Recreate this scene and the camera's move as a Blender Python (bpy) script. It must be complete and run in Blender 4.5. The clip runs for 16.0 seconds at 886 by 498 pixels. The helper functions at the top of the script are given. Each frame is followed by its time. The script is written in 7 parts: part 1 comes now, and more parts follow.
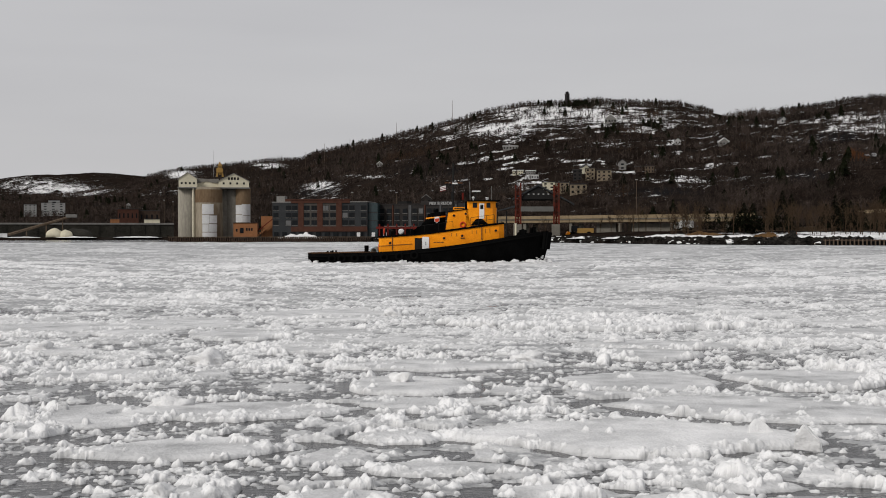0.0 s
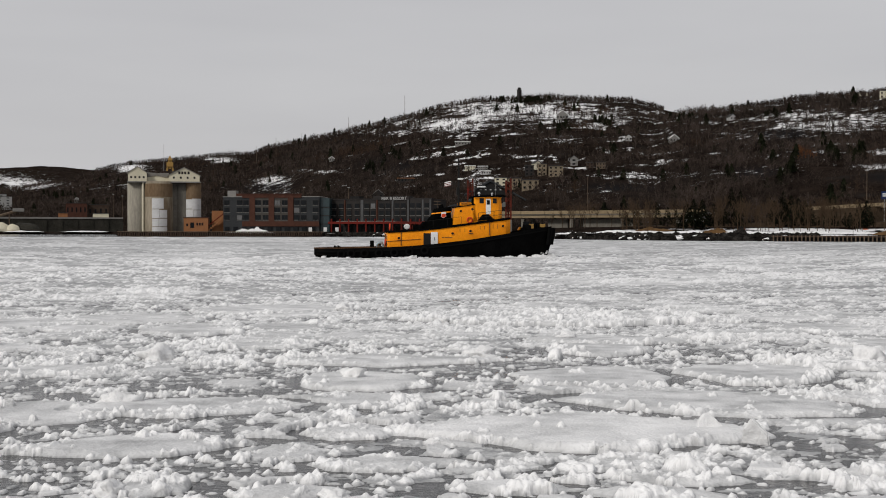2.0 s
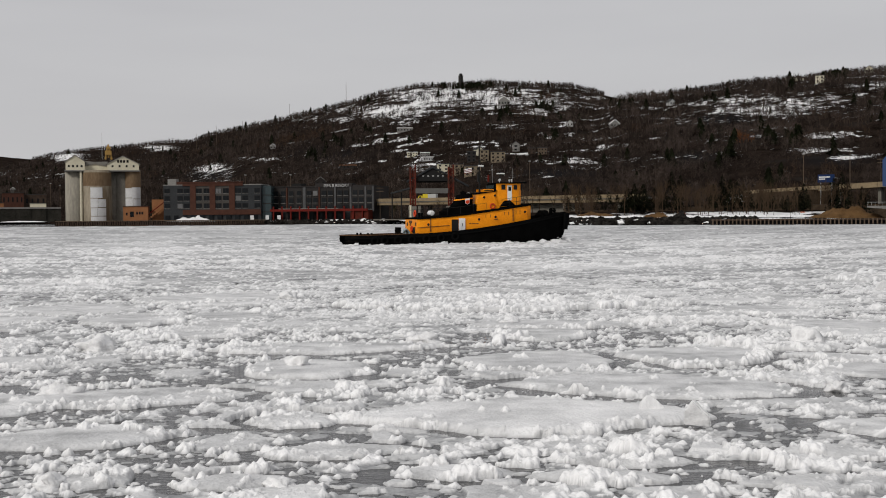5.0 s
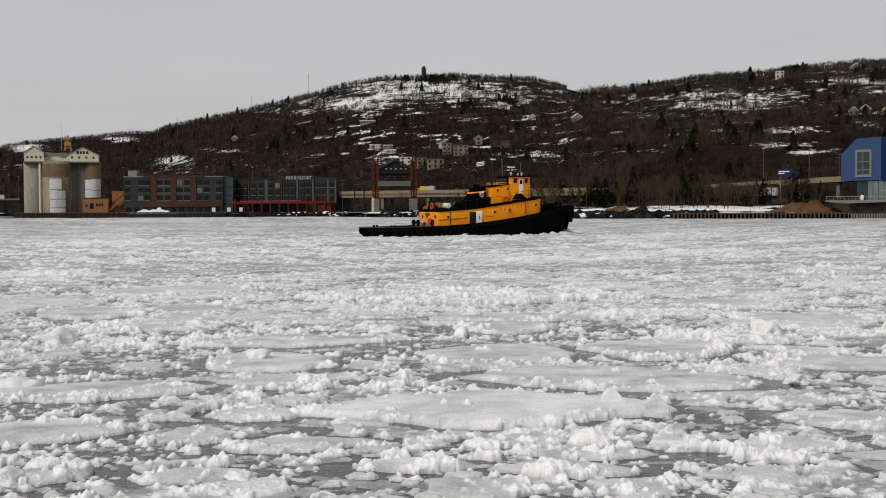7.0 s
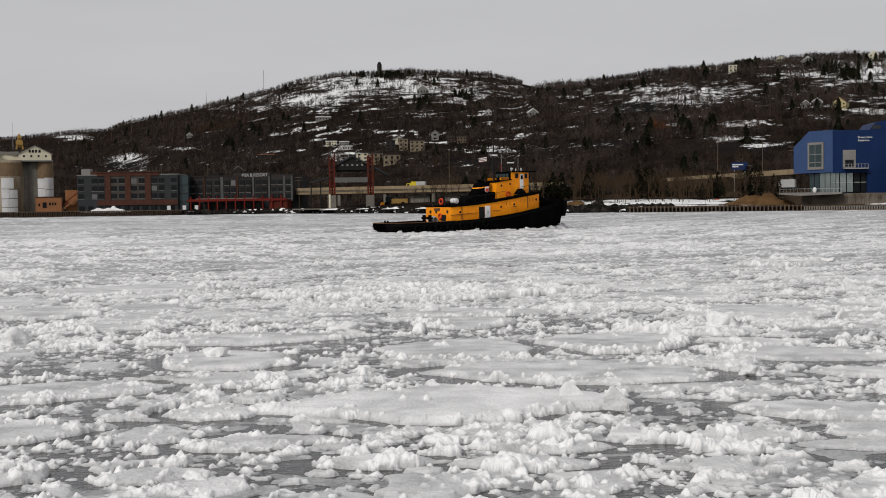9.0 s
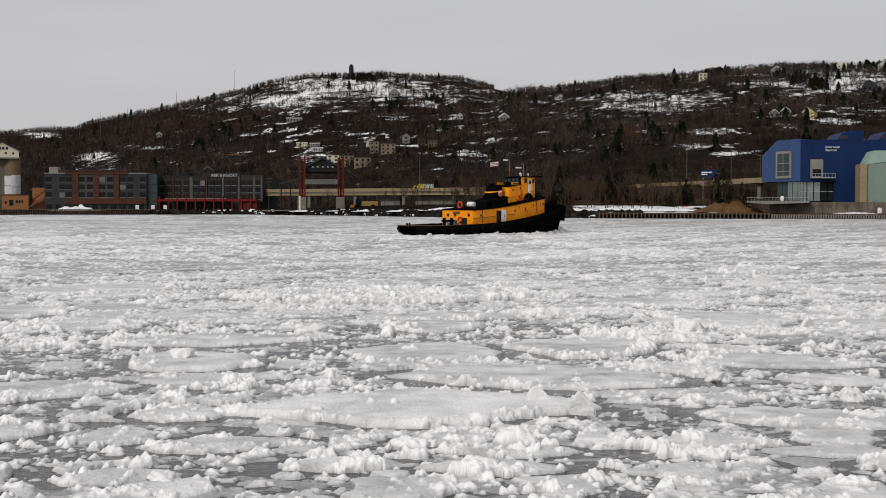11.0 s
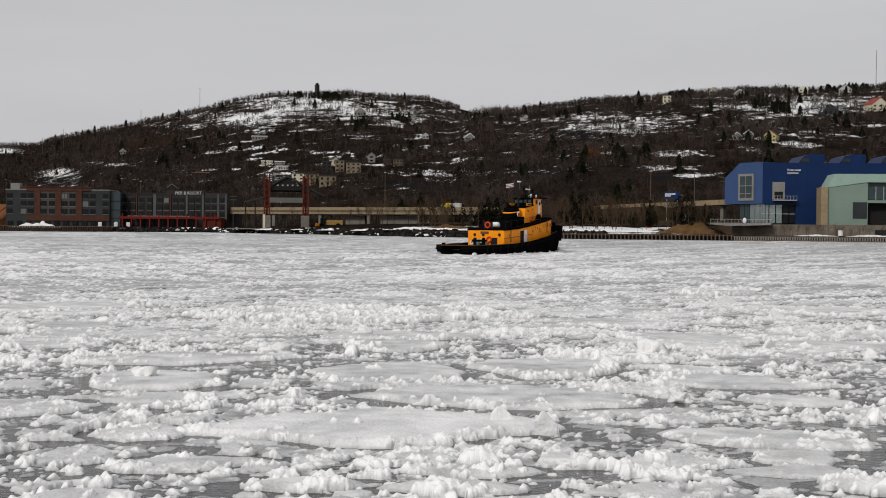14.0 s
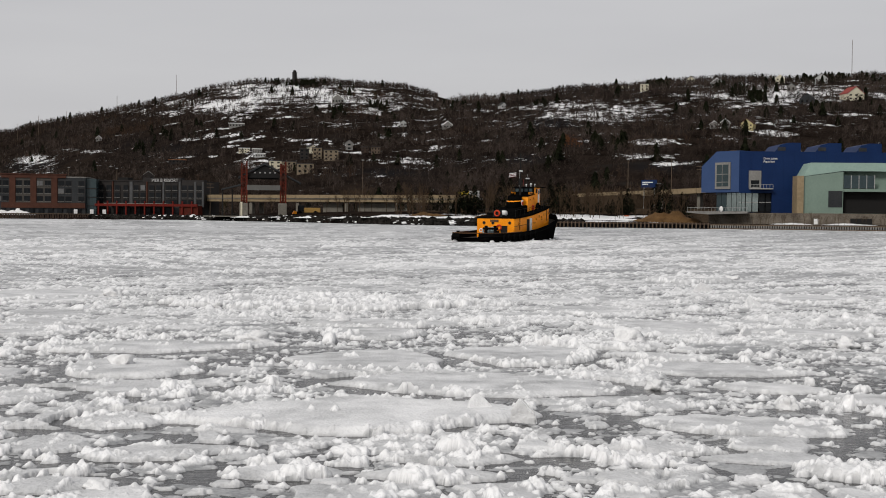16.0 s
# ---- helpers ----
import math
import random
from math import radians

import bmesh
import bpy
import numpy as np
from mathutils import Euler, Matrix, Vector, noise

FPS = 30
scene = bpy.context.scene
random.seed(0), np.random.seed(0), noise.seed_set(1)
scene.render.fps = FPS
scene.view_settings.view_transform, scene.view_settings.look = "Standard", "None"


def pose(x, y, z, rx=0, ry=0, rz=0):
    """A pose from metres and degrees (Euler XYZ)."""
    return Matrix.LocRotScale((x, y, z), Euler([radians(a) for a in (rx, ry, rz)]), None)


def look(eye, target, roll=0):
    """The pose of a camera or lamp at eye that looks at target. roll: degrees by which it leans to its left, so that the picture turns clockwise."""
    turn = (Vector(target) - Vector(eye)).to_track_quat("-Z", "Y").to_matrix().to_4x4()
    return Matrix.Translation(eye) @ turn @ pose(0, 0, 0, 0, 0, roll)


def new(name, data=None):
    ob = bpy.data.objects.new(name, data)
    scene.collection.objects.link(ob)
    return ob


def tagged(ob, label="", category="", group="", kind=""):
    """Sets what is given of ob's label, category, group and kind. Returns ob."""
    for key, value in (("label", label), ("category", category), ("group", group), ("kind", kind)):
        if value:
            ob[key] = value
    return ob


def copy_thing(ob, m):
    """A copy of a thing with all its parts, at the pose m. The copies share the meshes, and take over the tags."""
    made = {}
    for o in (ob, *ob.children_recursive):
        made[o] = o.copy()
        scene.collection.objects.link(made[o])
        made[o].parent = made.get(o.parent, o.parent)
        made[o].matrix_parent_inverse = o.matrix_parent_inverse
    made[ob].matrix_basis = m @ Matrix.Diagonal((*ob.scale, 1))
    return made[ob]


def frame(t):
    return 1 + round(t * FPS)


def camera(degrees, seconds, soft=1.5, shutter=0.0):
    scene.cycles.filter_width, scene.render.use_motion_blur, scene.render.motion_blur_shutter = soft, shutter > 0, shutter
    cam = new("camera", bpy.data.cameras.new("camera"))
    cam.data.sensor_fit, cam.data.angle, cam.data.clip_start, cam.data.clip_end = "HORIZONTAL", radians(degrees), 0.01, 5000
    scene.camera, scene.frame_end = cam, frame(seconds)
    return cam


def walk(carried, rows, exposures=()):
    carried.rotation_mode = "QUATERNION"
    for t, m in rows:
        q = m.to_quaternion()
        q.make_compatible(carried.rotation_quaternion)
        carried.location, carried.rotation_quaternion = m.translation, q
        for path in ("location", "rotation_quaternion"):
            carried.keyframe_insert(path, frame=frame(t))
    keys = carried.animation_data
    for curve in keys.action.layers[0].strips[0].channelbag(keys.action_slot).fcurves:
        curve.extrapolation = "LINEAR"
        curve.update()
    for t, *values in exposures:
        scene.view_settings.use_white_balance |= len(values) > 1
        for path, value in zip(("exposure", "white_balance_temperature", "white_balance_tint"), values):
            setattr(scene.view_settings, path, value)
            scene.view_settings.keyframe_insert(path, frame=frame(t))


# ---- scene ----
EYE = 3.2
cam = camera(40.3, 16.0, 1.0)
PATH = [
    (0.0, pose(0, 0, EYE, 89.312, 0.058, 0.000)),
    (0.5, pose(0, 0, EYE, 89.277, 0.087, -0.344)),
    (1.0, pose(0, 0, EYE, 89.168, -0.157, -1.159)),
    (1.5, pose(0, 0, EYE, 89.058, -0.132, -1.783)),
    (2.0, pose(0, 0, EYE, 89.087, -0.088, -2.270)),
    (2.5, pose(0, 0, EYE, 88.994, 0.113, -2.412)),
    (3.0, pose(0, 0, EYE, 89.092, 0.095, -3.225)),
    (3.5, pose(0, 0, EYE, 89.064, 0.200, -4.132)),
    (4.0, pose(0, 0, EYE, 88.764, 0.369, -4.657)),
    (6.5, pose(0, 0, EYE, 88.243, 0.194, -5.679)),
    (7.0, pose(0, 0, EYE, 88.090, 0.255, -6.748)),
    (7.5, pose(0, 0, EYE, 88.115, 0.536, -7.547)),
    (8.0, pose(0, 0, EYE, 87.995, 0.613, -8.371)),
    (8.5, pose(0, 0, EYE, 88.170, 0.572, -8.735)),
    (9.0, pose(0, 0, EYE, 87.871, 0.774, -8.784)),
    (11.5, pose(0, 0, EYE, 88.123, -0.143, -10.829)),
    (12.0, pose(0, 0, EYE, 88.503, -0.112, -11.439)),
    (12.5, pose(0, 0, EYE, 88.507, -0.323, -11.642)),
    (13.0, pose(0, 0, EYE, 88.682, -0.282, -11.518)),
    (13.5, pose(0, 0, EYE, 88.722, -0.457, -11.722)),
    (14.0, pose(0, 0, EYE, 88.959, -0.478, -11.861)),
    (14.5, pose(0, 0, EYE, 89.123, -0.467, -12.113)),
    (15.0, pose(0, 0, EYE, 88.898, -0.522, -12.607)),
    (15.5, pose(0, 0, EYE, 88.390, -0.717, -12.490)),
    (16.0, pose(0, 0, EYE, 88.394, -0.571, -12.915)),
]
walk(cam, PATH, ((0.0, 0.0), (9.0, -0.01), (11.5, 0.05), (16.0, 0.05)))

# ---- light: overcast sky, thin high sun ----
world = bpy.data.worlds.new("overcast")
scene.world = world
world.use_nodes = True
wn, wl = world.node_tree.nodes, world.node_tree.links
wn.clear()
w_out = wn.new("ShaderNodeOutputWorld")
w_bg = wn.new("ShaderNodeBackground")
w_sky = wn.new("ShaderNodeTexSky")
w_sky.sky_type = "NISHITA"
w_sky.sun_disc = False
w_sky.sun_elevation = radians(36)
w_sky.sun_rotation = radians(222)
w_sky.dust_density = 4.0
w_bg2 = wn.new("ShaderNodeBackground")
w_add = wn.new("ShaderNodeAddShader")
w_co = wn.new("ShaderNodeTexCoord")
w_map = wn.new("ShaderNodeMapping")
w_map.inputs["Scale"].default_value = (1.5, 1.5, 9.0)
w_noise = wn.new("ShaderNodeTexNoise")
w_noise.inputs["Scale"].default_value = 1.6
w_noise.inputs["Detail"].default_value = 4.0
w_ramp = wn.new("ShaderNodeValToRGB")
w_ramp.color_ramp.elements[0].position = 0.25
w_ramp.color_ramp.elements[0].color = (0.51, 0.505, 0.52, 1)
w_ramp.color_ramp.elements[1].position = 0.75
w_ramp.color_ramp.elements[1].color = (0.57, 0.565, 0.575, 1)
wl.new(w_co.outputs["Generated"], w_map.inputs["Vector"])
wl.new(w_map.outputs["Vector"], w_noise.inputs["Vector"])
wl.new(w_noise.outputs["Fac"], w_ramp.inputs["Fac"])
wl.new(w_ramp.outputs["Color"], w_bg2.inputs["Color"])
wl.new(w_sky.outputs["Color"], w_bg.inputs["Color"])
w_bg.inputs["Strength"].default_value = 0.006
w_bg2.inputs["Strength"].default_value = 0.945
wl.new(w_bg.outputs[0], w_add.inputs[0])
wl.new(w_bg2.outputs[0], w_add.inputs[1])
wl.new(w_add.outputs[0], w_out.inputs["Surface"])

sun = new("sun", bpy.data.lights.new("sun", "SUN"))
sun.data.energy = 1.85
sun.data.angle = radians(10)
sun.data.color = (1.0, 0.965, 0.92)
sun.matrix_world = look((-60, -55, 58), (0, 0, 0))

# ---- materials ----
def surface(name, c1, c2, scale=1.0, rough=0.8, bump=0.0, metal=0.0, fine=8.0, c3=None, stain=0.0, island=0.0, spec=0.13, stretch=(1, 1, 1)):
    """Two scales of colour variation, optional third colour in large stains, fine relief."""
    m = bpy.data.materials.new(name)
    m.use_nodes = True
    n, l = m.node_tree.nodes, m.node_tree.links
    b = n["Principled BSDF"]
    b.inputs["Roughness"].default_value = rough
    b.inputs["Metallic"].default_value = metal
    b.inputs["Specular IOR Level"].default_value = spec
    co = n.new("ShaderNodeTexCoord")
    mp = n.new("ShaderNodeMapping")
    mp.inputs["Scale"].default_value = stretch
    l.new(co.outputs["Object"], mp.inputs["Vector"])
    a = n.new("ShaderNodeTexNoise")
    a.inputs["Scale"].default_value = scale
    a.inputs["Detail"].default_value = 5.0
    f = n.new("ShaderNodeTexNoise")
    f.inputs["Scale"].default_value = scale * fine
    f.inputs["Detail"].default_value = 3.0
    for q in (a, f):
        l.new(mp.outputs["Vector"], q.inputs["Vector"])
    avg = n.new("ShaderNodeMath")
    avg.operation = "MULTIPLY_ADD"
    avg.inputs[1].default_value = 0.45
    l.new(f.outputs["Fac"], avg.inputs[0])
    half = n.new("ShaderNodeMath")
    half.operation = "MULTIPLY"
    half.inputs[1].default_value = 0.55
    l.new(a.outputs["Fac"], half.inputs[0])
    l.new(half.outputs[0], avg.inputs[2])
    r = n.new("ShaderNodeValToRGB")
    r.color_ramp.elements[0].position, r.color_ramp.elements[0].color = 0.36, (*c1, 1)
    r.color_ramp.elements[1].position, r.color_ramp.elements[1].color = 0.64, (*c2, 1)
    l.new(avg.outputs[0], r.inputs["Fac"])
    col = r.outputs["Color"]
    if c3:
        s = n.new("ShaderNodeTexNoise")
        s.inputs["Scale"].default_value = scale * 0.35
        s.inputs["Detail"].default_value = 6.0
        s.inputs["Roughness"].default_value = 0.65
        l.new(mp.outputs["Vector"], s.inputs["Vector"])
        k = n.new("ShaderNodeMapRange")
        k.inputs["From Min"].default_value = 0.62 - stain
        k.inputs["From Max"].default_value = 0.7 - stain
        l.new(s.outputs["Fac"], k.inputs["Value"])
        x = n.new("ShaderNodeMix")
        x.data_type = "RGBA"
        l.new(k.outputs["Result"], x.inputs["Factor"])
        l.new(col, x.inputs[6])
        x.inputs[7].default_value = (*c3, 1)
        col = x.outputs[2]
    if island:
        g = n.new("ShaderNodeNewGeometry")
        k = n.new("ShaderNodeMapRange")
        k.inputs["To Min"].default_value, k.inputs["To Max"].default_value = 1 - island, 1 + island
        l.new(g.outputs["Random Per Island"], k.inputs["Value"])
        x = n.new("ShaderNodeMix")
        x.data_type, x.blend_type = "RGBA", "MULTIPLY"
        x.inputs["Factor"].default_value = 1
        l.new(col, x.inputs[6])
        l.new(k.outputs["Result"], x.inputs[7])
        col = x.outputs[2]
    l.new(col, b.inputs["Base Color"])
    if bump:
        u = n.new("ShaderNodeBump")
        u.inputs["Strength"].default_value = 0.6
        u.inputs["Distance"].default_value = bump
        l.new(avg.outputs[0], u.inputs["Height"])
        l.new(u.outputs["Normal"], b.inputs["Normal"])
    return m


def plain(name, c, rough=0.6, metal=0.0, spec=0.15, scale=1.5):
    d = tuple(v * 0.82 for v in c)
    return surface(name, d, c, scale, rough, 0.0, metal, spec=spec)


M_WATER = surface("cold_water", (0.002, 0.0022, 0.0025), (0.025, 0.025, 0.025), 3.0, 0.12, 0.05, spec=0.42, fine=5, c3=(0.09, 0.09, 0.09), stain=0.02, stretch=(0.5, 1, 1))
M_ICE = surface("snowy_ice", (0.66, 0.662, 0.665), (0.84, 0.84, 0.838), 2.2, 0.75, 0.07, fine=7, c3=(0.56, 0.55, 0.53), stain=0.02, spec=0.25)
M_FLOE = surface("floe_ice", (0.15, 0.155, 0.16), (0.42, 0.425, 0.43), 1.8, 0.6, 0.1, fine=9, c3=(0.34, 0.345, 0.35), stain=0.08, spec=0.3)


def snow_cover(m, white):
    """Mix in dry snow where a mesh says that it lies."""
    n, l = m.node_tree.nodes, m.node_tree.links
    b = n["Principled BSDF"]
    old = b.inputs["Base Color"].links[0].from_socket
    at = n.new("ShaderNodeAttribute")
    at.attribute_name = "snow"
    x = n.new("ShaderNodeMix")
    x.data_type = "RGBA"
    l.new(at.outputs["Fac"], x.inputs["Factor"])
    l.new(old, x.inputs[6])
    x.inputs[7].default_value = (*white, 1)
    l.new(x.outputs[2], b.inputs["Base Color"])
    return m


snow_cover(M_FLOE, (0.87, 0.87, 0.87))
M_SNOW = surface("old_snow", (0.7, 0.7, 0.7), (0.85, 0.85, 0.84), 0.3, 0.8, 0.05, c3=(0.5, 0.48, 0.44), stain=0.02)
M_CONC = surface("weathered_concrete", (0.19, 0.175, 0.145), (0.33, 0.305, 0.25), 0.12, 0.85, 0.01, fine=10, c3=(0.16, 0.135, 0.1), stain=0.06, stretch=(1, 1, 0.25))
M_CONCDARK = surface("stained_brown_concrete", (0.15, 0.125, 0.09), (0.29, 0.25, 0.19), 0.12, 0.85, 0.01, fine=10, c3=(0.12, 0.09, 0.06), stain=0.1, stretch=(1, 1, 0.25))
M_DARKWALL = surface("dark_weathered_wall", (0.016, 0.0155, 0.0125), (0.042, 0.039, 0.032), 0.15, 0.9, fine=8, spec=0.1)
M_CREAM = surface("cream_sheet_metal", (0.52, 0.48, 0.36), (0.62, 0.58, 0.45), 0.3, 0.7, c3=(0.4, 0.34, 0.24), stain=0.0)
M_RUSTTAN = surface("rusted_tan_concrete", (0.13, 0.085, 0.05), (0.2, 0.14, 0.085), 0.25, 0.85, fine=6, stretch=(1, 1, 0.3))
M_WHITEPATCH = surface("white_primer", (0.5, 0.5, 0.5), (0.62, 0.62, 0.62), 0.35, 0.8, fine=6)
M_OCHRE = plain("ochre_steel", (0.33, 0.2, 0.06), 0.7)
M_ROOFGREY = plain("grey_roof_sheet", (0.2, 0.19, 0.17), 0.7, scale=0.4)
M_CANOPY = plain("grey_canopy_sheet", (0.11, 0.108, 0.1), 0.7, scale=0.4)
M_BRICK = surface("brown_red_brick", (0.05, 0.022, 0.015), (0.08, 0.034, 0.023), 0.5, 0.85, fine=12)
M_PANEL = surface("slate_grey_panel", (0.022, 0.024, 0.026), (0.036, 0.038, 0.04), 0.2, 0.6, fine=9)
M_PANEL2 = surface("dark_taupe_panel", (0.018, 0.0155, 0.0145), (0.029, 0.0255, 0.024), 0.2, 0.6, fine=9)
M_TAUPE = surface("taupe_panel", (0.05, 0.045, 0.04), (0.075, 0.068, 0.06), 0.3, 0.7)
M_SLATEPALE = surface("mid_grey_panel", (0.055, 0.056, 0.057), (0.085, 0.086, 0.087), 0.3, 0.7)
M_PALE = surface("pale_grey_panel", (0.16, 0.155, 0.145), (0.23, 0.222, 0.208), 0.3, 0.7)
M_GLASS = surface("dark_window_glass", (0.006, 0.007, 0.008), (0.013, 0.015, 0.017), 0.1, 0.25, spec=0.12)
M_CURTAIN = plain("drawn_white_blind", (0.13, 0.13, 0.13), 0.6)
M_TEALGLASS = surface("teal_curtain_glass", (0.02, 0.034, 0.038), (0.035, 0.053, 0.057), 0.3, 0.12, spec=0.35)
M_MIRRORGLASS = surface("pale_reflecting_glazing", (0.2, 0.24, 0.23), (0.3, 0.35, 0.335), 0.3, 0.12, metal=0.7, spec=0.5)
M_REDSTEEL = plain("red_painted_steel", (0.12, 0.0085, 0.004), 0.6)
M_RUST = surface("rusted_red_steel", (0.055, 0.011, 0.007), (0.11, 0.021, 0.012), 0.5, 0.85, fine=7, c3=(0.05, 0.02, 0.014), stain=0.08)
M_DARK = plain("dark_steel", (0.015, 0.0145, 0.014), 0.7, spec=0.1)
M_BROWN = surface("rusty_sheet_pile", (0.035, 0.024, 0.018), (0.07, 0.048, 0.035), 0.6, 0.9, fine=6)
M_TIMBER = surface("weathered_timber", (0.07, 0.05, 0.035), (0.14, 0.105, 0.075), 0.8, 0.9, fine=6)
M_ORANGEWALL = surface("orange_brown_stucco", (0.23, 0.1, 0.045), (0.3, 0.135, 0.06), 0.4, 0.8)
M_TANBRIDGE = surface("tan_bridge_concrete", (0.2, 0.152, 0.092), (0.28, 0.215, 0.132), 0.15, 0.85, fine=8, c3=(0.25, 0.19, 0.12), stain=0.0)
M_PIERCONC = surface("grey_pier_concrete", (0.11, 0.1, 0.085), (0.18, 0.168, 0.142), 0.3, 0.85, fine=8)
M_BLUE = surface("cobalt_metal_cladding", (0.0045, 0.017, 0.066), (0.0065, 0.023, 0.083), 0.2, 0.55, fine=10)
# lit copy of the cobalt cladding: the sun's brightness is in the colour
M_BLUELIT = surface("sunlit_blue_cladding", (0.032, 0.06, 0.14), (0.042, 0.074, 0.17), 0.2, 0.55, fine=10)
M_GREEN = surface("grey_green_cladding", (0.15, 0.205, 0.17), (0.18, 0.24, 0.2), 0.2, 0.6, fine=9)
M_GREENROOF = surface("pale_green_roof", (0.23, 0.32, 0.28), (0.27, 0.37, 0.32), 0.2, 0.6, fine=9)
M_ROCK = surface("dark_riprap", (0.004, 0.004, 0.0035), (0.03, 0.027, 0.024), 0.6, 0.9, 0.05, fine=5, island=0.6, spec=0.0)
M_QUAYWALL = surface("stained_brown_quay_wall", (0.065, 0.053, 0.042), (0.17, 0.147, 0.118), 0.35, 0.9, fine=8)
M_OAKLEAF = surface("rust_brown_dead_leaves", (0.07, 0.028, 0.012), (0.15, 0.062, 0.025), 0.1, 0.95, fine=9, island=0.5, spec=0.0)
M_STEELGREY = plain("galvanised_grey", (0.32, 0.32, 0.31), 0.5)
M_WHITE = plain("white_paint", (0.75, 0.75, 0.74), 0.55)
M_TRUNK = surface("bare_bark", (0.016, 0.012, 0.01), (0.045, 0.034, 0.028), 0.05, 0.95, fine=9, island=0.45, spec=0.0)
M_PALETWIG = surface("pale_bare_twigs", (0.03, 0.02, 0.013), (0.085, 0.058, 0.037), 0.1, 0.95, fine=9, spec=0.0)
M_TWIG = surface("bare_twigs", (0.008, 0.006, 0.005), (0.074, 0.057, 0.048), 0.02, 0.95, fine=6, c3=(0.045, 0.029, 0.02), stain=0.05, island=0.5, spec=0.0)
M_CONIFER = surface("dark_conifer_needles", (0.0035, 0.0045, 0.0026), (0.014, 0.0155, 0.0085), 0.2, 0.95, fine=6, island=0.4, spec=0.0)
M_BROWNGRASS = surface("brown_dead_grass", (0.022, 0.016, 0.011), (0.06, 0.043, 0.029), 0.25, 0.95, 0.05, fine=9, spec=0.0)
M_DRYGRASS = surface("dry_tan_grass", (0.06, 0.032, 0.012), (0.13, 0.073, 0.03), 0.5, 0.95, 0.05)
M_OFFWHITE = plain("weathered_white_siding", (0.45, 0.45, 0.44), 0.8, scale=0.4)
M_TAN = plain("tan_siding", (0.22, 0.175, 0.12), 0.8, scale=0.4)
M_YELLOWH = plain("pale_yellow_siding", (0.5, 0.43, 0.22), 0.8, scale=0.4)
M_REDROOF = plain("red_roof", (0.25, 0.05, 0.04), 0.8)
M_ROOFDARK = plain("dark_shingle", (0.05, 0.048, 0.047), 0.9)
M_ORANGEPLASTIC = plain("safety_orange", (0.5, 0.1, 0.015), 0.6)
M_YELLOWTRUCK = plain("yellow_truck_paint", (0.62, 0.48, 0.03), 0.45)

# tug paint
M_TUGYELLOW = surface("chrome_yellow_tug_paint", (0.74, 0.225, 0.003), (0.95, 0.33, 0.006), 0.9, 0.45, 0.004, fine=10, c3=(0.3, 0.075, 0.007), stain=-0.03, spec=0.15)
M_TUGBLACK = surface("scuffed_black_hull", (0.002, 0.002, 0.002), (0.005, 0.005, 0.005), 0.7, 0.55, 0.01, fine=9, c3=(0.012, 0.009, 0.007), stain=0.0, spec=0.0)
M_RUBBER = plain("black_rubber", (0.005, 0.005, 0.005), 0.9, spec=0.0)
M_TUGRUST = surface("rubbed_rusty_steel", (0.05, 0.028, 0.017), (0.15, 0.075, 0.035), 0.9, 0.8, fine=7)
M_DECK = surface("grimy_deck_plating", (0.008, 0.007, 0.006), (0.03, 0.02, 0.014), 0.9, 0.8, fine=7, spec=0.1)
M_LIFERING = plain("life_ring_orange_red", (0.6, 0.06, 0.02), 0.6)
M_BLUEROPE = surface("blue_grey_hawser", (0.2, 0.28, 0.31), (0.42, 0.5, 0.52), 3.0, 0.9, fine=4)


# ---- building helpers ----
def polar(az, d):
    a = radians(az)
    return Vector((d * math.sin(a), d * math.cos(a), 0))


def part(name, bm, material, parent=None, label=""):
    me = bpy.data.meshes.new(name)
    bm.to_mesh(me)
    bm.free()
    me.materials.append(material)
    ob = new(name, me)
    if parent is not None:
        ob.parent = parent
    if label:
        ob["label"] = label
    return ob


def thing(name, label, category, m=None, group="", kind=""):
    ob = new(name)
    ob.empty_display_size = 0.5
    if m is not None:
        ob.matrix_basis = m
    return tagged(ob, label, category, group, kind)


def add_box(bm, x0, x1, y0, y1, z0, z1, bevel=0.0):
    g = bmesh.ops.create_cube(bm, size=1.0)
    vs = g["verts"]
    bmesh.ops.scale(bm, vec=(x1 - x0, y1 - y0, z1 - z0), verts=vs)
    bmesh.ops.translate(bm, vec=((x0 + x1) / 2, (y0 + y1) / 2, (z0 + z1) / 2), verts=vs)
    if bevel:
        es = list({e for v in vs for e in v.link_edges})
        bmesh.ops.bevel(bm, geom=es, offset=bevel, segments=1, affect="EDGES")
    return bm


def box(x0, x1, y0, y1, z0, z1, bevel=0.0):
    return add_box(bmesh.new(), x0, x1, y0, y1, z0, z1, bevel)


def add_tube(bm, p, q, r, r2=None, seg=8):
    p, q = Vector(p), Vector(q)
    d = q - p
    m = Matrix.Translation((p + q) / 2) @ d.to_track_quat("Z", "Y").to_matrix().to_4x4()
    bmesh.ops.create_cone(bm, cap_ends=True, segments=seg, radius1=r, radius2=r if r2 is None else r2, depth=d.length, matrix=m)
    return bm


def tube(p, q, r, r2=None, seg=8):
    return add_tube(bmesh.new(), p, q, r, r2, seg)


def prism(points, y0, y1):
    """A polygon in x, z drawn out from y0 to y1."""
    bm = bmesh.new()
    a = [bm.verts.new((x, y0, z)) for x, z in points]
    b = [bm.verts.new((x, y1, z)) for x, z in points]
    bm.faces.new(a)
    bm.faces.new(b[::-1])
    for i in range(len(a)):
        j = (i + 1) % len(a)
        bm.faces.new((a[j], a[i], b[i], b[j]))
    bmesh.ops.recalc_face_normals(bm, faces=bm.faces)
    return bm


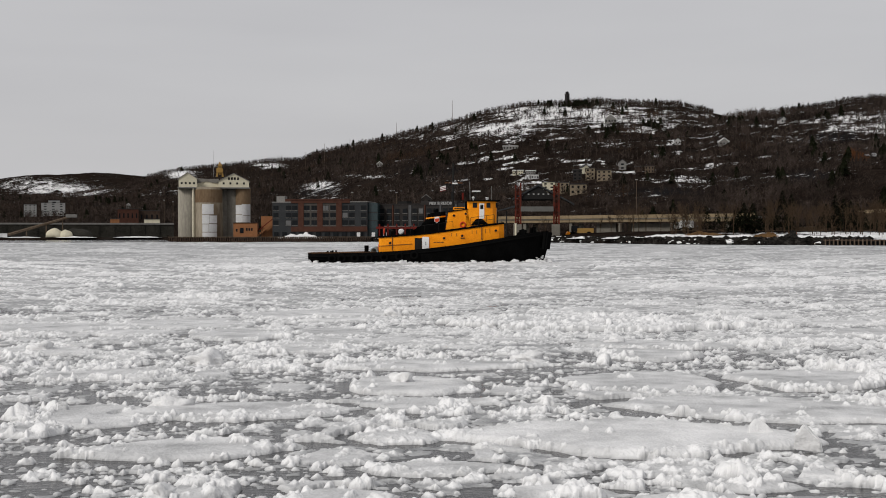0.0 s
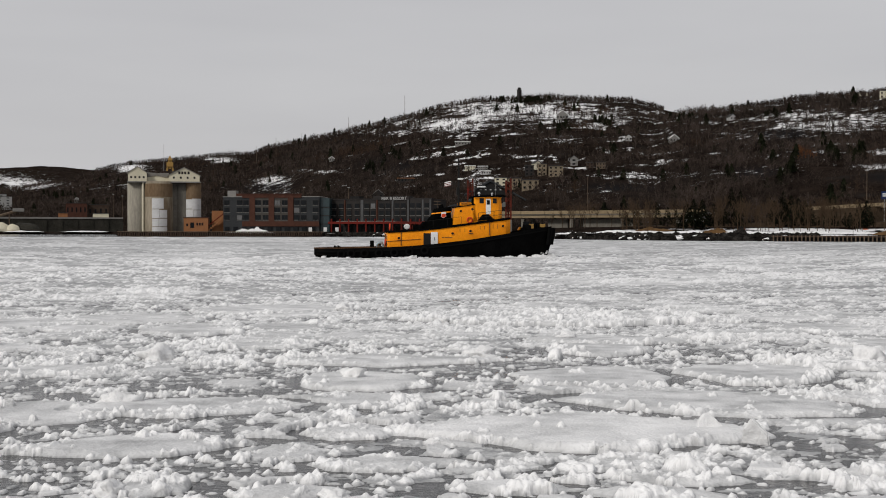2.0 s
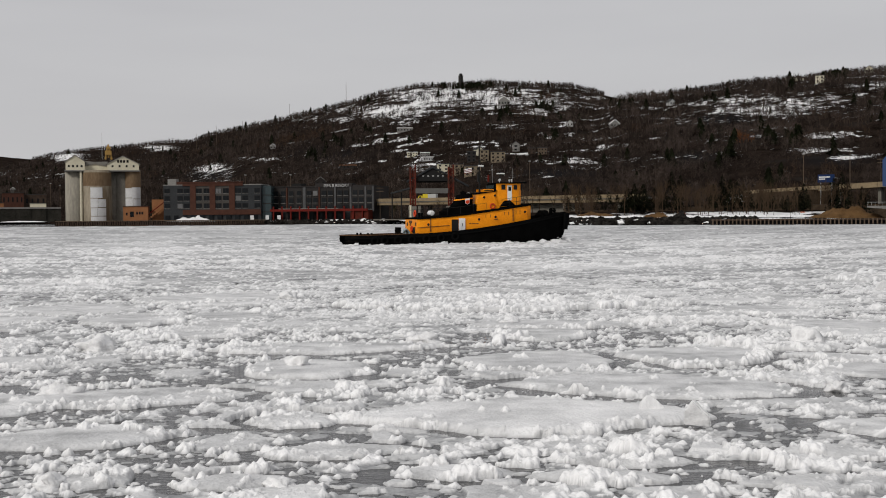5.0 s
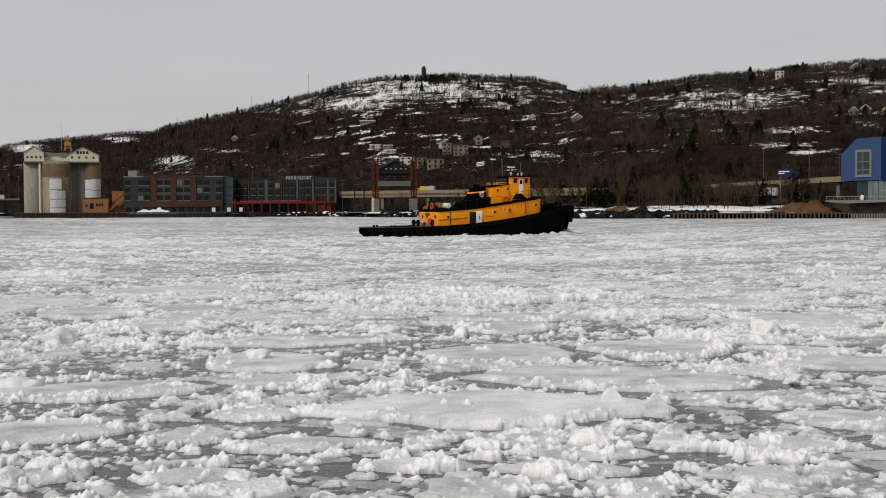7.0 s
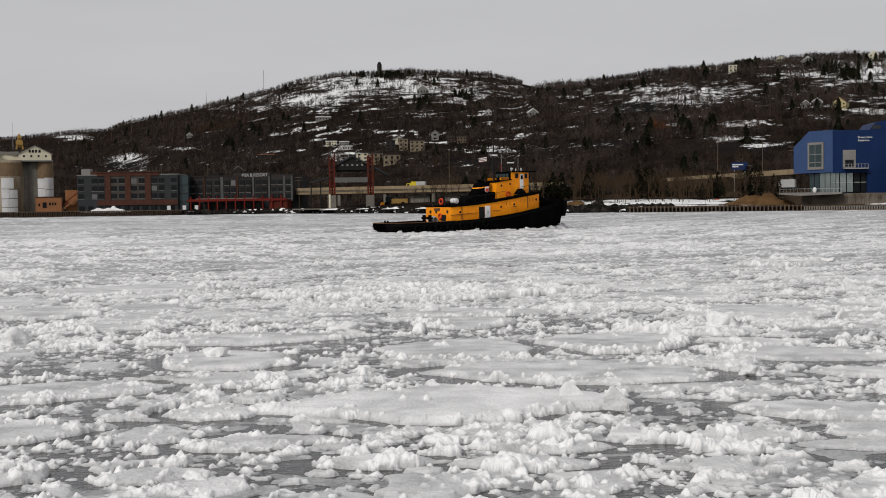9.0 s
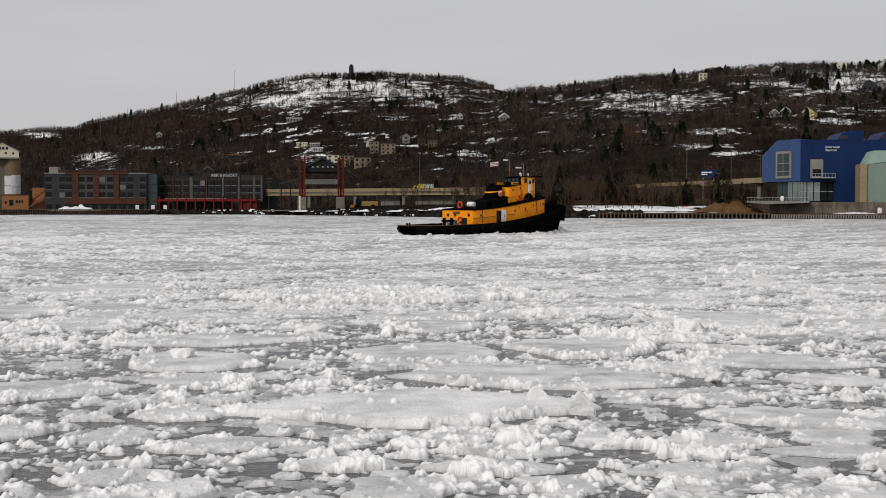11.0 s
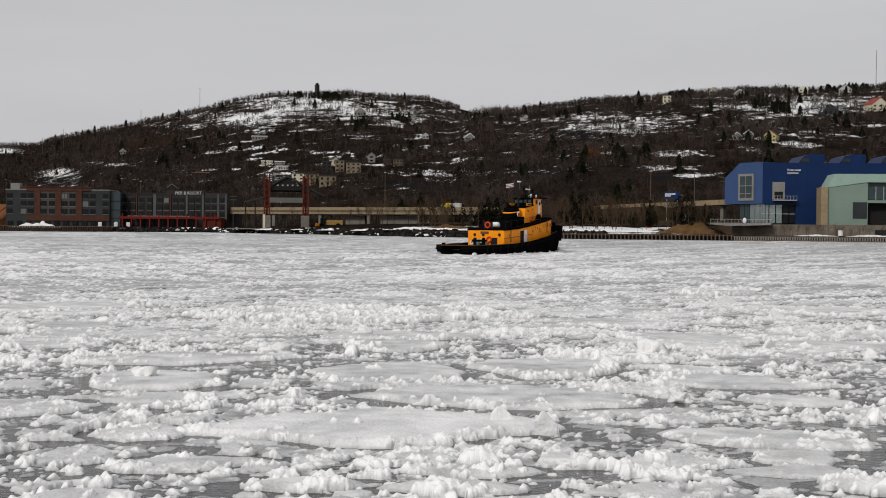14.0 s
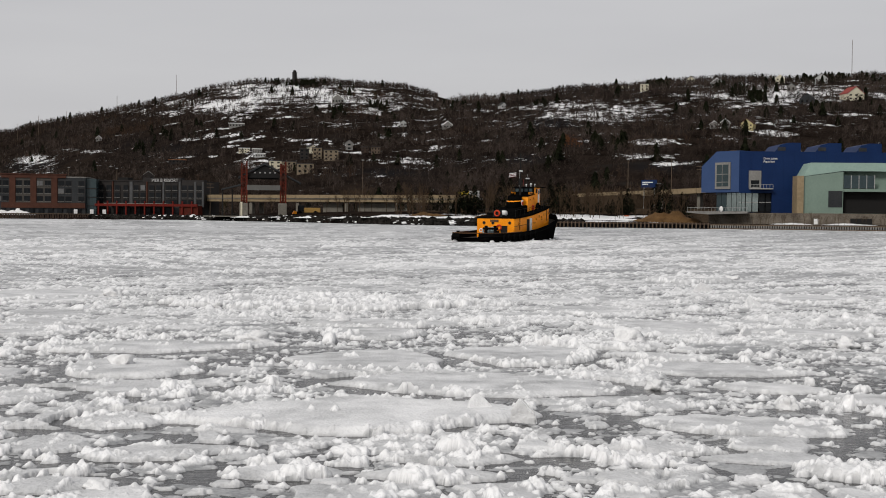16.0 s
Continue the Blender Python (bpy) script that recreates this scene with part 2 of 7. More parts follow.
def torus(m, r, t, seg=18, ring=8):
    bm = bmesh.new()
    rows = []
    for i in range(seg):
        a = 2 * math.pi * i / seg
        rows.append([bm.verts.new(m @ Vector(((r + t * math.cos(b)) * math.cos(a), (r + t * math.cos(b)) * math.sin(a), t * math.sin(b))))
                     for b in (2 * math.pi * k / ring for k in range(ring))])
    for i in range(seg):
        for k in range(ring):
            bm.faces.new((rows[i][k], rows[(i + 1) % seg][k], rows[(i + 1) % seg][(k + 1) % ring], rows[i][(k + 1) % ring]))
    for f in bm.faces:
        f.smooth = True
    return bm


def facade(az0, d0, az1, d1, z=0.0):
    """Pose whose x runs along a front from one corner to the other, y away from the water, and the front's length."""
    a, b = polar(az0, d0), polar(az1, d1)
    return pose(a.x, a.y, z, 0, 0, math.degrees(math.atan2(b.y - a.y, b.x - a.x))), (b - a).length


def mesh_np(name, verts, faces, material, smooth=True, second=None, which=None):
    """A mesh from numpy arrays; faces is an (n, k) array."""
    me = bpy.data.meshes.new(name)
    k = faces.shape[1]
    me.vertices.add(len(verts))
    me.vertices.foreach_set("co", np.ascontiguousarray(verts, dtype=np.float32).ravel())
    me.loops.add(faces.size)
    me.loops.foreach_set("vertex_index", np.ascontiguousarray(faces, dtype=np.int32).ravel())
    me.polygons.add(len(faces))
    me.polygons.foreach_set("loop_start", np.arange(0, faces.size, k, dtype=np.int32))
    me.polygons.foreach_set("loop_total", np.full(len(faces), k, dtype=np.int32))
    me.polygons.foreach_set("use_smooth", np.full(len(faces), smooth))
    me.update(calc_edges=True)
    me.materials.append(material)
    if second is not None:
        me.materials.append(second)
        me.polygons.foreach_set("material_index", np.ascontiguousarray(which, dtype=np.int32))
    return new(name, me)


def hash2(i, j, s):
    v = np.sin(i * 127.1 + j * 311.7 + s * 74.7) * 43758.5453
    return v - np.floor(v)


def vnoise(x, y, s=0):
    i, j = np.floor(x), np.floor(y)
    u, v = x - i, y - j
    u, v = u * u * (3 - 2 * u), v * v * (3 - 2 * v)
    a, b = hash2(i, j, s), hash2(i + 1, j, s)
    c, d = hash2(i, j + 1, s), hash2(i + 1, j + 1, s)
    return (a * (1 - u) + b * u) * (1 - v) + (c * (1 - u) + d * u) * v


def fbm(x, y, octaves=4, s=0):
    t, a, n = 0, 0.5, 0
    for k in range(octaves):
        t = t + a * vnoise(x * 2 ** k, y * 2 ** k, s + k * 13)
        n += a
        a *= 0.5
    return t / n


def cells(x, y, s=0):
    """Cellular pattern: nearest and second distance, and two random values of the nearest cell."""
    i, j = np.floor(x), np.floor(y)
    f1, f2 = np.full(x.shape, 9.0), np.full(x.shape, 9.0)
    r1, r2 = np.zeros(x.shape), np.zeros(x.shape)
    for di in (-1, 0, 1):
        for dj in (-1, 0, 1):
            a, b = i + di, j + dj
            px, py = a + hash2(a, b, s), b + hash2(a, b, s + 5)
            d = np.hypot(px - x, py - y)
            near = d < f1
            f2 = np.where(near, f1, np.minimum(f2, d))
            f1 = np.where(near, d, f1)
            r1 = np.where(near, hash2(a, b, s + 9), r1)
            r2 = np.where(near, hash2(a, b, s + 17), r2)
    return f1, f2, r1, r2

# ---- land, hills and water ----
def ramp(a, pairs):
    return np.interp(a, [p[0] for p in pairs], [p[1] for p in pairs])


SHORE = [(-60, 900), (-21, 830), (-12.9, 800), (-12.8, 592), (-3.6, 572), (1.8, 510), (5, 470), (10, 388), (15, 366), (20, 360), (25, 357), (32, 362), (60, 420)]
RIDGE = [(-60, 0.93), (-30, 1.43), (-20, 1.63), (-17, 1.88), (-15, 2.28), (-13, 2.92), (-12, 3.12), (-10.2, 3.27), (-8.1, 3.54), (-6.8, 3.54), (-6, 3.82),
         (-4.4, 4.23), (-2.2, 4.68), (0.4, 5.28), (2, 5.78), (3.9, 6.1), (5.8, 6.16), (7.4, 6.25), (9.2, 6.11), (11, 5.98), (12, 5.73), (13.3, 5.38),
         (15, 4.9), (20, 4.2), (32, 4), (60, 1)]
RIDGE_D = [(-60, 2600), (-8, 2500), (-5, 2050), (0, 1760), (6, 1700), (13, 1640), (60, 1600)]
EAST = [(-60, 0), (3, 0), (8, 1.5), (11, 4), (12, 4.8), (13.3, 5.3), (14.6, 5.4), (16, 5.5), (17.3, 5.65), (18.5, 5.82), (20, 5.9), (21.8, 5.95), (23, 6.18),
         (25.8, 6.4), (27.3, 6.35), (28.9, 6.25), (32, 6.35), (45, 6.1), (60, 2.1)]
FAR = [(-60, 1.64), (-30, 2.24), (-20, 2.5), (-18.7, 2.68), (-17, 2.82), (-15.5, 2.84), (-14.3, 2.76), (-12, 2.64), (0, 2.44), (60, 2.14)]


def hill(d, foot, top, height):
    u = np.clip((d - foot) / (top - foot), 0, 1)
    up = height * (0.15 * u + 0.85 * u ** 1.1) * (1 - 0.0 * u)
    fall = np.clip((d - top) / 1400.0, 0, 1)
    return up * (1 - 0.55 * fall * fall * (3 - 2 * fall))


def land_height(az, d):
    x, y = d * np.sin(np.radians(az)), d * np.cos(np.radians(az))
    rd = ramp(az, RIDGE_D)
    foot = ramp(az, [(-60, 1000), (-14, 950), (-3, 760), (4, 690), (12, 600), (18, 500), (26, 490), (60, 600)])
    east_d = ramp(az, [(-60, 1300), (12, 1350), (20, 1300), (60, 1300)])
    a = hill(d, foot, rd, rd * np.tan(np.radians(ramp(az, RIDGE))))
    b = hill(d, foot, east_d, east_d * np.tan(np.radians(ramp(az, EAST))))
    c = hill(d, 2700.0, 4300.0, 4300 * np.tan(np.radians(ramp(az, FAR))))
    h = np.maximum(np.maximum(a, b), c)
    rough = np.clip(h / 40.0, 0, 1)
    top = np.clip(1 - np.abs(d - np.where(b > a, east_d, rd)) / 250.0, 0, 1)
    h = h + rough * (1 - 0.75 * top) * (16 * (fbm(x / 160, y / 110, 4, 3) - 0.5) + 5 * (fbm(x / 38, y / 30, 3, 8) - 0.5))
    bank = ramp(az, [(1, 0), (4, 1.6), (9, 2.8), (22.5, 2.8), (24, 0)]) * np.clip((d - ramp(az, SHORE) - 3) / 50.0, 0, 1)
    return 1.5 + bank + np.maximum(h, 0)


def snow_amount(az, d, x, y):
    """Where old snow still lies: open clearings and ledges, broken up by scrub."""
    el = np.degrees(np.arctan2(land_height(az, d) - EYE, d))
    s = 0.0
    for a0, e0, wa, we, k in ((6.2, 5.6, 4.2, 0.62, 1.2), (2.6, 5.0, 2.6, 0.42, 1.1), (9.5, 5.2, 1.8, 0.35, 1.05), (-0.4, 4.6, 2.4, 0.22, 0.6), (20.3, 4.9, 3.4, 0.55, 1.05), (18.6, 5.2, 2.0, 0.3, 0.8),
                              (22.4, 2.85, 1.5, 0.16, 1.4), (24.0, 2.5, 1.2, 0.12, 1.3), (-5.9, 2.3, 1.0, 0.3, 0.95), (-3.6, 2.75, 1.2, 0.12, 0.8), (-17.2, 1.98, 2.4, 0.2, 1.1), (-18.6, 2.25, 2.5, 0.35, 0.8),
                              (-8.2, 3.25, 0.8, 0.16, 1.2), (-12.2, 2.8, 0.9, 0.2, 1.1), (8.0, 4.2, 1.3, 0.25, 0.62), (17.6, 3.35, 1.0, 0.22, 0.7), (28, 5.6, 4.5, 0.7, 0.9), (3.9, 2.75, 0.7, 0.2, 0.75),
                              (8, 1.9, 2.6, 0.4, 0.35), (13, 2.6, 3.5, 0.5, 0.42), (16, 4.2, 3.5, 0.5, 0.36), (-1, 2.4, 3.0, 0.5, 0.25), (-5.8, 1.9, 1.4, 0.5, 0.45), (-13, 1.9, 1.4, 0.2, 0.5), (12.5, 2.6, 1.0, 0.2, 0.4), (28.5, 4.4, 3.5, 0.6, 0.45)):
        s = np.maximum(s, k * np.exp(-((az - a0) / wa) ** 2 - ((el - e0) / we) ** 2))
    # snow keeps to ledges that follow the slope's contours
    rise = land_height(az, d)
    ledge = fbm(x / 42 + 3, rise / 4.5, 5, 71)
    s = s * np.clip(0.45 + 2.2 * (ledge - 0.3), 0.2, 1.2)
    stray = 0.7 * np.clip((fbm(x / 30, rise / 3.2 + 20, 5, 64) - 0.575) * 9, 0, 1) * np.clip((rise - 22) / 25, 0.3, 1) * np.clip((az + 4) / 4, 0.25, 1) * (d > 620)
    near = np.clip((d - ramp(az, SHORE) - 3) / 5.0, 0, 1) * np.clip(1 - (d - ramp(az, SHORE) - ramp(az, [(-13, 12), (2, 10), (9, 14), (13, 40), (23, 42)])) / 10.0, 0, 1)
    park = near * ramp(az, [(-13, 0.35), (1.5, 0.45), (3, 1.0), (23, 1.0), (24, 0.3)]) * np.clip(2.6 * fbm(x / 7, y / 10, 4, 55) - 0.4, 0, 1.3)
    return np.maximum(np.maximum(s, stray), park) + 0.16


def rock_amount(az, d, x, y):
    """Dark bare crags on the slope."""
    el = np.degrees(np.arctan2(land_height(az, d) - EYE, d))
    s = 0.0
    for a0, e0, wa, we in ((-0.2, 3.0, 1.8, 0.36), (-5.6, 2.0, 1.5, 0.3), (22.9, 2.35, 1.5, 0.28), (17.0, 2.6, 1.6, 0.3), (10.5, 1.9, 2.0, 0.3), (18.0, 4.3, 2.2, 0.3)):
        s = np.maximum(s, np.exp(-((az - a0) / wa) ** 2 - ((el - e0) / we) ** 2))
    return s * np.clip((fbm(x / 30, y / 40, 3, 95) - 0.3) * 4, 0, 1) * (d > 500)


def build_land():
    az = np.concatenate([np.arange(-60, -21, 1.0), np.arange(-21, 34, 0.1), np.arange(34, 61, 1.0)])
    v = np.concatenate([[0, 0.4, 3, 8, 14], np.arange(22, 240, 9), np.geomspace(240, 4400, 150)])
    A, V = np.meshgrid(az, v)
    inv = np.interp(az, [p[0] for p in SHORE], [1 / p[1] for p in SHORE])
    D = 1 / inv[None, :] + V
    Z = land_height(A, D)
    Z[0], Z[1] = -2.0, 0.5
    X, Y = D * np.sin(np.radians(A)), D * np.cos(np.radians(A))
    n, m = D.shape
    k = np.arange(n * m).reshape(n, m)
    f = np.stack([k[:-1, :-1], k[:-1, 1:], k[1:, 1:], k[1:, :-1]], -1).reshape(-1, 4)
    ob = mesh_np("ground", np.stack([X, Y, Z], -1).reshape(-1, 3), f, M_LAND)
    at = ob.data.attributes.new("snow", "FLOAT", "POINT")
    at.data.foreach_set("value", np.ascontiguousarray(snow_amount(A, D, X, Y), dtype=np.float32).ravel())
    ob.data.attributes.new("rock", "FLOAT", "POINT").data.foreach_set("value", np.ascontiguousarray(rock_amount(A, D, X, Y), dtype=np.float32).ravel())
    return tagged(ob, "brown wooded hillside with old snow patches above a flat shore", "hillside", kind="structure")


def land_material():
    m = surface("scrub_hillside", (0.0045, 0.0034, 0.0028), (0.026, 0.019, 0.015), 0.05, 0.95, 0.4, fine=11, c3=(0.02, 0.017, 0.015), stain=0.04, spec=0.0)
    n, l = m.node_tree.nodes, m.node_tree.links
    b = n["Principled BSDF"]
    old = b.inputs["Base Color"].links[0].from_socket
    at = n.new("ShaderNodeAttribute")
    at.attribute_name = "snow"
    co = n.new("ShaderNodeTexCoord")
    mp = n.new("ShaderNodeMapping")
    mp.inputs["Scale"].default_value = (0.6, 0.5, 1.6)
    l.new(co.outputs["Object"], mp.inputs["Vector"])
    no = n.new("ShaderNodeTexNoise")
    no.inputs["Scale"].default_value = 0.26
    no.inputs["Detail"].default_value = 7
    no.inputs["Roughness"].default_value = 0.78
    l.new(mp.outputs["Vector"], no.inputs["Vector"])
    ad = n.new("ShaderNodeMath")
    ad.operation = "MULTIPLY_ADD"
    ad.inputs[1].default_value = 0.215
    l.new(at.outputs["Fac"], ad.inputs[0])
    wide = n.new("ShaderNodeTexNoise")
    wide.inputs["Scale"].default_value = 0.1
    wide.inputs["Detail"].default_value = 5
    wide.inputs["Roughness"].default_value = 0.7
    l.new(mp.outputs["Vector"], wide.inputs["Vector"])
    both = n.new("ShaderNodeMix")
    both.inputs["Factor"].default_value = 0.45
    l.new(no.outputs["Fac"], both.inputs[2])
    l.new(wide.outputs["Fac"], both.inputs[3])
    l.new(both.outputs[0], ad.inputs[2])
    # crags
    rk = n.new("ShaderNodeAttribute")
    rk.attribute_name = "rock"
    dark = n.new("ShaderNodeMix")
    dark.data_type = "RGBA"
    l.new(rk.outputs["Fac"], dark.inputs["Factor"])
    l.new(old, dark.inputs[6])
    dark.inputs[7].default_value = (0.012, 0.0115, 0.012, 1)
    old = dark.outputs[2]
    k = n.new("ShaderNodeMapRange")
    k.inputs["From Min"].default_value = 0.655
    k.inputs["From Max"].default_value = 0.70
    l.new(ad.outputs[0], k.inputs["Value"])
    x = n.new("ShaderNodeMix")
    x.data_type = "RGBA"
    l.new(k.outputs["Result"], x.inputs["Factor"])
    l.new(old, x.inputs[6])
    x.inputs[7].default_value = (0.72, 0.72, 0.72, 1)
    l.new(x.outputs[2], b.inputs["Base Color"])
    return m


M_LAND = land_material()
ground = build_land()

bm = bmesh.new()
bmesh.ops.create_circle(bm, cap_ends=True, radius=4800, segments=96)
water = tagged(part("water", bm, M_WATER), "dark grey harbour water between ice floes", "water", kind="structure")

# ---- ice ----
ICE_RNG = np.random.default_rng(3)


def blob_templates(n, sub):
    """Rounded, uneven lumps of snowy ice, of radius 1."""
    out = []
    bm = bmesh.new()
    bmesh.ops.create_cube(bm, size=2)
    bmesh.ops.subdivide_edges(bm, edges=bm.edges[:], cuts=sub, use_grid_fill=True)
    bm.verts.ensure_lookup_table()
    v = np.array([p.co[:] for p in bm.verts])
    f = np.array([[p.index for p in q.verts] for q in bm.faces])
    bm.free()
    v = 0.3 * v + 0.75 * v / np.linalg.norm(v, axis=1)[:, None]
    for _ in range(n):
        r = np.ones(len(v))
        for _ in range(4):
            r += 0.2 * np.sin(v @ ICE_RNG.normal(0, 2.2, 3) + ICE_RNG.uniform(0, 6))
        r += ICE_RNG.normal(0, 0.1, len(v))
        out.append(v * r[:, None] * np.array([ICE_RNG.uniform(0.9, 1.5), ICE_RNG.uniform(0.9, 1.4), ICE_RNG.uniform(0.55, 0.95)]))
    return out, f


BLOBS = blob_templates(24, 1)


def ice_mesh(v, f, s, name="ice_floe"):
    ob = mesh_np(name, v, f, M_FLOE)
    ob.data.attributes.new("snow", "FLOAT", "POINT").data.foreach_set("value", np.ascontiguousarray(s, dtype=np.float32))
    return ob


def ice_lump(x, y, w, h, seed, label="rounded block of snowy ice standing on the floes"):
    bm = bmesh.new()
    bmesh.ops.create_icosphere(bm, subdivisions=3, radius=1)
    for v in bm.verts:
        n = noise.fractal(v.co * 1.5 + Vector((seed * 3.1, 0, 0)), 0.8, 2.2, 5)
        v.co = Vector((v.co.x * w / 2, v.co.y * w / 2.4, v.co.z * h * 0.85)) * (0.95 + 0.75 * n)
    for f in bm.faces:
        f.smooth = True
    ob = part("ice_block", bm, M_ICE)
    ob.matrix_basis = pose(x, y, h * 0.25, 0, 0, seed * 40)
    return tagged(ob, label, "ice block", "ice blocks")


def ice_slab(x, y, w, h, lean, turn, seed):
    """A broken plate standing on edge."""
    rng = random.Random(seed)
    pts = [(-w / 2, -0.1), (-w * 0.42, h * 0.55), (-w * 0.1, h), (w * 0.2, h * 0.62), (w / 2, h * 0.3), (w * 0.55, -0.1)]
    bm = prism([(px + rng.uniform(-0.04, 0.04) * w, pz + rng.uniform(-0.06, 0.06) * h) for px, pz in pts], -0.04, 0.05)
    bmesh.ops.subdivide_edges(bm, edges=bm.edges[:], cuts=3, use_grid_fill=True)
    bmesh.ops.triangulate(bm, faces=[f for f in bm.faces if len(f.verts) > 4])
    bmesh.ops.bevel(bm, geom=[e for e in bm.edges if e.calc_face_angle(0) > 0.6], offset=0.02, segments=2, affect="EDGES")
    for v in bm.verts:
        v.co += 0.06 * h * noise.noise_vector(v.co * 6 + Vector((seed, 0, 0)))
    ob = part("ice_slab", bm, M_ICE)
    ob.matrix_basis = pose(x, y, 0.1, lean, 0, turn)
    return tagged(ob, "broken ice plate standing on edge", "ice slab", "ice slabs")


# the floes that stand out: x, y, width, depth, freeboard, heaping of the rim, turn
FLOES = (
    (2.9, 18.7, 6.2, 3.2, 0.13, 0.35, -0.12), (5.8, 21.8, 5.6, 2.8, 0.09, 0.85, -0.26), (4.3, 26.1, 3.8, 3.6, 0.07, 0.12, -0.17), (6.1, 42.5, 11.5, 7.0, 0.16, 1.3, -0.14),
    (-0.2, 29.4, 6.3, 2.6, 0.08, 0.8, 0.01), (-0.7, 25.2, 2.7, 2.8, 0.11, 0.7, 0.03), (-3.7, 21.7, 4.2, 2.4, 0.08, 0.9, 0.17), (-6.1, 21.2, 2.6, 3.0, 0.07, 0.6, 0.28),
    (-3.8, 17.8, 3.6, 1.7, 0.09, 0.5, 0.21), (-0.7, 18.9, 1.4, 1.3, 0.08, 0.8, 0.04), (5.4, 31.7, 2.8, 3.2, 0.09, 0.7, -0.17), (7.9, 26.3, 3.4, 3.6, 0.1, 0.8, -0.29),
    (3.7, 15.3, 2.2, 0.9, 0.08, 0.8, -0.24), (-13.4, 40.9, 5.6, 4.5, 0.08, 0.8, 0.32), (-9.5, 43.2, 6.7, 5.0, 0.07, 0.5, 0.22), (-5.2, 47.9, 6.7, 5.6, 0.09, 0.8, 0.11),
    (6.1, 34.6, 5.4, 2.7, 0.09, 0.8, -0.18), (-7.7, 27.3, 3.9, 1.9, 0.09, 0.8, 0.28), (-6.4, 38.2, 3.4, 4.2, 0.09, 0.6, 0.17), (-3.0, 14.9, 0.9, 1.0, 0.09, 0.9, 0.2),
    (-1.3, 14.6, 1.5, 0.9, 0.08, 0.9, 0.09), (-6.7, 19.5, 1.2, 1.4, 0.08, 0.7, 0.33), (-0.1, 16.4, 2.2, 1.1, 0.06, 0.8, 0.01), (1.4, 14.8, 1.7, 0.8, 0.08, 0.8, -0.1),
    (11.0, 23.4, 4.7, 2.2, 0.08, 0.5, -0.44), (8.5, 16.9, 3.3, 1.5, 0.08, 0.9, -0.47), (25.6, 56.4, 4.2, 6.3, 0.2, 1.2, -0.43), (14.2, 32.9, 4.2, 3.4, 0.09, 0.8, -0.41),
    (24.3, 43.1, 5.5, 5.2, 0.09, 0.8, -0.51), (10.4, 28.4, 3.6, 2.6, 0.1, 1.0, -0.35), (17.4, 30.1, 3.2, 2.6, 0.09, 0.8, -0.52), (11.0, 20.5, 2.3, 1.2, 0.08, 0.8, -0.49),
    (6.6, 15.4, 1.8, 0.9, 0.08, 0.8, -0.4), (12.2, 18.8, 2.2, 1.2, 0.08, 0.8, -0.58), (3.2, 14.3, 2.0, 0.7, 0.09, 0.9, -0.23), (8.3, 13.4, 1.3, 0.8, 0.14, 1.2, -0.56))


def step(v, a, b):
    t = np.clip((v - a) / (b - a), 0, 1)
    return t * t * (3 - 2 * t)


def middles(x, y, c, s):
    """Nearest lump of a scatter about c metres apart: where its middle lies from here, how far off in its own size, its height and its chance."""
    u, v = x / c, y / c
    i, j = np.floor(u), np.floor(v)
    best = np.full(x.shape, 9.0)
    dx, dy, r1, r2 = (np.zeros(x.shape) for _ in range(4))
    for di in (-1, 0, 1):
        for dj in (-1, 0, 1):
            a, b = i + di, j + dj
            px, py = a + hash2(a, b, s) - u, b + hash2(a, b, s + 5) - v
            size = 0.36 + 0.4 * hash2(a, b, s + 9)
            d = np.hypot(px, py) / size
            near = d < best
            best = np.where(near, d, best)
            dx, dy = np.where(near, px, dx), np.where(near, py, dy)
            r1, r2 = np.where(near, size, r1), np.where(near, hash2(a, b, s + 17), r2)
    return dx * c, dy * c, best, r1 * c ** 0.8 * (0.2 + 0.3 * hash2(np.floor(r2 * 977), 3, s)), r2


def plates(u, v, c, s, gap, share):
    """Broken plates about c metres wide: how far inside its edge a point lies, two chances of the plate, and its number."""
    f1, f2, r1, r2 = cells(u / c, v / (c * 0.8), s)
    inside = (f2 - f1) * c * 0.5 - gap
    return np.where(r2 < share, inside, -1.0), r1, np.floor(r1 * 9973) * 10007 + np.floor(r2 * 9967)


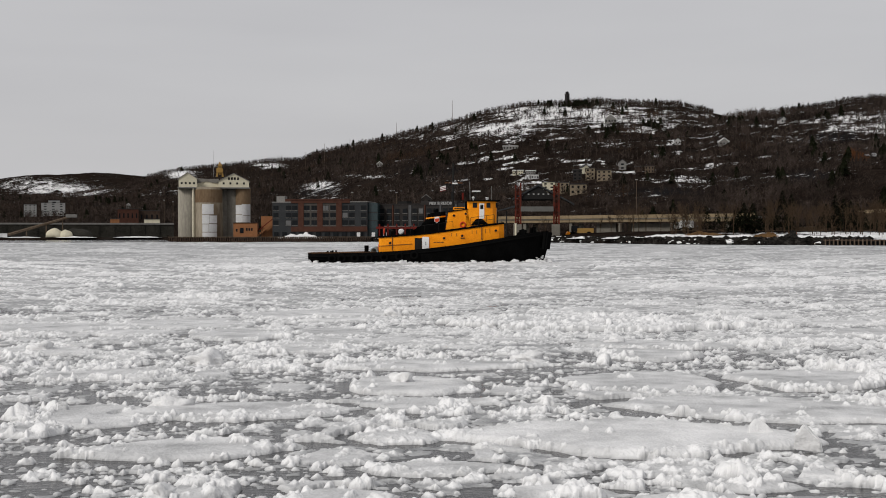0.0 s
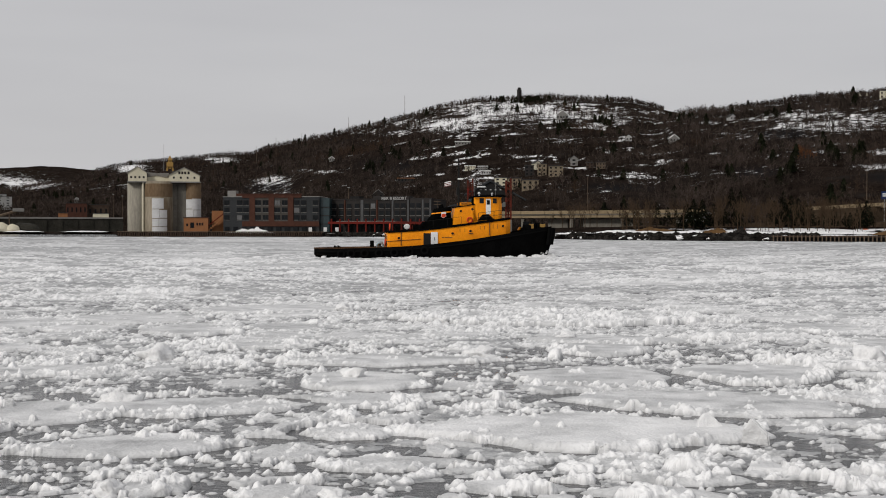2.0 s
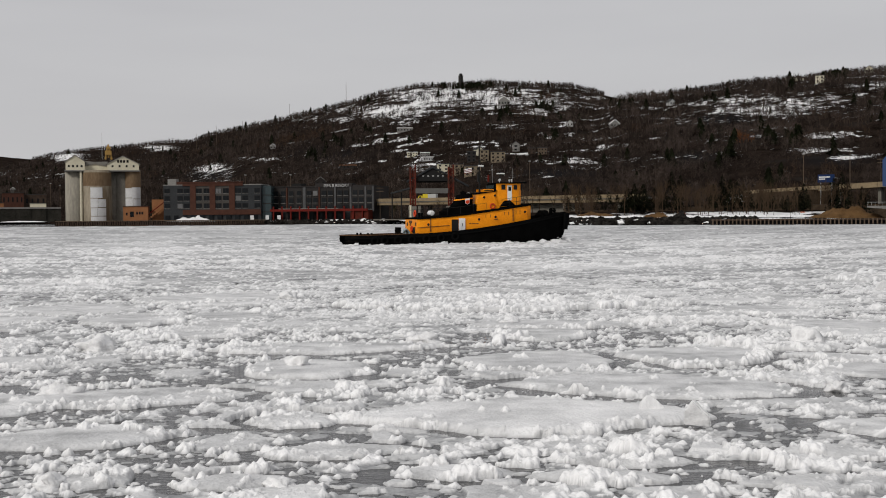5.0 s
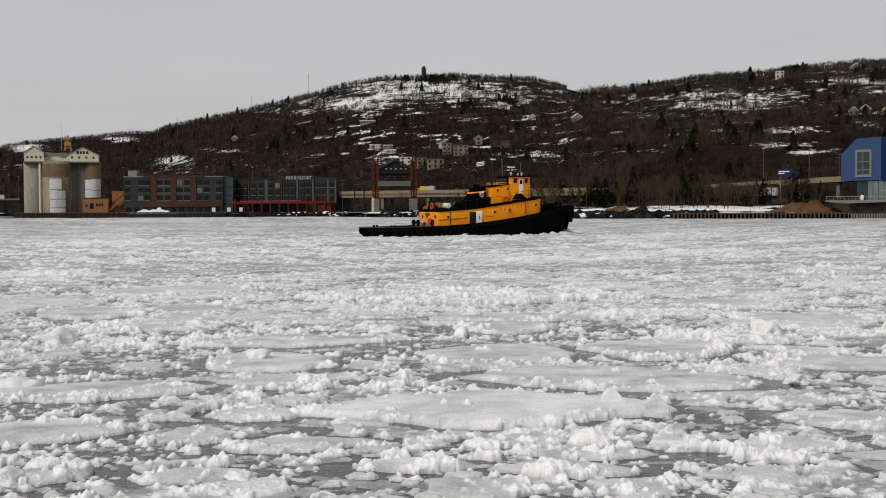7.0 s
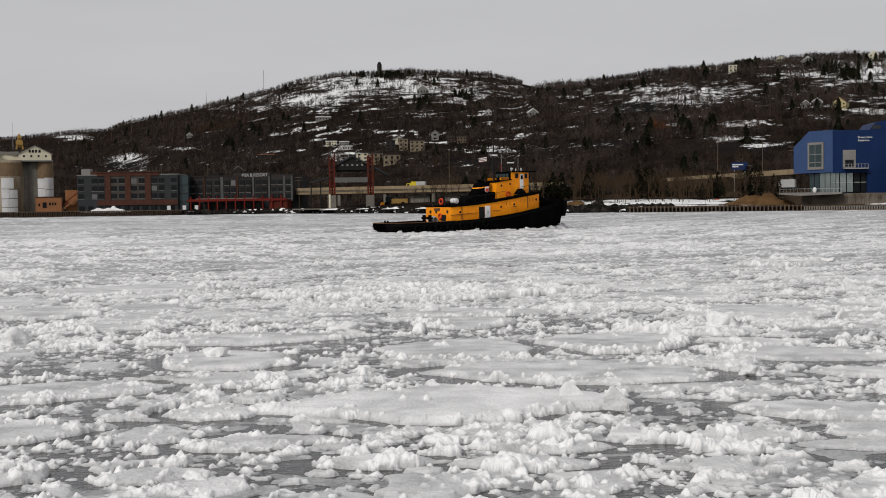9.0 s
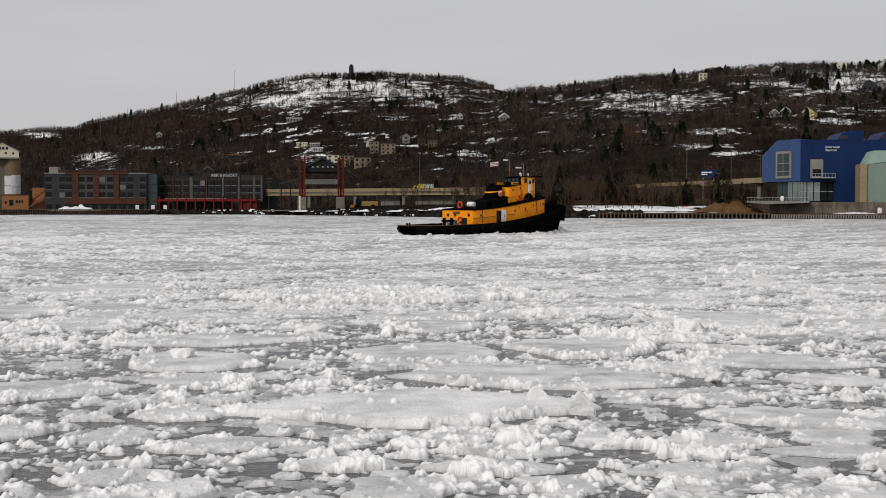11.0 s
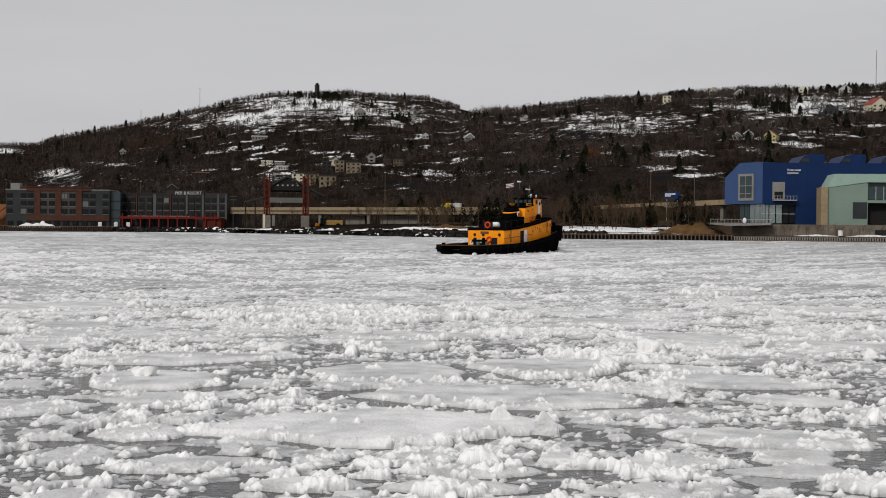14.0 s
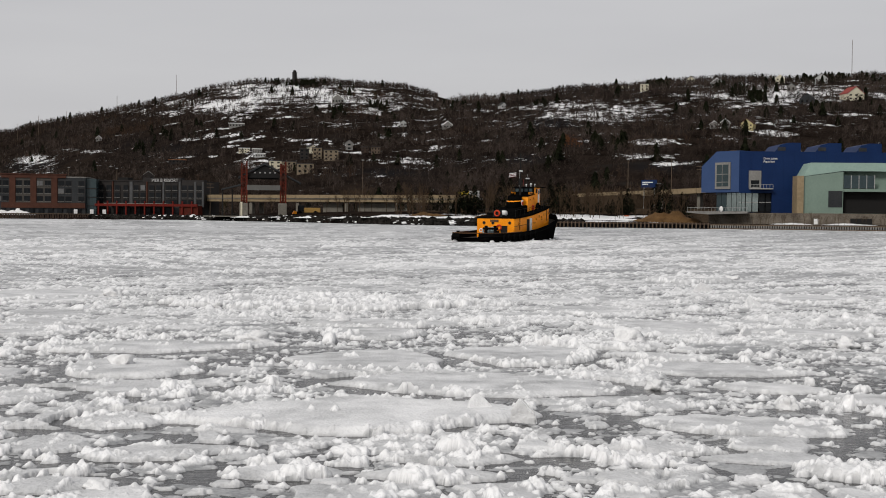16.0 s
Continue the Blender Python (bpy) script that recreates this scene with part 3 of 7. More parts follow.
def ice_field():
    """The harbour's ice: large floes, broken plates, heaped lumps and crumbs in the leads. The floes and the nearer plates become things of their own."""
    az = np.radians(np.arange(-21.5, 34.3, 0.044))
    near = np.linspace(12.3 ** -0.5, 52 ** -0.5, 540) ** -2
    far = 1 / np.linspace(1 / 52.3, 1 / 520.0, 210)
    dist = np.concatenate([near, far])
    D, A = np.meshgrid(dist, az, indexing="ij")
    X, Y = D * np.sin(A), D * np.cos(A)
    # far off, pieces merge into wider ones
    depth = np.cumsum(np.gradient(dist) / np.maximum(1, (dist / 46.0) ** 1.75))
    V = np.broadcast_to((depth + 12.3 - depth[0])[:, None], D.shape) * np.cos(A)
    wide = np.maximum(1, D / 45.0) ** 1.15
    U = X / wide
    wu = U + 0.5 * (fbm(U * 0.7, V * 0.7, 3, 51) - 0.5) + 0.16 * (fbm(U * 3.1, V * 3.1, 2, 53) - 0.5)
    wv = V + 0.5 * (fbm(U * 0.7 + 40, V * 0.7, 3, 52) - 0.5) + 0.16 * (fbm(U * 3.1, V * 3.1 + 9, 2, 54) - 0.5)
    lead = fbm(U * 0.13, V * 0.22, 4, 91)
    lead = (lead - 0.5) * 1.9 + 0.5 - 0.12 * np.exp(-((X + 3.5) / 5.0) ** 2 - ((Y - 16.5) / 6.0) ** 2) - 0.2 * np.exp(-((D - 12) / 12.0) ** 2) + 0.16 * step(D, 24, 52) + 0.14 * step(D, 50, 90) - 0.07

    h = np.full(D.shape, -0.06)
    white = np.zeros(D.shape)
    rim = np.zeros(D.shape)
    ident = np.zeros(D.shape)
    chance = fbm(wu * 0.55, wv * 0.7, 3, 73)
    heap = step(chance, 0.46, 0.66)
    for c, s, gap, share in ((0.2, 13, 0.012, np.clip(0.75 * fbm(wu * 0.5, wv * 0.9, 3, 19) + 0.05, 0, 0.6)), (0.42, 11, 0.02, np.clip(0.16 + 0.9 * (lead - 0.34), 0.08, 0.6)), (1.0, 23, 0.03, np.clip(0.1 + 1.1 * (lead - 0.36), 0.05, 0.55)), (2.5, 37, 0.05, np.clip(0.06 + 1.6 * (lead - 0.42), 0.0, 0.62))):
        e, r, number = plates(wu, wv, c, s, gap, share)
        thin = r < (0.75 if c < 0.3 else 0.45)
        top = np.where(thin, 0.004 + 0.03 * r, (0.015 + 0.028 * c ** 0.5) * (0.5 + r)) * step(e, -0.01, 0.03 + 0.03 * c)
        on = (e > 0) & (top > h)
        h = np.where(on, top, h)
        white = np.where(on, np.where(thin, 0.02 + 0.4 * r, 0.15 + 0.5 * r), white)
        rim = np.where(on, np.where(thin, 0.12, 1.0) * np.exp(-((e - 0.03) / (0.06 + 0.07 * c)) ** 2) * (0.25 + 0.75 * heap), rim)
        if c > 0.9:
            ident = np.where(on & ~thin & (D < 40), number, ident)
    big = np.zeros(D.shape, int)
    moat = np.zeros(D.shape, bool)
    lift = np.ones(D.shape)
    for k, (fx, fy, w, dep, free, heaped, turn) in enumerate(FLOES):
        i0, i1 = np.searchsorted(dist, math.hypot(fx, fy) - w), np.searchsorted(dist, math.hypot(fx, fy) + w)
        a0 = math.atan2(fx, fy)
        j0, j1 = np.searchsorted(az, a0 - 0.8 * w / fy), np.searchsorted(az, a0 + 0.8 * w / fy)
        box_ = (slice(max(0, i0), i1), slice(max(0, j0), j1))
        x, y = X[box_] - fx, Y[box_] - fy
        lx, ly = x * math.cos(turn) + y * math.sin(turn), y * math.cos(turn) - x * math.sin(turn)
        rx, ry = w * 0.5, dep * 0.5
        p = (1.25, 1.8, 1.5, 1.6)[k % 4]
        q = (np.abs(lx / rx) ** p + np.abs(ly / ry) ** p) ** (1 / p)
        q = q + 0.5 * (fbm(lx * 1.6 / rx + k * 7.3, ly * 1.6 / ry, 3, k) - 0.5) + 0.09 * (fbm(lx * 3 + k, ly * 3, 2, k + 60) - 0.5)
        e = (1 - q) * min(rx, ry)
        on = (e > 0) & (big[box_] == 0)
        up = np.clip((fbm(lx * 1.1 / rx + k, ly * 1.1 / ry, 3, k + 30) - 0.4) * 4.5, 0.03, 1.2) * heaped
        ring = (e > -(0.3 if k < 12 else 0.2)) & (e <= 0) & (big[box_] == 0)
        moat[box_] |= ring
        hb, wb, rb = h[box_], white[box_], rim[box_]
        top = free * (0.8 + 0.35 * fbm(lx * 0.8 + k, ly * 0.8, 3, k + 9)) * step(e, -0.03, 0.2) ** 0.6 + 0.035 * (fbm(lx * 1.4 + k, ly * 1.4, 3, k + 71) - 0.5)
        h[box_] = np.where(on, top, np.where(ring, np.minimum(hb, -0.04), hb))
        white[box_] = np.where(on, 0.2 + 0.6 * fbm(lx * 0.9 + k, ly * 1.6, 4, k + 15) + 0.15 * (k == 0), wb)
        rim[box_] = np.where(on, np.exp(-((e - 0.08) / (0.1 + 0.26 * up)) ** 2) * np.clip(0.2 + up, 0, 1) + 0.25 * up * step(fbm(lx * 1.4, ly * 1.4, 3, k + 44), 0.55, 0.7), np.where(ring, 0.0, rb))
        if heaped > 0.95:
            rim[box_] = np.where(on, np.maximum(rim[box_], 0.75 * step(fbm(lx * 0.9, ly * 0.9, 3, k + 84), 0.35, 0.6)), rim[box_])
            lift[box_] = np.where(on, 1.1 + 0.4 * heaped, lift[box_])
        big[box_] = np.where(on, k + 1, big[box_])

    # a thin grey sheet closes the water far off
    sheet = step(D + 30 * (fbm(U * 0.3, V * 0.5, 3, 17) - 0.5), 44, 62)
    h = np.maximum(h, -0.06 + 0.066 * sheet)
    white = np.where(h < 0.007, np.maximum(white, sheet * 0.75 * step(fbm(U * 0.8, V * 1.9, 4, 21), 0.3, 0.75)), white)
    brash = step(fbm(wu * 0.8, wv * 1.05, 4, 79), 0.5, 0.64) * step(lead, 0.3, 0.55) * np.where((big > 0) | moat, 0.0, 1.0)
    crumbs = step(fbm(wu * 0.6, wv * 1.3, 3, 87), 0.36, 0.6) * 0.65
    share = (1 - 0.45 * step(D, 110, 200)) * np.clip(np.maximum(rim, (0.6 + 0.3 * step(D, 45, 75)) * brash), 0, 1)
    tall = 0.5 + 0.06 * step(D, 15, 24) + 0.8 * step(fbm(wu * 0.45 + 9, wv * 0.6, 3, 77), 0.42, 0.7) + 0.25 * step(D, 45, 75) - 0.4 * step(D, 110, 220)
    grain = fbm(U * 7, V * 7, 2, 68) - 0.5
    row_step = np.gradient(V[:, len(az) // 2])[:, None]
    column_step = (dist * (az[1] - az[0]))[:, None] / wide
    rows, columns = np.arange(D.shape[0])[:, None], np.arange(D.shape[1])[None, :]
    floor_height = np.maximum(h, -0.03)
    loose = np.where(h < 0.01, np.where(moat, 0.3 * crumbs, crumbs), 0)
    lump = np.zeros(D.shape)
    h = h + 0.016 * grain * (white > 0.25)
    ragged = 1 + 1.0 * (fbm(U * 3.4, V * 3.4, 2, 33) - 0.5) + 0.6 * (fbm(U * 8, V * 8, 2, 35) - 0.5)
    for c, s, part_of in ((0.46, 5, 0.16), (0.25, 7, 0.45), (0.13, 9, 0.85)):
        dx, dy, q, high, odds = middles(U, V, c, s)
        q = q * ragged
        i = np.clip(np.rint(rows + dy / row_step), 0, D.shape[0] - 1).astype(int)
        j = np.clip(np.rint(columns + dx / column_step), 0, D.shape[1] - 1).astype(int)
        here = np.maximum(part_of * share[i, j] - 0.02 * (c > 0.4), loose[i, j] * (0.9 if c < 0.2 else 0.2 if c < 0.4 else 0.0))
        z = high * tall[i, j] * lift[i, j] * (1 - q ** 2.2) * (1 + 0.4 * grain) + 0.012 * grain
        top = np.where((odds < here) & (z > -0.025), floor_height[i, j] + z, -1.0)
        lump = np.maximum(lump, step(top - h, 0.0, 0.02) * step(z, -0.03, 0.03))
        h = np.maximum(h, top)
    # weather the sharpest edges, then chip the lumps into small faces
    for _ in range(2):
        h[:, 1:-1] = 0.5 * h[:, 1:-1] + 0.25 * (h[:, 2:] + h[:, :-2])
    chip = (0.42 - cells(U / 0.14, V / 0.14, 43)[0]) * 0.075 + (0.42 - cells(U / 0.07, V / 0.07, 47)[0]) * 0.03
    h = h + chip * np.clip(lump, 0, 1) * step(h, 0.0, 0.06)
    soft = fbm(wu * 2.2, wv * 2.6, 4, 29)
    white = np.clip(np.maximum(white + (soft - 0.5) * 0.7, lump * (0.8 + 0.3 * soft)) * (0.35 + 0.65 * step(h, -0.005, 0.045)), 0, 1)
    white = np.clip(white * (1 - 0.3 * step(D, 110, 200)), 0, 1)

    n, m = D.shape
    k = np.arange(n * m).reshape(n, m)
    f = np.stack([k[:-1, :-1], k[:-1, 1:], k[1:, 1:], k[1:, :-1]], -1).reshape(-1, 4)
    hv = h.ravel()
    f = f[hv[f].max(axis=1) > -0.005]
    P = np.stack([X, Y, h], -1).reshape(-1, 3)
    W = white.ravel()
    heaped_at = lump.ravel()
    # number the floes first, then the nearest large plates, each one piece
    keep = h[:-1, :-1]
    for v in (h[1:, :-1], h[:-1, 1:], h[1:, 1:]):
        keep = np.maximum(keep, v)
    keep = keep > -0.005
    mark = np.where(big[:-1, :-1] > 0, big[:-1, :-1], np.where(ident[:-1, :-1] > 0, ident[:-1, :-1] + 1000, 0)) * keep
    piece = np.arange(mark.size).reshape(mark.shape)
    across, down = (mark[:, 1:] == mark[:, :-1]), (mark[1:] == mark[:-1])
    for _ in range(40):
        old = piece.copy()
        low = np.where(across, np.minimum(piece[:, 1:], piece[:, :-1]), 0)
        piece[:, 1:] = np.where(across, low, piece[:, 1:])
        piece[:, :-1] = np.where(across, np.minimum(low, piece[:, :-1]), piece[:, :-1])
        low = np.where(down, np.minimum(piece[1:], piece[:-1]), 0)
        piece[1:] = np.where(down, low, piece[1:])
        piece[:-1] = np.where(down, np.minimum(low, piece[:-1]), piece[:-1])
        flat_piece = piece.ravel()
        piece = flat_piece[flat_piece[flat_piece]].reshape(piece.shape)
        if (old == piece).all():
            break
    whole = np.where((mark > 0) & keep, piece, -1).ravel()
    names, inverse, count = np.unique(whole, return_inverse=True, return_counts=True)
    mean = np.bincount(inverse, weights=D[:-1, :-1].ravel()) / count
    kind_of = np.zeros(len(names))
    kind_of[inverse] = mark.ravel()
    floes = [int(i) for i in np.flatnonzero((kind_of > 0) & (kind_of < 1000) & (count > 400) & (names >= 0))]
    good = [int(i) for i in np.argsort(mean) if kind_of[i] > 1000 and count[i] > 150 and names[i] >= 0][:250]
    place = np.zeros(len(names), int)
    for i, j in enumerate(floes + good):
        place[j] = i + 1
    owner = place[inverse][keep.ravel()]
    order = np.argsort(owner, kind="stable")
    f, owner = f[order], owner[order]
    cuts = np.searchsorted(owner, np.arange(len(floes) + len(good) + 2))

    def mesh_of(g, c, name):
        used, flat = np.unique(g, return_inverse=True)
        return ice_mesh(P[used] - c, flat.reshape(-1, 4), W[used], name)

    def cut(i):
        g = f[cuts[i]:cuts[i + 1]]
        if len(g) < 12:
            return None
        middle = P[g[:, 0]].mean(axis=0)
        c = np.array([middle[0], middle[1], 0.0]) if i else np.zeros(3)
        heaped = heaped_at[g].mean(axis=1) > 0.5
        split = 0 < i <= len(floes) and heaped.sum() > 60 and (~heaped).sum() > 60
        ob = mesh_of(g[~heaped] if split else g, c, "ice_floe" if i else "brash_ice")
        ob.matrix_basis = pose(c[0], c[1], 0)
        if split:
            heap_ob = mesh_of(g[heaped], c, "snow_rubble")
            heap_ob.parent = ob
            heap_ob["label"], heap_ob["kind"] = "white crumbled snow heaped on the floe", "stuff"
        return ob

    tagged(cut(0), "broken white brash ice and snowy lumps covering the harbour", "ice", kind="stuff")
    for i in range(1, len(floes) + len(good) + 1):
        ob = cut(i)
        if ob is None:
            continue
        if i <= len(floes):
            tagged(ob, "broad flat ice floe with a lumpy snow-heaped rim" if FLOES[int(kind_of[floes[i - 1]]) - 1][5] > 0.35 else "broad smooth pale ice floe with a low rim", "ice floe", "large ice floes")
        else:
            tagged(ob, "small broken ice floe with snowy lumps", "ice floe", "small ice floes")


ice_field()
ice_slab(4.9, 18.6, 0.45, 0.26, -20, 10, 1)
ice_slab(5.35, 17.7, 0.4, 0.31, 12, -25, 2)
ice_slab(15.0, 29.4, 0.5, 0.26, 18, 30, 3)
ice_slab(22.0, 47.0, 0.8, 0.45, 25, -10, 4)
ice_slab(20.2, 39.0, 0.7, 0.36, -25, 20, 5)
for k, (bx, by, bw, bh) in enumerate(((-5.8, 29.7, 1.2, 0.42), (-2.0, 47.5, 1.1, 0.36), (8.9, 20.9, 0.5, 0.24), (10.2, 18.4, 0.42, 0.22), (26.0, 56.0, 2.4, 0.3), (28.6, 57.5, 1.4, 0.26), (-0.9, 25.6, 0.9, 0.3), (-0.75, 14.2, 0.4, 0.2), (-5.0, 22.2, 0.8, 0.3), (5.0, 35.0, 0.8, 0.26),
                                       (11.3, 28.6, 1.2, 0.4), (16.5, 27.0, 0.8, 0.3), (-11.0, 33.0, 1.0, 0.35), (2.2, 30.2, 0.9, 0.3), (-3.4, 14.6, 0.5, 0.2), (1.7, 41.5, 0.9, 0.3))):
    ice_lump(bx, by, bw * 0.8, bh * 0.75, k + 1)

# ---- tug ----
def hull_line(x):
    """Half breadth at the rail, rail height and deck camber along the hull, x from the stern."""
    half = np.interp(x, [0, 0.25, 0.8, 2, 5, 9, 14, 18, 21, 23.5, 25.3, 26.5, 27.2, 27.5], [1.3, 1.9, 2.55, 3.1, 3.5, 3.7, 3.75, 3.65, 3.35, 2.75, 1.95, 1.15, 0.5, 0.12])
    rail = np.interp(x, [0, 3, 7.5, 10.5, 13, 15.5, 18, 20.5, 23, 25.5, 27.5], [1.08, 1.1, 1.2, 1.34, 1.55, 1.82, 2.15, 2.55, 2.95, 3.35, 3.6])
    return half, rail


def build_tug():
    tug = thing("tugboat", "black-hulled harbour tug with chrome yellow deckhouses, under way through ice", "tugboat")
    xs = np.concatenate([np.linspace(0, 3, 9), np.linspace(4, 22, 19), np.linspace(22.8, 27.5, 14)])

    def loft(rows, closed_ends=True, smooth=True):
        bm = bmesh.new()
        vr = [[bm.verts.new(p) for p in r] for r in rows]
        for a, b in zip(vr[:-1], vr[1:]):
            for i in range(len(a) - 1):
                bm.faces.new((a[i], a[i + 1], b[i + 1], b[i]))
        if closed_ends:
            bm.faces.new(vr[0])
            bm.faces.new(vr[-1][::-1])
        bmesh.ops.recalc_face_normals(bm, faces=bm.faces)
        for f in bm.faces:
            f.smooth = smooth
        return bm

    rows = []
    for x in xs:
        hb, r = hull_line(x)
        hb, r = float(hb), float(r)
        fl = float(np.interp(x, [0, 2, 6, 18, 23, 26, 27.5], [0.72, 0.9, 0.97, 0.96, 0.82, 0.6, 0.4]))
        xb = x - float(np.interp(x, [0, 24, 27.5], [0, 0, 0.55]))
        xk = x + float(np.interp(x, [0, 2, 4], [0.5, 0.2, 0]))
        side = [(xk if x < 5 else xb, hb * fl * 0.9, -0.8), (xk if x < 5 else xb, hb * fl, 0.0), (x, hb * (1 + fl) / 2 * 1.01, 0.5 * r), (x, hb, r - 0.45), (x, hb * 1.0, r), (x, hb - 0.09, r + 0.02), (x, hb - 0.11, r - 0.75)]
        side = [(px, max(0.03, py), pz) for px, py, pz in side]
        rows.append([(px, py, pz) for px, py, pz in side][::-1] + [(px, -py, pz) for px, py, pz in side])
    part("hull", loft(rows), M_TUGBLACK, tug, "scuffed black steel hull with raised bow")
    # deck inside the bulwark
    bm = bmesh.new()
    dv = []
    for x in xs:
        hb, r = hull_line(x)
        w = max(0.03, float(hb) - 0.1)
        dv.append((bm.verts.new((x, w, float(r) - 0.72)), bm.verts.new((x, -w, float(r) - 0.72))))
    for a, b in zip(dv[:-1], dv[1:]):
        bm.faces.new((a[0], a[1], b[1], b[0]))
    part("deck", bm, M_DECK, tug, "worn rusty deck plating")
    # rubbing strake and cap rail
    for sgn in (-1, 1):
        def sweep(pts, r):
            return loft([[(px + 0.0, py + r * math.cos(q), pz + r * math.sin(q)) for q in (0, 1.05, 2.09, 3.14, 4.19, 5.24, 6.283)] for px, py, pz in pts])

        part("rubbing_strake", sweep([(x, sgn * (float(hull_line(x)[0]) + 0.02), float(hull_line(x)[1]) - 0.38) for x in xs], 0.11), M_RUBBER, tug)
        part("cap_rail", sweep([(x, sgn * (float(hull_line(x)[0]) - 0.05), float(hull_line(x)[1]) + 0.02) for x in xs if x < 8.2], 0.055), M_TUGRUST, tug, "rust-worn stern cap rail")
    bm = bmesh.new()
    add_tube(bm, (0.0, -1.3, 1.1), (0.0, 1.3, 1.1), 0.055, seg=6)
    part("cap_rail", bm, M_TUGRUST, tug, "rust-worn stern cap rail")
    # broken ice and spray pushed along the hull
    rng = np.random.default_rng(77)
    shapes, faces = BLOBS
    for name, label, count in (("bow_spray", "white spray thrown up by the bow", 150), ("pushed_ice", "crushed white ice pushed along the waterline", 420)):
        vs, fs = [], []
        for k in range(count):
            x = 27.6 - abs(rng.normal(0, 1.6)) if name == "bow_spray" else rng.uniform(7, 27)
            hb = float(hull_line(x)[0]) * float(np.interp(x, [0, 6, 18, 23, 26, 27.5], [0.75, 0.97, 0.96, 0.84, 0.62, 0.45]))
            top = 0.75 * math.exp(-((x - 26.6) / 1.0) ** 2) if name == "bow_spray" else 0.05
            r = rng.uniform(0.04, 0.11) if name == "bow_spray" else rng.uniform(0.03, 0.12)
            sgn = 1 if k % 2 else -1
            vs.append(shapes[k % len(shapes)] * r + np.array([x + rng.normal(0, 0.15), sgn * (hb + 0.1 + abs(rng.normal(0, 0.3))), rng.uniform(0, 1) ** 1.6 * top + 0.03]))
            fs.append(faces + k * len(shapes[0]))
        ob = mesh_np(name, np.concatenate(vs), np.concatenate(fs), M_ICE)
        ob.parent = tug
        ob["label"], ob["kind"] = label, "stuff"
    # foredeck gear
    wl = part("windlass", box(24.2, 25.0, -0.7, 0.7, 2.4, 3.75, 0.08), M_TUGBLACK, tug, "black anchor windlass")
    part("drum", tube((24.6, -1.0, 3.5), (24.6, 1.0, 3.5), 0.32, seg=14), M_RUBBER, wl)
    for y in (-0.45, 0.45):
        part("bitt", tube((25.9, y, 2.5), (25.9, y, 4.05), 0.16, seg=10), M_TUGBLACK, tug)
    part("bitt_crossbar", tube((25.9, -0.75, 3.75), (25.9, 0.75, 3.75), 0.11, seg=8), M_TUGBLACK, tug)
    # tyre fenders
    for sgn in (-1, 1):
        for x in (3.0, 4.1, 5.6, 7.2, 8.9, 10.6, 12.3):
            hb, r = hull_line(x)
            part("tyre_fender", torus(pose(x, sgn * (float(hb) + 0.12), float(r) - 0.62, 90, 0, 0), 0.36, 0.16, 16, 7), M_RUBBER, tug)
    bm = bmesh.new()
    for k in range(9):
        a = radians(-80 + 20 * k)
        add_tube(bm, (26.75 + 0.75 * math.cos(a), 0.95 * math.sin(a), 1.5), (26.95 + 0.85 * math.cos(a), 1.05 * math.sin(a), 3.45), 0.2, seg=8)
    part("bow_fender", bm, M_RUBBER, tug, "thick black rubber bow pudding")

    # main deckhouse: roof and foot follow the sheer
    def house_top(x):
        return float(np.interp(x, [8.2, 13, 17.5, 22.4], [2.83, 3.15, 3.75, 4.4]))

    def house_half(x):
        return float(np.interp(x, [8.2, 8.5, 16, 20, 21.8, 22.4], [2.5, 2.6, 2.6, 2.45, 2.1, 1.6]))

    hx = [8.2, 8.45, 10, 12, 14, 16, 18, 19.5, 21, 21.8, 22.25, 22.4]
    rows = []
    for x in hx:
        w, z = house_half(x), house_top(x)
        base = float(hull_line(x)[1]) - 0.72
        rows.append([(x, w, base), (x, w, z - 0.06), (x, w - 0.06, z), (x, -w + 0.06, z), (x, -w, z - 0.06), (x, -w, base)])
    part("deckhouse", loft(rows, smooth=False), M_TUGYELLOW, tug, "chrome yellow main deckhouse with rust streaks")
    rows = []
    for x in hx:
        w, z = house_half(x) + 0.12, house_top(x)
        rows.append([(x, w, z), (x, w, z + 0.2), (x, -w, z + 0.2), (x, -w, z), (x, w, z)])
    part("boat_deck", loft(rows, smooth=False), M_TUGBLACK, tug, "black upper deck edge")
    # seams and handrail on the house side
    for sgn in (-1, 1):
        bm = bmesh.new()
        for a, b in zip(hx[:-1], hx[1:]):
            za, zb = house_top(a) - 0.95, house_top(b) - 0.95
            if b < 12.5:
                add_tube(bm, (a, sgn * (house_half(a) + 0.05), za), (b, sgn * (house_half(b) + 0.05), zb), 0.03, seg=5)
        part("handrail", bm, M_TUGRUST, tug)
        for x in (9.75, 19.85):
            z = house_top(x)
            part("drain_pipe", tube((x, sgn * (house_half(x) + 0.05), z), (x, sgn * (house_half(x) + 0.05), z - 1.5), 0.05, seg=6), M_TUGRUST, tug)
        # portholes
        for x, dz in ((9.5, 0.68), (15.6, 0.72), (17.65, 0.72), (21.45, 0.66)):
            y, z = sgn * (house_half(x) + 0.0), house_top(x) - dz
            port = part("porthole", torus(pose(x, y + sgn * 0.02, z, 90, 0, 0), 0.19, 0.045, 16, 6), M_TUGYELLOW, tug, "yellow porthole ring")
            part("pane", tube((x, y - sgn * 0.05, z), (x, y + sgn * 0.03, z), 0.17, seg=14), M_GLASS, port)
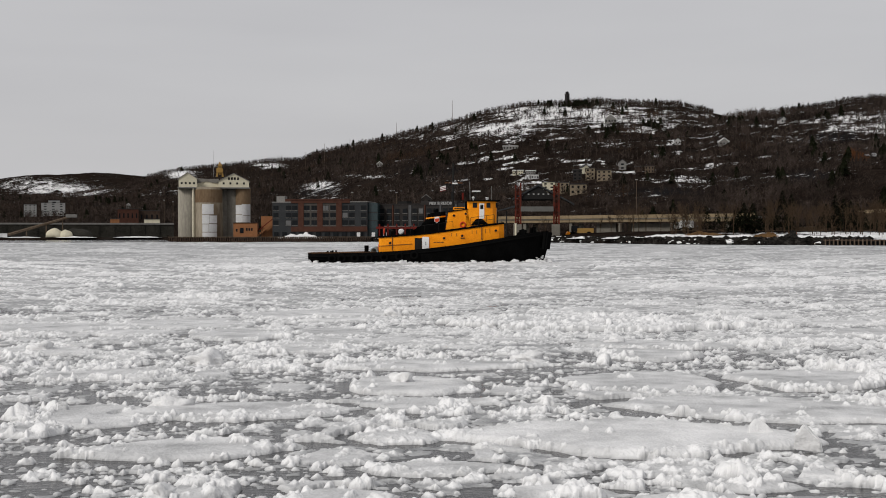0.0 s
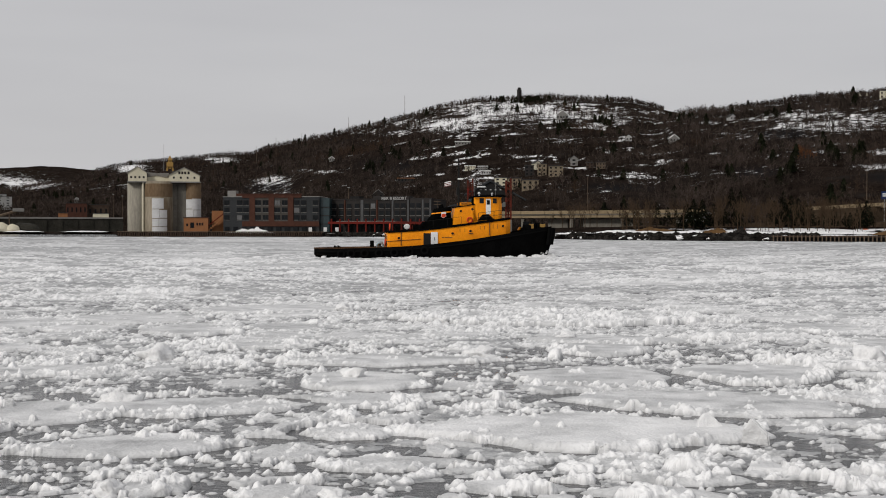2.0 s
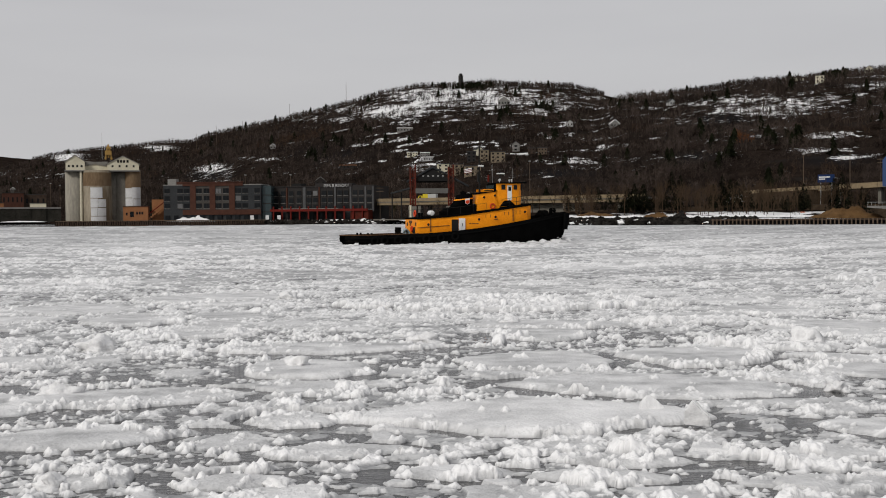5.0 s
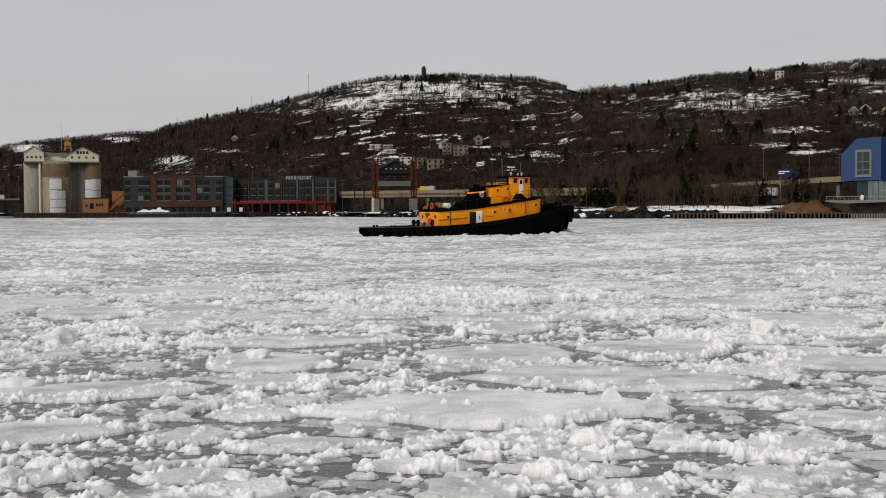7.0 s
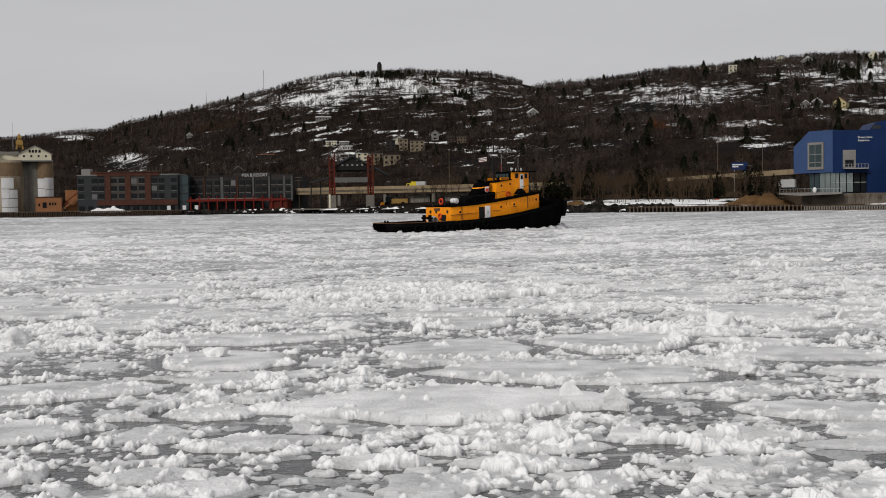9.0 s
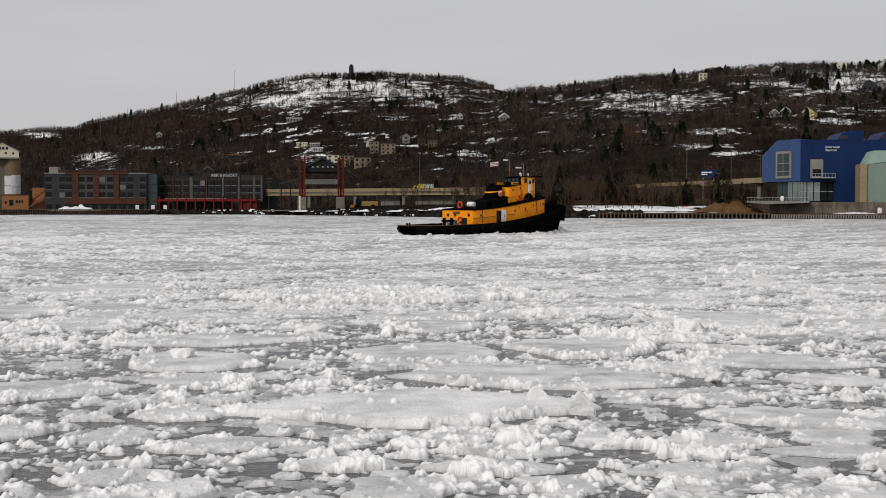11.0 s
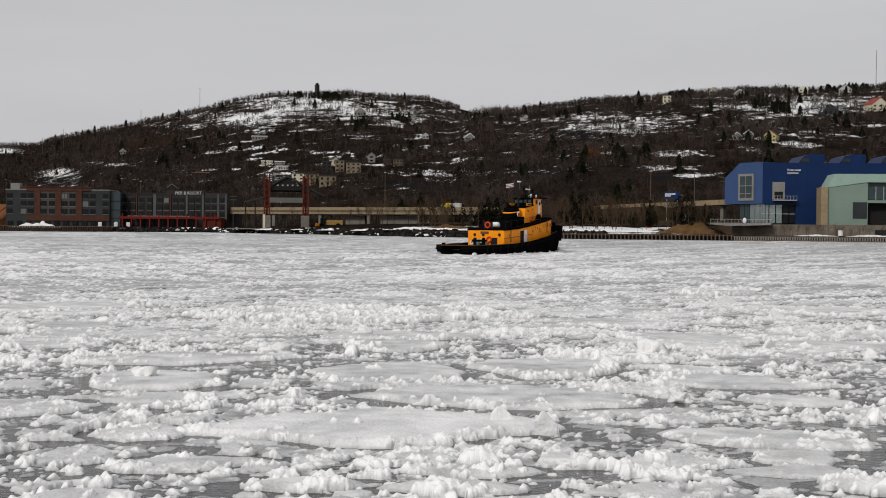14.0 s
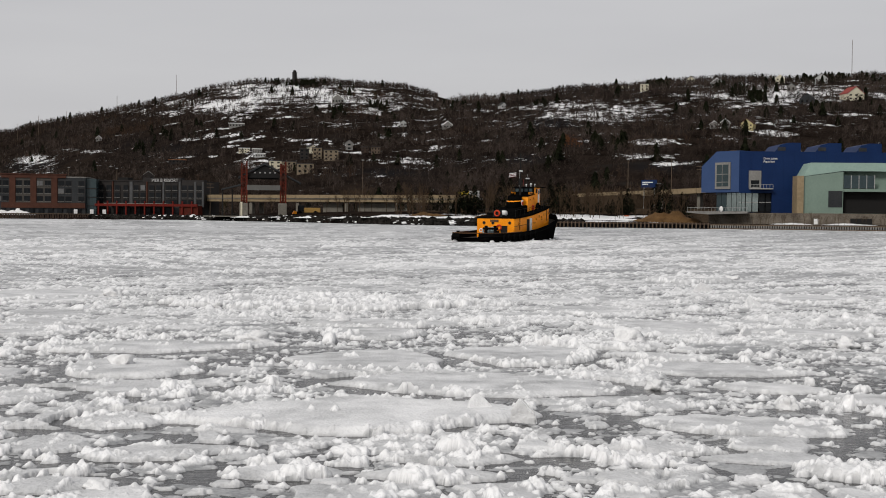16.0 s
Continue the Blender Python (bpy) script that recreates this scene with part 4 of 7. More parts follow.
        # hatches and rust marks
        for x, w, hgt in ((16.7, 0.55, 0.35), (19.0, 0.5, 0.4), (20.5, 0.5, 0.5)):
            z = house_top(x)
            yy = sgn * (house_half(x) + 0.015)
            for xx in (x - w / 2, x + w / 2):
                part("hatch_seam", box(xx, xx + 0.04, yy - 0.02, yy + 0.02, z - 0.3 - hgt, z - 0.3), M_TUGRUST, tug)
        # doorway and open white door
        z = float(hull_line(12.5)[1])
        y = sgn * 2.6
        part("doorway", box(12.28, 13.1, y - 0.03, y + 0.03, z - 0.45, z + 1.3), M_DARK, tug, "dark open doorway")
        door = part("door", box(13.12, 13.9, min(y + sgn * 0.06, y + sgn * 0.12), max(y + sgn * 0.06, y + sgn * 0.12), z - 0.3, z + 1.42, 0.02), M_WHITE, tug, "white steel door hooked open")
        part("door_handle", box(13.5, 13.56, y + sgn * 0.13 - 0.02, y + sgn * 0.13 + 0.02, z + 0.5, z + 0.85), M_DARK, door)
    # name lettering, not readable
    for x0, w in ((14.4, 0.25), (14.75, 0.4), (15.2, 0.35), (17.45, 0.5)):
        part("lettering_bar", box(x0, x0 + w, -2.625, -2.6, 2.28 if x0 < 17 else 2.75, 2.36 if x0 < 17 else 2.83), M_TUGRUST, tug)
    # aft wall of the deckhouse
    for y in (-1.9, 0.35, 1.55):
        port = part("porthole", torus(pose(8.19, y, 2.3, 0, 90, 0), 0.17, 0.045, 14, 6), M_TUGRUST, tug)
        part("pane", tube((8.16, y, 2.3), (8.24, y, 2.3), 0.15, seg=12), M_GLASS, port)
    part("doorway", box(8.15, 8.22, -1.6, -0.7, 0.55, 1.95), M_DARK, tug, "dark aft doorway")
    part("name_board", box(8.12, 8.19, -0.4, 0.7, 2.42, 2.72), M_TUGRUST, tug)
    part("life_ring", torus(pose(8.1, -0.5, 1.75, 0, 90, 0), 0.3, 0.09, 18, 8), M_LIFERING, tug, "orange-red life ring")
    part("hose_reel", torus(pose(8.08, 1.9, 1.35, 0, 90, 0), 0.2, 0.07, 14, 6), M_WHITE, tug)
    part("vent_box", box(7.85, 8.15, 1.5, 2.1, 0.5, 1.05, 0.04), M_TUGYELLOW, tug)
    # hawser heap on the aft deck
    for k in range(7):
        part("hawser_coil", torus(pose(7.5 + 0.05 * k, -0.4 + 0.27 * k, 1.25 + 0.04 * (k % 3), 80, 8 * k, 20 + 6 * k), 0.42, 0.1, 16, 6), M_BLUEROPE, tug, "blue-grey hawser coil")
    # towing bitts
    for y in (-0.6, 0.6):
        part("towing_bitt", tube((6.6, y, 0.45), (6.6, y, 1.95), 0.2, seg=12), M_TUGBLACK, tug)
    part("bitt_crossbar", tube((6.6, -1.0, 1.6), (6.6, 1.0, 1.6), 0.14, seg=10), M_TUGBLACK, tug)
    for x, y in ((2.4, -2.6), (2.4, 2.6), (2.8, -2.6), (2.8, 2.6)):
        part("mooring_bitt", tube((x, y, 0.4), (x, y, 1.35), 0.12, seg=10), M_TUGBLACK, tug)
    part("anchor_windlass", tube((24.3, -0.8, 3.15), (24.3, 0.8, 3.15), 0.38, seg=14), M_TUGBLACK, tug)
    part("bow_bitt", tube((25.6, 0, 2.6), (25.6, 0, 4.0), 0.18, seg=12), M_TUGBLACK, tug)
    # life ring and ventilator on the boat deck
    stand = part("life_ring_stand", box(8.75, 8.85, -0.6, 0.6, 3.05, 3.9), M_DARK, tug)
    part("life_ring", torus(pose(8.66, 0.0, 3.5, 0, 90, 0), 0.33, 0.1, 18, 8), M_LIFERING, stand, "orange-red life ring")
    bm = bmesh.new()
    add_tube(bm, (10.6, -0.55, 3.55), (10.6, 0.55, 3.55), 0.32, seg=14)
    bmesh.ops.bevel(bm, geom=[e for e in bm.edges if abs(e.calc_face_angle(0)) > 1.0], offset=0.1, segments=3, affect="EDGES")
    raft = part("life_raft_canister", bm, M_WHITE, tug, "white life raft canister")
    part("cradle", box(10.4, 10.8, -0.4, 0.4, 3.0, 3.3), M_DARK, raft)
    # clutter on the boat deck
    part("deck_locker", box(11.2, 12.2, -1.9, -1.2, 3.2, 3.75, 0.03), M_TUGBLACK, tug)
    part("deck_locker", box(9.4, 9.9, 0.9, 1.7, 3.05, 3.6, 0.03), M_TUGBLACK, tug)
    for sgn in (-1, 1):
        bm = bmesh.new()
        for x in (8.6, 10.2, 11.8, 13.4, 15.0, 16.6):
            zz = house_top(x) + 0.2
            add_tube(bm, (x, sgn * 2.5, zz), (x, sgn * 2.5, zz + 0.85), 0.02, seg=5)
        add_tube(bm, (8.6, sgn * 2.5, house_top(8.6) + 1.05), (13.0, sgn * 2.5, house_top(13.0) + 1.05), 0.018, seg=5)
        add_tube(bm, (13.0, sgn * 2.5, house_top(13.0) + 1.05), (16.6, sgn * 2.5, house_top(16.6) + 1.05), 0.018, seg=5)
        part("guard_rail", bm, M_DARK, tug)

    # engine casing and funnel
    bm = prism([(11.9, 3.2), (12.5, 4.1), (15.7, 4.6), (15.7, 3.5)], -1.35, 1.35)
    part("engine_casing", bm, M_TUGBLACK, tug)
    rows = []
    for z, x0, x1, w in ((4.0, 12.7, 15.7, 1.0), (5.05, 13.5, 15.72, 0.95), (5.62, 13.75, 15.7, 0.92)):
        ring = []
        for k in range(25):
            a = 2 * math.pi * k / 24
            ring.append(((x0 + x1) / 2 + (x1 - x0) / 2 * math.cos(a), w * math.sin(a), z + 0.12 * (math.cos(a) + 1)))
        rows.append(ring)
    part("funnel", loft(rows), M_TUGBLACK, tug, "broad black raked funnel")
    rows = []
    for z, x0, x1, w in ((4.98, 13.42, 15.74, 0.985), (5.12, 13.5, 15.73, 0.98)):
        ring = [((x0 + x1) / 2 + (x1 - x0) / 2 * math.cos(2 * math.pi * k / 24), w * math.sin(2 * math.pi * k / 24), z + 0.12 * (math.cos(2 * math.pi * k / 24) + 1)) for k in range(25)]
        rows.append(ring)
    part("funnel_band", loft(rows, False), M_TUGYELLOW, tug, "yellow band round the funnel")
    for sgn in (-1, 1):
        shield = part("shield_emblem", prism([(14.48, 5.2), (15.02, 5.26), (15.04, 4.72), (14.75, 4.52), (14.46, 4.68)], sgn * 0.98 - 0.04, sgn * 0.98 + 0.04), M_WHITE, tug, "red and white shield")
        part("shield_field", prism([(14.52, 5.0), (14.99, 5.05), (14.99, 4.75), (14.75, 4.58), (14.5, 4.7)], sgn * 1.03 - 0.02, sgn * 1.03 + 0.02), M_LIFERING, shield)
    part("exhaust_pipe", tube((14.7, 0.3, 5.2), (14.55, 0.3, 6.1), 0.26, seg=12), M_TUGBLACK, tug)
    part("exhaust_pipe", tube((14.7, -0.35, 5.2), (14.55, -0.35, 5.95), 0.24, seg=12), M_TUGBLACK, tug)

    # upper cabin and wheelhouse
    bm = prism([(15.75, 3.75), (16.05, 5.72), (18.25, 6.05), (18.6, 4.1)], -1.32, 1.32)
    part("upper_cabin", bm, M_TUGYELLOW, tug, "yellow upper cabin")
    rows = []
    for x, w in ((18.1, 1.32), (20.2, 1.32), (21.1, 1.1), (21.55, 0.65)):
        z0 = 4.1 + 0.12 * (x - 18)
        rows.append([(x + 0.0, w, z0), (x + 0.1 * (x > 18.2), w, 6.95), (x, -w, 6.95), (x, -w, z0)])
    part("wheelhouse", loft(rows, smooth=False), M_TUGYELLOW, tug, "yellow rounded wheelhouse")
    part("wheelhouse_aft_wall", prism([(17.92, 6.02), (17.98, 6.98), (18.2, 6.98), (18.2, 6.02)], -1.33, 1.33), M_TUGBLACK, tug, "dark aft wheelhouse wall")
    part("wheelhouse_roof", prism([(18.2, 6.95), (18.2, 7.08), (21.95, 7.15), (21.95, 7.0)], -1.6, 1.6), M_TUGBLACK, tug, "dark overhanging wheelhouse roof")
    part("cabin_roof", prism([(15.95, 5.72), (15.95, 5.82), (18.3, 6.15), (18.3, 6.05)], -1.42, 1.42), M_TUGBLACK, tug)
    for sgn in (-1, 1):
        y = sgn * 1.33
        for x, z in ((16.7, 5.35), (18.05, 5.55)):
            port = part("porthole", torus(pose(x, y, z, 90, 0, 0), 0.18, 0.045, 14, 6), M_TUGYELLOW, tug)
            part("pane", tube((x, y - sgn * 0.05, z), (x, y + sgn * 0.02, z), 0.16, seg=12), M_GLASS, port)
        for x0, x1, z0, z1 in ((18.85, 19.35, 6.25, 6.82),):
            part("window", box(x0, x1, y - 0.02, y + 0.02, z0, z1, 0.0), M_GLASS, tug)
        wd = part("door", box(19.6, 20.15, y - 0.03, y + 0.03, 5.0, 6.75), M_WHITE, tug, "pale wheelhouse door with a window")
        part("pane", box(19.7, 20.05, y - 0.05, y + 0.05, 6.1, 6.6), M_GLASS, wd)
        part("window", prism([(20.35, 6.25), (20.35, 6.8), (20.85, 6.8), (20.85, 6.25)], sgn * 1.24 - 0.03, sgn * 1.24 + 0.03), M_GLASS, tug)
        part("life_ring", torus(pose(17.72, y + sgn * 0.06, 4.32, 90, 0, 0), 0.28, 0.08, 18, 8), M_LIFERING, tug, "orange-red life ring")
        # upper deck railing
        bm = bmesh.new()
        for x in (18.6, 19.5, 20.4, 21.3):
            zz = house_top(x) + 0.2
            add_tube(bm, (x, sgn * 2.2, zz), (x, sgn * 2.2, zz + 1.0), 0.025, seg=5)
        for dz in (0.5, 1.0):
            add_tube(bm, (18.6, sgn * 2.2, house_top(18.6) + 0.2 + dz), (21.3, sgn * 2.2, house_top(21.3) + 0.2 + dz), 0.025, seg=5)
        part("railing", bm, M_DARK, tug)
        part("name_board", box(16.6, 18.0, sgn * 1.2 - 0.04, sgn * 1.2 + 0.04, 6.02, 6.32), M_TUGYELLOW, tug, "yellow name board with dark bars")
        part("lettering_bar", box(16.75, 17.85, sgn * 1.26 - 0.02, sgn * 1.26 + 0.02, 6.12, 6.22), M_DARK, tug)
        part("wheelhouse_skirt", prism([(18.6, 4.25), (19.2, 4.95), (19.9, 5.0), (20.6, 4.4)], sgn * 1.36 - 0.03, sgn * 1.36 + 0.03), M_TUGBLACK, tug)
    for y in (-0.95, -0.32, 0.32, 0.95):
        part("window", box(17.88, 18.1, y - 0.22, y + 0.22, 6.4, 6.8), M_TEALGLASS, tug, "aft wheelhouse window")
    for y in (-0.45, 0.45):
        part("window", box(21.3, 21.68, y - 0.28, y + 0.28, 6.25, 6.85), M_GLASS, tug)
    # mast with lights, flag and radar
    mast = part("mast", tube((16.6, 0, 5.8), (16.6, 0, 11.4), 0.13, 0.08, 8), M_DARK, tug, "dark signal mast")
    part("mast_light", box(16.5, 17.1, -0.12, 0.12, 9.0, 9.16), M_WHITE, mast)
    part("mast_light_box", box(16.35, 16.6, -0.15, 0.15, 7.2, 8.1), M_DARK, mast)
    part("gaff", tube((16.6, 0, 8.2), (15.75, 0.25, 8.95), 0.03, seg=5), M_DARK, mast)
    rows = [[(15.75 - 0.075 * i, 0.25 + 0.085 * i + 0.05 * math.sin(i * 1.3), 8.85 - 0.015 * i), (15.75 - 0.075 * i, 0.25 + 0.085 * i + 0.05 * math.sin(i * 1.3 + 0.5), 8.3 - 0.015 * i)] for i in range(10)]
    flag = part("flag", loft(rows, False), M_WHITE, mast, "small weathered red and white flag")
    for i, z in enumerate((8.22, 8.4, 8.58)):
        part("red_stripe", loft([[(15.74 - 0.075 * j, 0.23 + 0.085 * j + 0.05 * math.sin(j * 1.3 + 0.25), z + 0.16 - 0.015 * j), (15.74 - 0.075 * j, 0.23 + 0.085 * j + 0.05 * math.sin(j * 1.3 + 0.25), z + 0.08 - 0.015 * j)] for j in range(10)], False), M_REDSTEEL, flag)
    part("radar_mast", tube((19.2, 0, 7.1), (19.2, 0, 8.4), 0.07, seg=8), M_DARK, tug)
    part("radar_scanner", box(18.75, 19.75, -0.1, 0.1, 8.1, 8.25, 0.03), M_WHITE, tug, "white radar scanner bar")
    part("antenna", tube((18.55, 0.9, 7.1), (18.5, 0.9, 9.3), 0.025, seg=5), M_STEELGREY, tug)
    part("antenna", tube((21.0, 0.7, 7.1), (21.0, 0.7, 8.8), 0.02, seg=5), M_STEELGREY, tug)
    for x, y, r in ((18.9, -0.6, 0.16), (20.4, -0.6, 0.1), (20.6, 0.7, 0.1)):
        bm = bmesh.new()
        bmesh.ops.create_uvsphere(bm, u_segments=12, v_segments=8, radius=r, matrix=pose(x, y, 7.4))
        add_tube(bm, (x, y, 7.1), (x, y, 7.3), 0.06)
        part("searchlight", bm, M_WHITE, tug, "white dome on a post")
    part("signal_flag", box(17.6, 17.8, -0.02, 0.02, 7.2, 8.0), M_REDSTEEL, tug, "small red pennant")
    bm = bmesh.new()
    for y in (-1.4, -0.7, 0, 0.7, 1.4):
        add_tube(bm, (18.3, y, 7.08), (18.3, y, 7.7), 0.02, seg=5)
    add_tube(bm, (18.3, -1.4, 7.7), (18.3, 1.4, 7.7), 0.02, seg=5)
    part("roof_rail", bm, M_DARK, tug)
    # broken ice heaped along the waterline and at the stem
    rng = np.random.default_rng(5)
    for k in range(46):
        x = float(rng.uniform(1, 27.2)) if k < 26 else float(rng.uniform(23.5, 28.2))
        sgn = -1 if rng.uniform() < 0.75 else 1
        hb = float(np.interp(x, [0, 2, 6, 20, 24, 26.5, 27.5, 28.5], [1.5, 2.8, 3.5, 3.3, 2.2, 1.0, 0.5, 0.3])) + float(rng.uniform(0.0, 0.5))
        r = float(rng.uniform(0.12, 0.34))
        shapes, bf = BLOBS
        bm = bmesh.new()
        vs = [bm.verts.new(tuple(p * r + np.array([x, sgn * hb, 0.03]))) for p in shapes[k % len(shapes)]]
        for fc in bf:
            bm.faces.new([vs[q] for q in fc])
        part("ice_chunk", bm, M_ICE, tug, "white ice chunk riding against the hull")
    return tug


tug = build_tug()

# ---- shore structures ----
def window_grid(parent, xs, zs, w, h, y=0.0, frame=0.16, lit=(), two=False):
    """Recessed-looking window units: a frame, a sill and the panes."""
    for i, x in enumerate(xs):
        for j, z in enumerate(zs):
            win = part("window", box(x - w / 2 - frame, x + w / 2 + frame, y - 0.1, y + 0.05, z - frame, z + h + frame), M_PANEL2, parent)
            mat = M_CURTAIN if (i, j) in lit else M_GLASS
            if two:
                part("pane", box(x - w / 2, x - 0.08, y - 0.14, y - 0.02, z, z + h), mat, win)
                part("pane", box(x + 0.08, x + w / 2, y - 0.14, y - 0.02, z, z + h), mat, win)
            else:
                part("pane", box(x - w / 2, x + w / 2, y - 0.14, y - 0.02, z, z + h), mat, win)
            part("sill", box(x - w / 2 - 0.2, x + w / 2 + 0.2, y - 0.22, y, z - 0.3, z - 0.16), M_PALE, win)


def build_silos():
    m, length = facade(-12.4, 605, -9.06, 605)
    s = thing("silo", "old concrete storage silos with cream gabled headhouses on a wharf", "silo", m)

    def drum(name, x, y, r, z0, z1, mat, label="", a0=0, a1=360, seg=40, parent=None):
        bm = bmesh.new()
        n = max(6, int(seg * (a1 - a0) / 360))
        lo = [bm.verts.new((x + r * math.cos(radians(a0 + (a1 - a0) * k / n)), y + r * math.sin(radians(a0 + (a1 - a0) * k / n)), z0)) for k in range(n + 1)]
        hi = [bm.verts.new((v.co.x, v.co.y, z1)) for v in lo]
        for k in range(n):
            bm.faces.new((lo[k], lo[k + 1], hi[k + 1], hi[k])).smooth = True
        if a1 - a0 == 360:
            bm.faces.new(hi)
        return part(name, bm, mat, s if parent is None else parent, label)

    c1 = drum("drum", 5.0, 6.5, 4.9, 1.5, 26.4, M_CONC)
    c2 = drum("drum", 15.0, 3.0, 6.9, 1.5, 26.5, M_CONCDARK)
    # set-back drum: the darker concrete paints in the shade on it
    c3 = drum("drum", 27.0, 6.5, 4.0, 1.5, 26.5, M_PIERCONC)
    c4 = drum("drum", 31.6, 4.5, 3.9, 1.5, 26.4, M_CONC)
    drum("core", 21.5, 8.0, 4.5, 1.5, 26.0, M_PIERCONC)
    part("downpipe", tube((7.6, 0.6, 1.5), (7.6, 0.6, 26.2), 0.6, seg=10), M_CREAM, s, "cream spout pipe between the drums")
    # stains and repainted patches wrap the drums
    drum("rust_band", 15.0, 3.0, 6.93, 19.0, 25.4, M_RUSTTAN, "brown weathered band", 200, 340, parent=c2)
    drum("rust_band", 31.6, 4.5, 3.93, 18.0, 26.3, M_RUSTTAN, "brown weathered band", 180, 350, parent=c4)
    for a0, a1, z0, z1 in ((243, 290, 13.2, 18.2), (243, 272, 8.6, 12.9), (273, 305, 8.8, 12.6), (244, 270, 4.6, 8.3), (271, 305, 4.6, 8.4), (244, 305, 1.6, 4.3)):
        drum("white_patch", 15.0, 3.0, 6.96, z0, z1, M_WHITEPATCH, "", a0, a1, parent=c2)
    for a0, a1, z0, z1 in ((195, 262, 13.4, 17.9), (262, 340, 12.9, 18.3), (195, 270, 9.4, 13.0), (271, 340, 9.4, 12.6)):
        drum("white_patch", 31.6, 4.5, 3.96, z0, z1, M_WHITEPATCH, "", a0, a1, parent=c4)

    def headhouse(x0, x1, y0, y1, wall, ridge, wins):
        xm = (x0 + x1) / 2
        h = part("headhouse", prism([(x0, 26.4), (x0, wall), (xm, ridge), (x1, wall), (x1, 26.4)], y0, y1), M_CREAM, s, "cream sheet-metal headhouse")
        bm = prism([(x0 - 0.6, wall - 0.35), (x0 - 0.6, wall), (xm, ridge + 0.35), (x1 + 0.6, wall), (x1 + 0.6, wall - 0.35), (xm, ridge)], y0 - 0.4, y1 + 0.4)
        part("roof", bm, M_ROOFGREY, h, "grey sheet roof")
        part("floor_slab", box(x0 - 0.5, x1 + 0.5, y0 - 0.5, y1 + 0.3, 26.0, 26.6), M_PALE, h)
        for k in range(wins):
            x = x0 + (x1 - x0) * (k + 0.75) / (wins + 0.5)
            part("window", box(x - 0.45, x + 0.45, y0 - 0.05, y0 + 0.1, 28.0, 29.0), M_GLASS, h)
        return h

    headhouse(0.6, 9.4, 0.0, 13.0, 30.6, 33.6, 4)
    headhouse(19.8, 34.6, 0.0, 13.0, 29.6, 33.3, 4)
    g = part("gallery", prism([(9.4, 26.6), (9.4, 28.6), (14.0, 29.6), (19.8, 28.6), (19.8, 26.6)], 4.0, 11.0), M_CREAM, s, "cream gallery between headhouses")
    part("roof", prism([(9.0, 31.2), (14.0, 30.7), (20.0, 30.9), (20.0, 28.4), (14.0, 29.6), (9.0, 28.4)], 3.6, 11.4), M_ROOFGREY, g)
    for x0, x1 in ((24.4, 25.4), (25.8, 26.8), (27.2, 28.2), (28.8, 29.8)):
        part("lettering_bar", box(x0, x1, -0.08, 0.0, 30.2, 31.5), M_DARK, s)
    bm = bmesh.new()
    for a, b in (((19.0, 6, 32), (20.4, 6, 39.4)), ((22.0, 6, 32), (20.4, 6, 39.4)), ((20.5, 6, 33), (20.5, 6, 38))):
        add_tube(bm, a, b, 0.5, 0.3, 6)
    add_box(bm, 18.8, 22.0, 5, 7, 34.0, 36.2, 0.2)
    add_box(bm, 19.5, 21.6, 5, 7, 37.0, 38.2, 0.2)
    part("elevator_head", bm, M_OCHRE, s, "ochre bucket elevator head")
    part("whip_antenna", tube((17.5, 5, 32), (17.5, 5, 45.0), 0.1, 0.05, 5), M_STEELGREY, s)


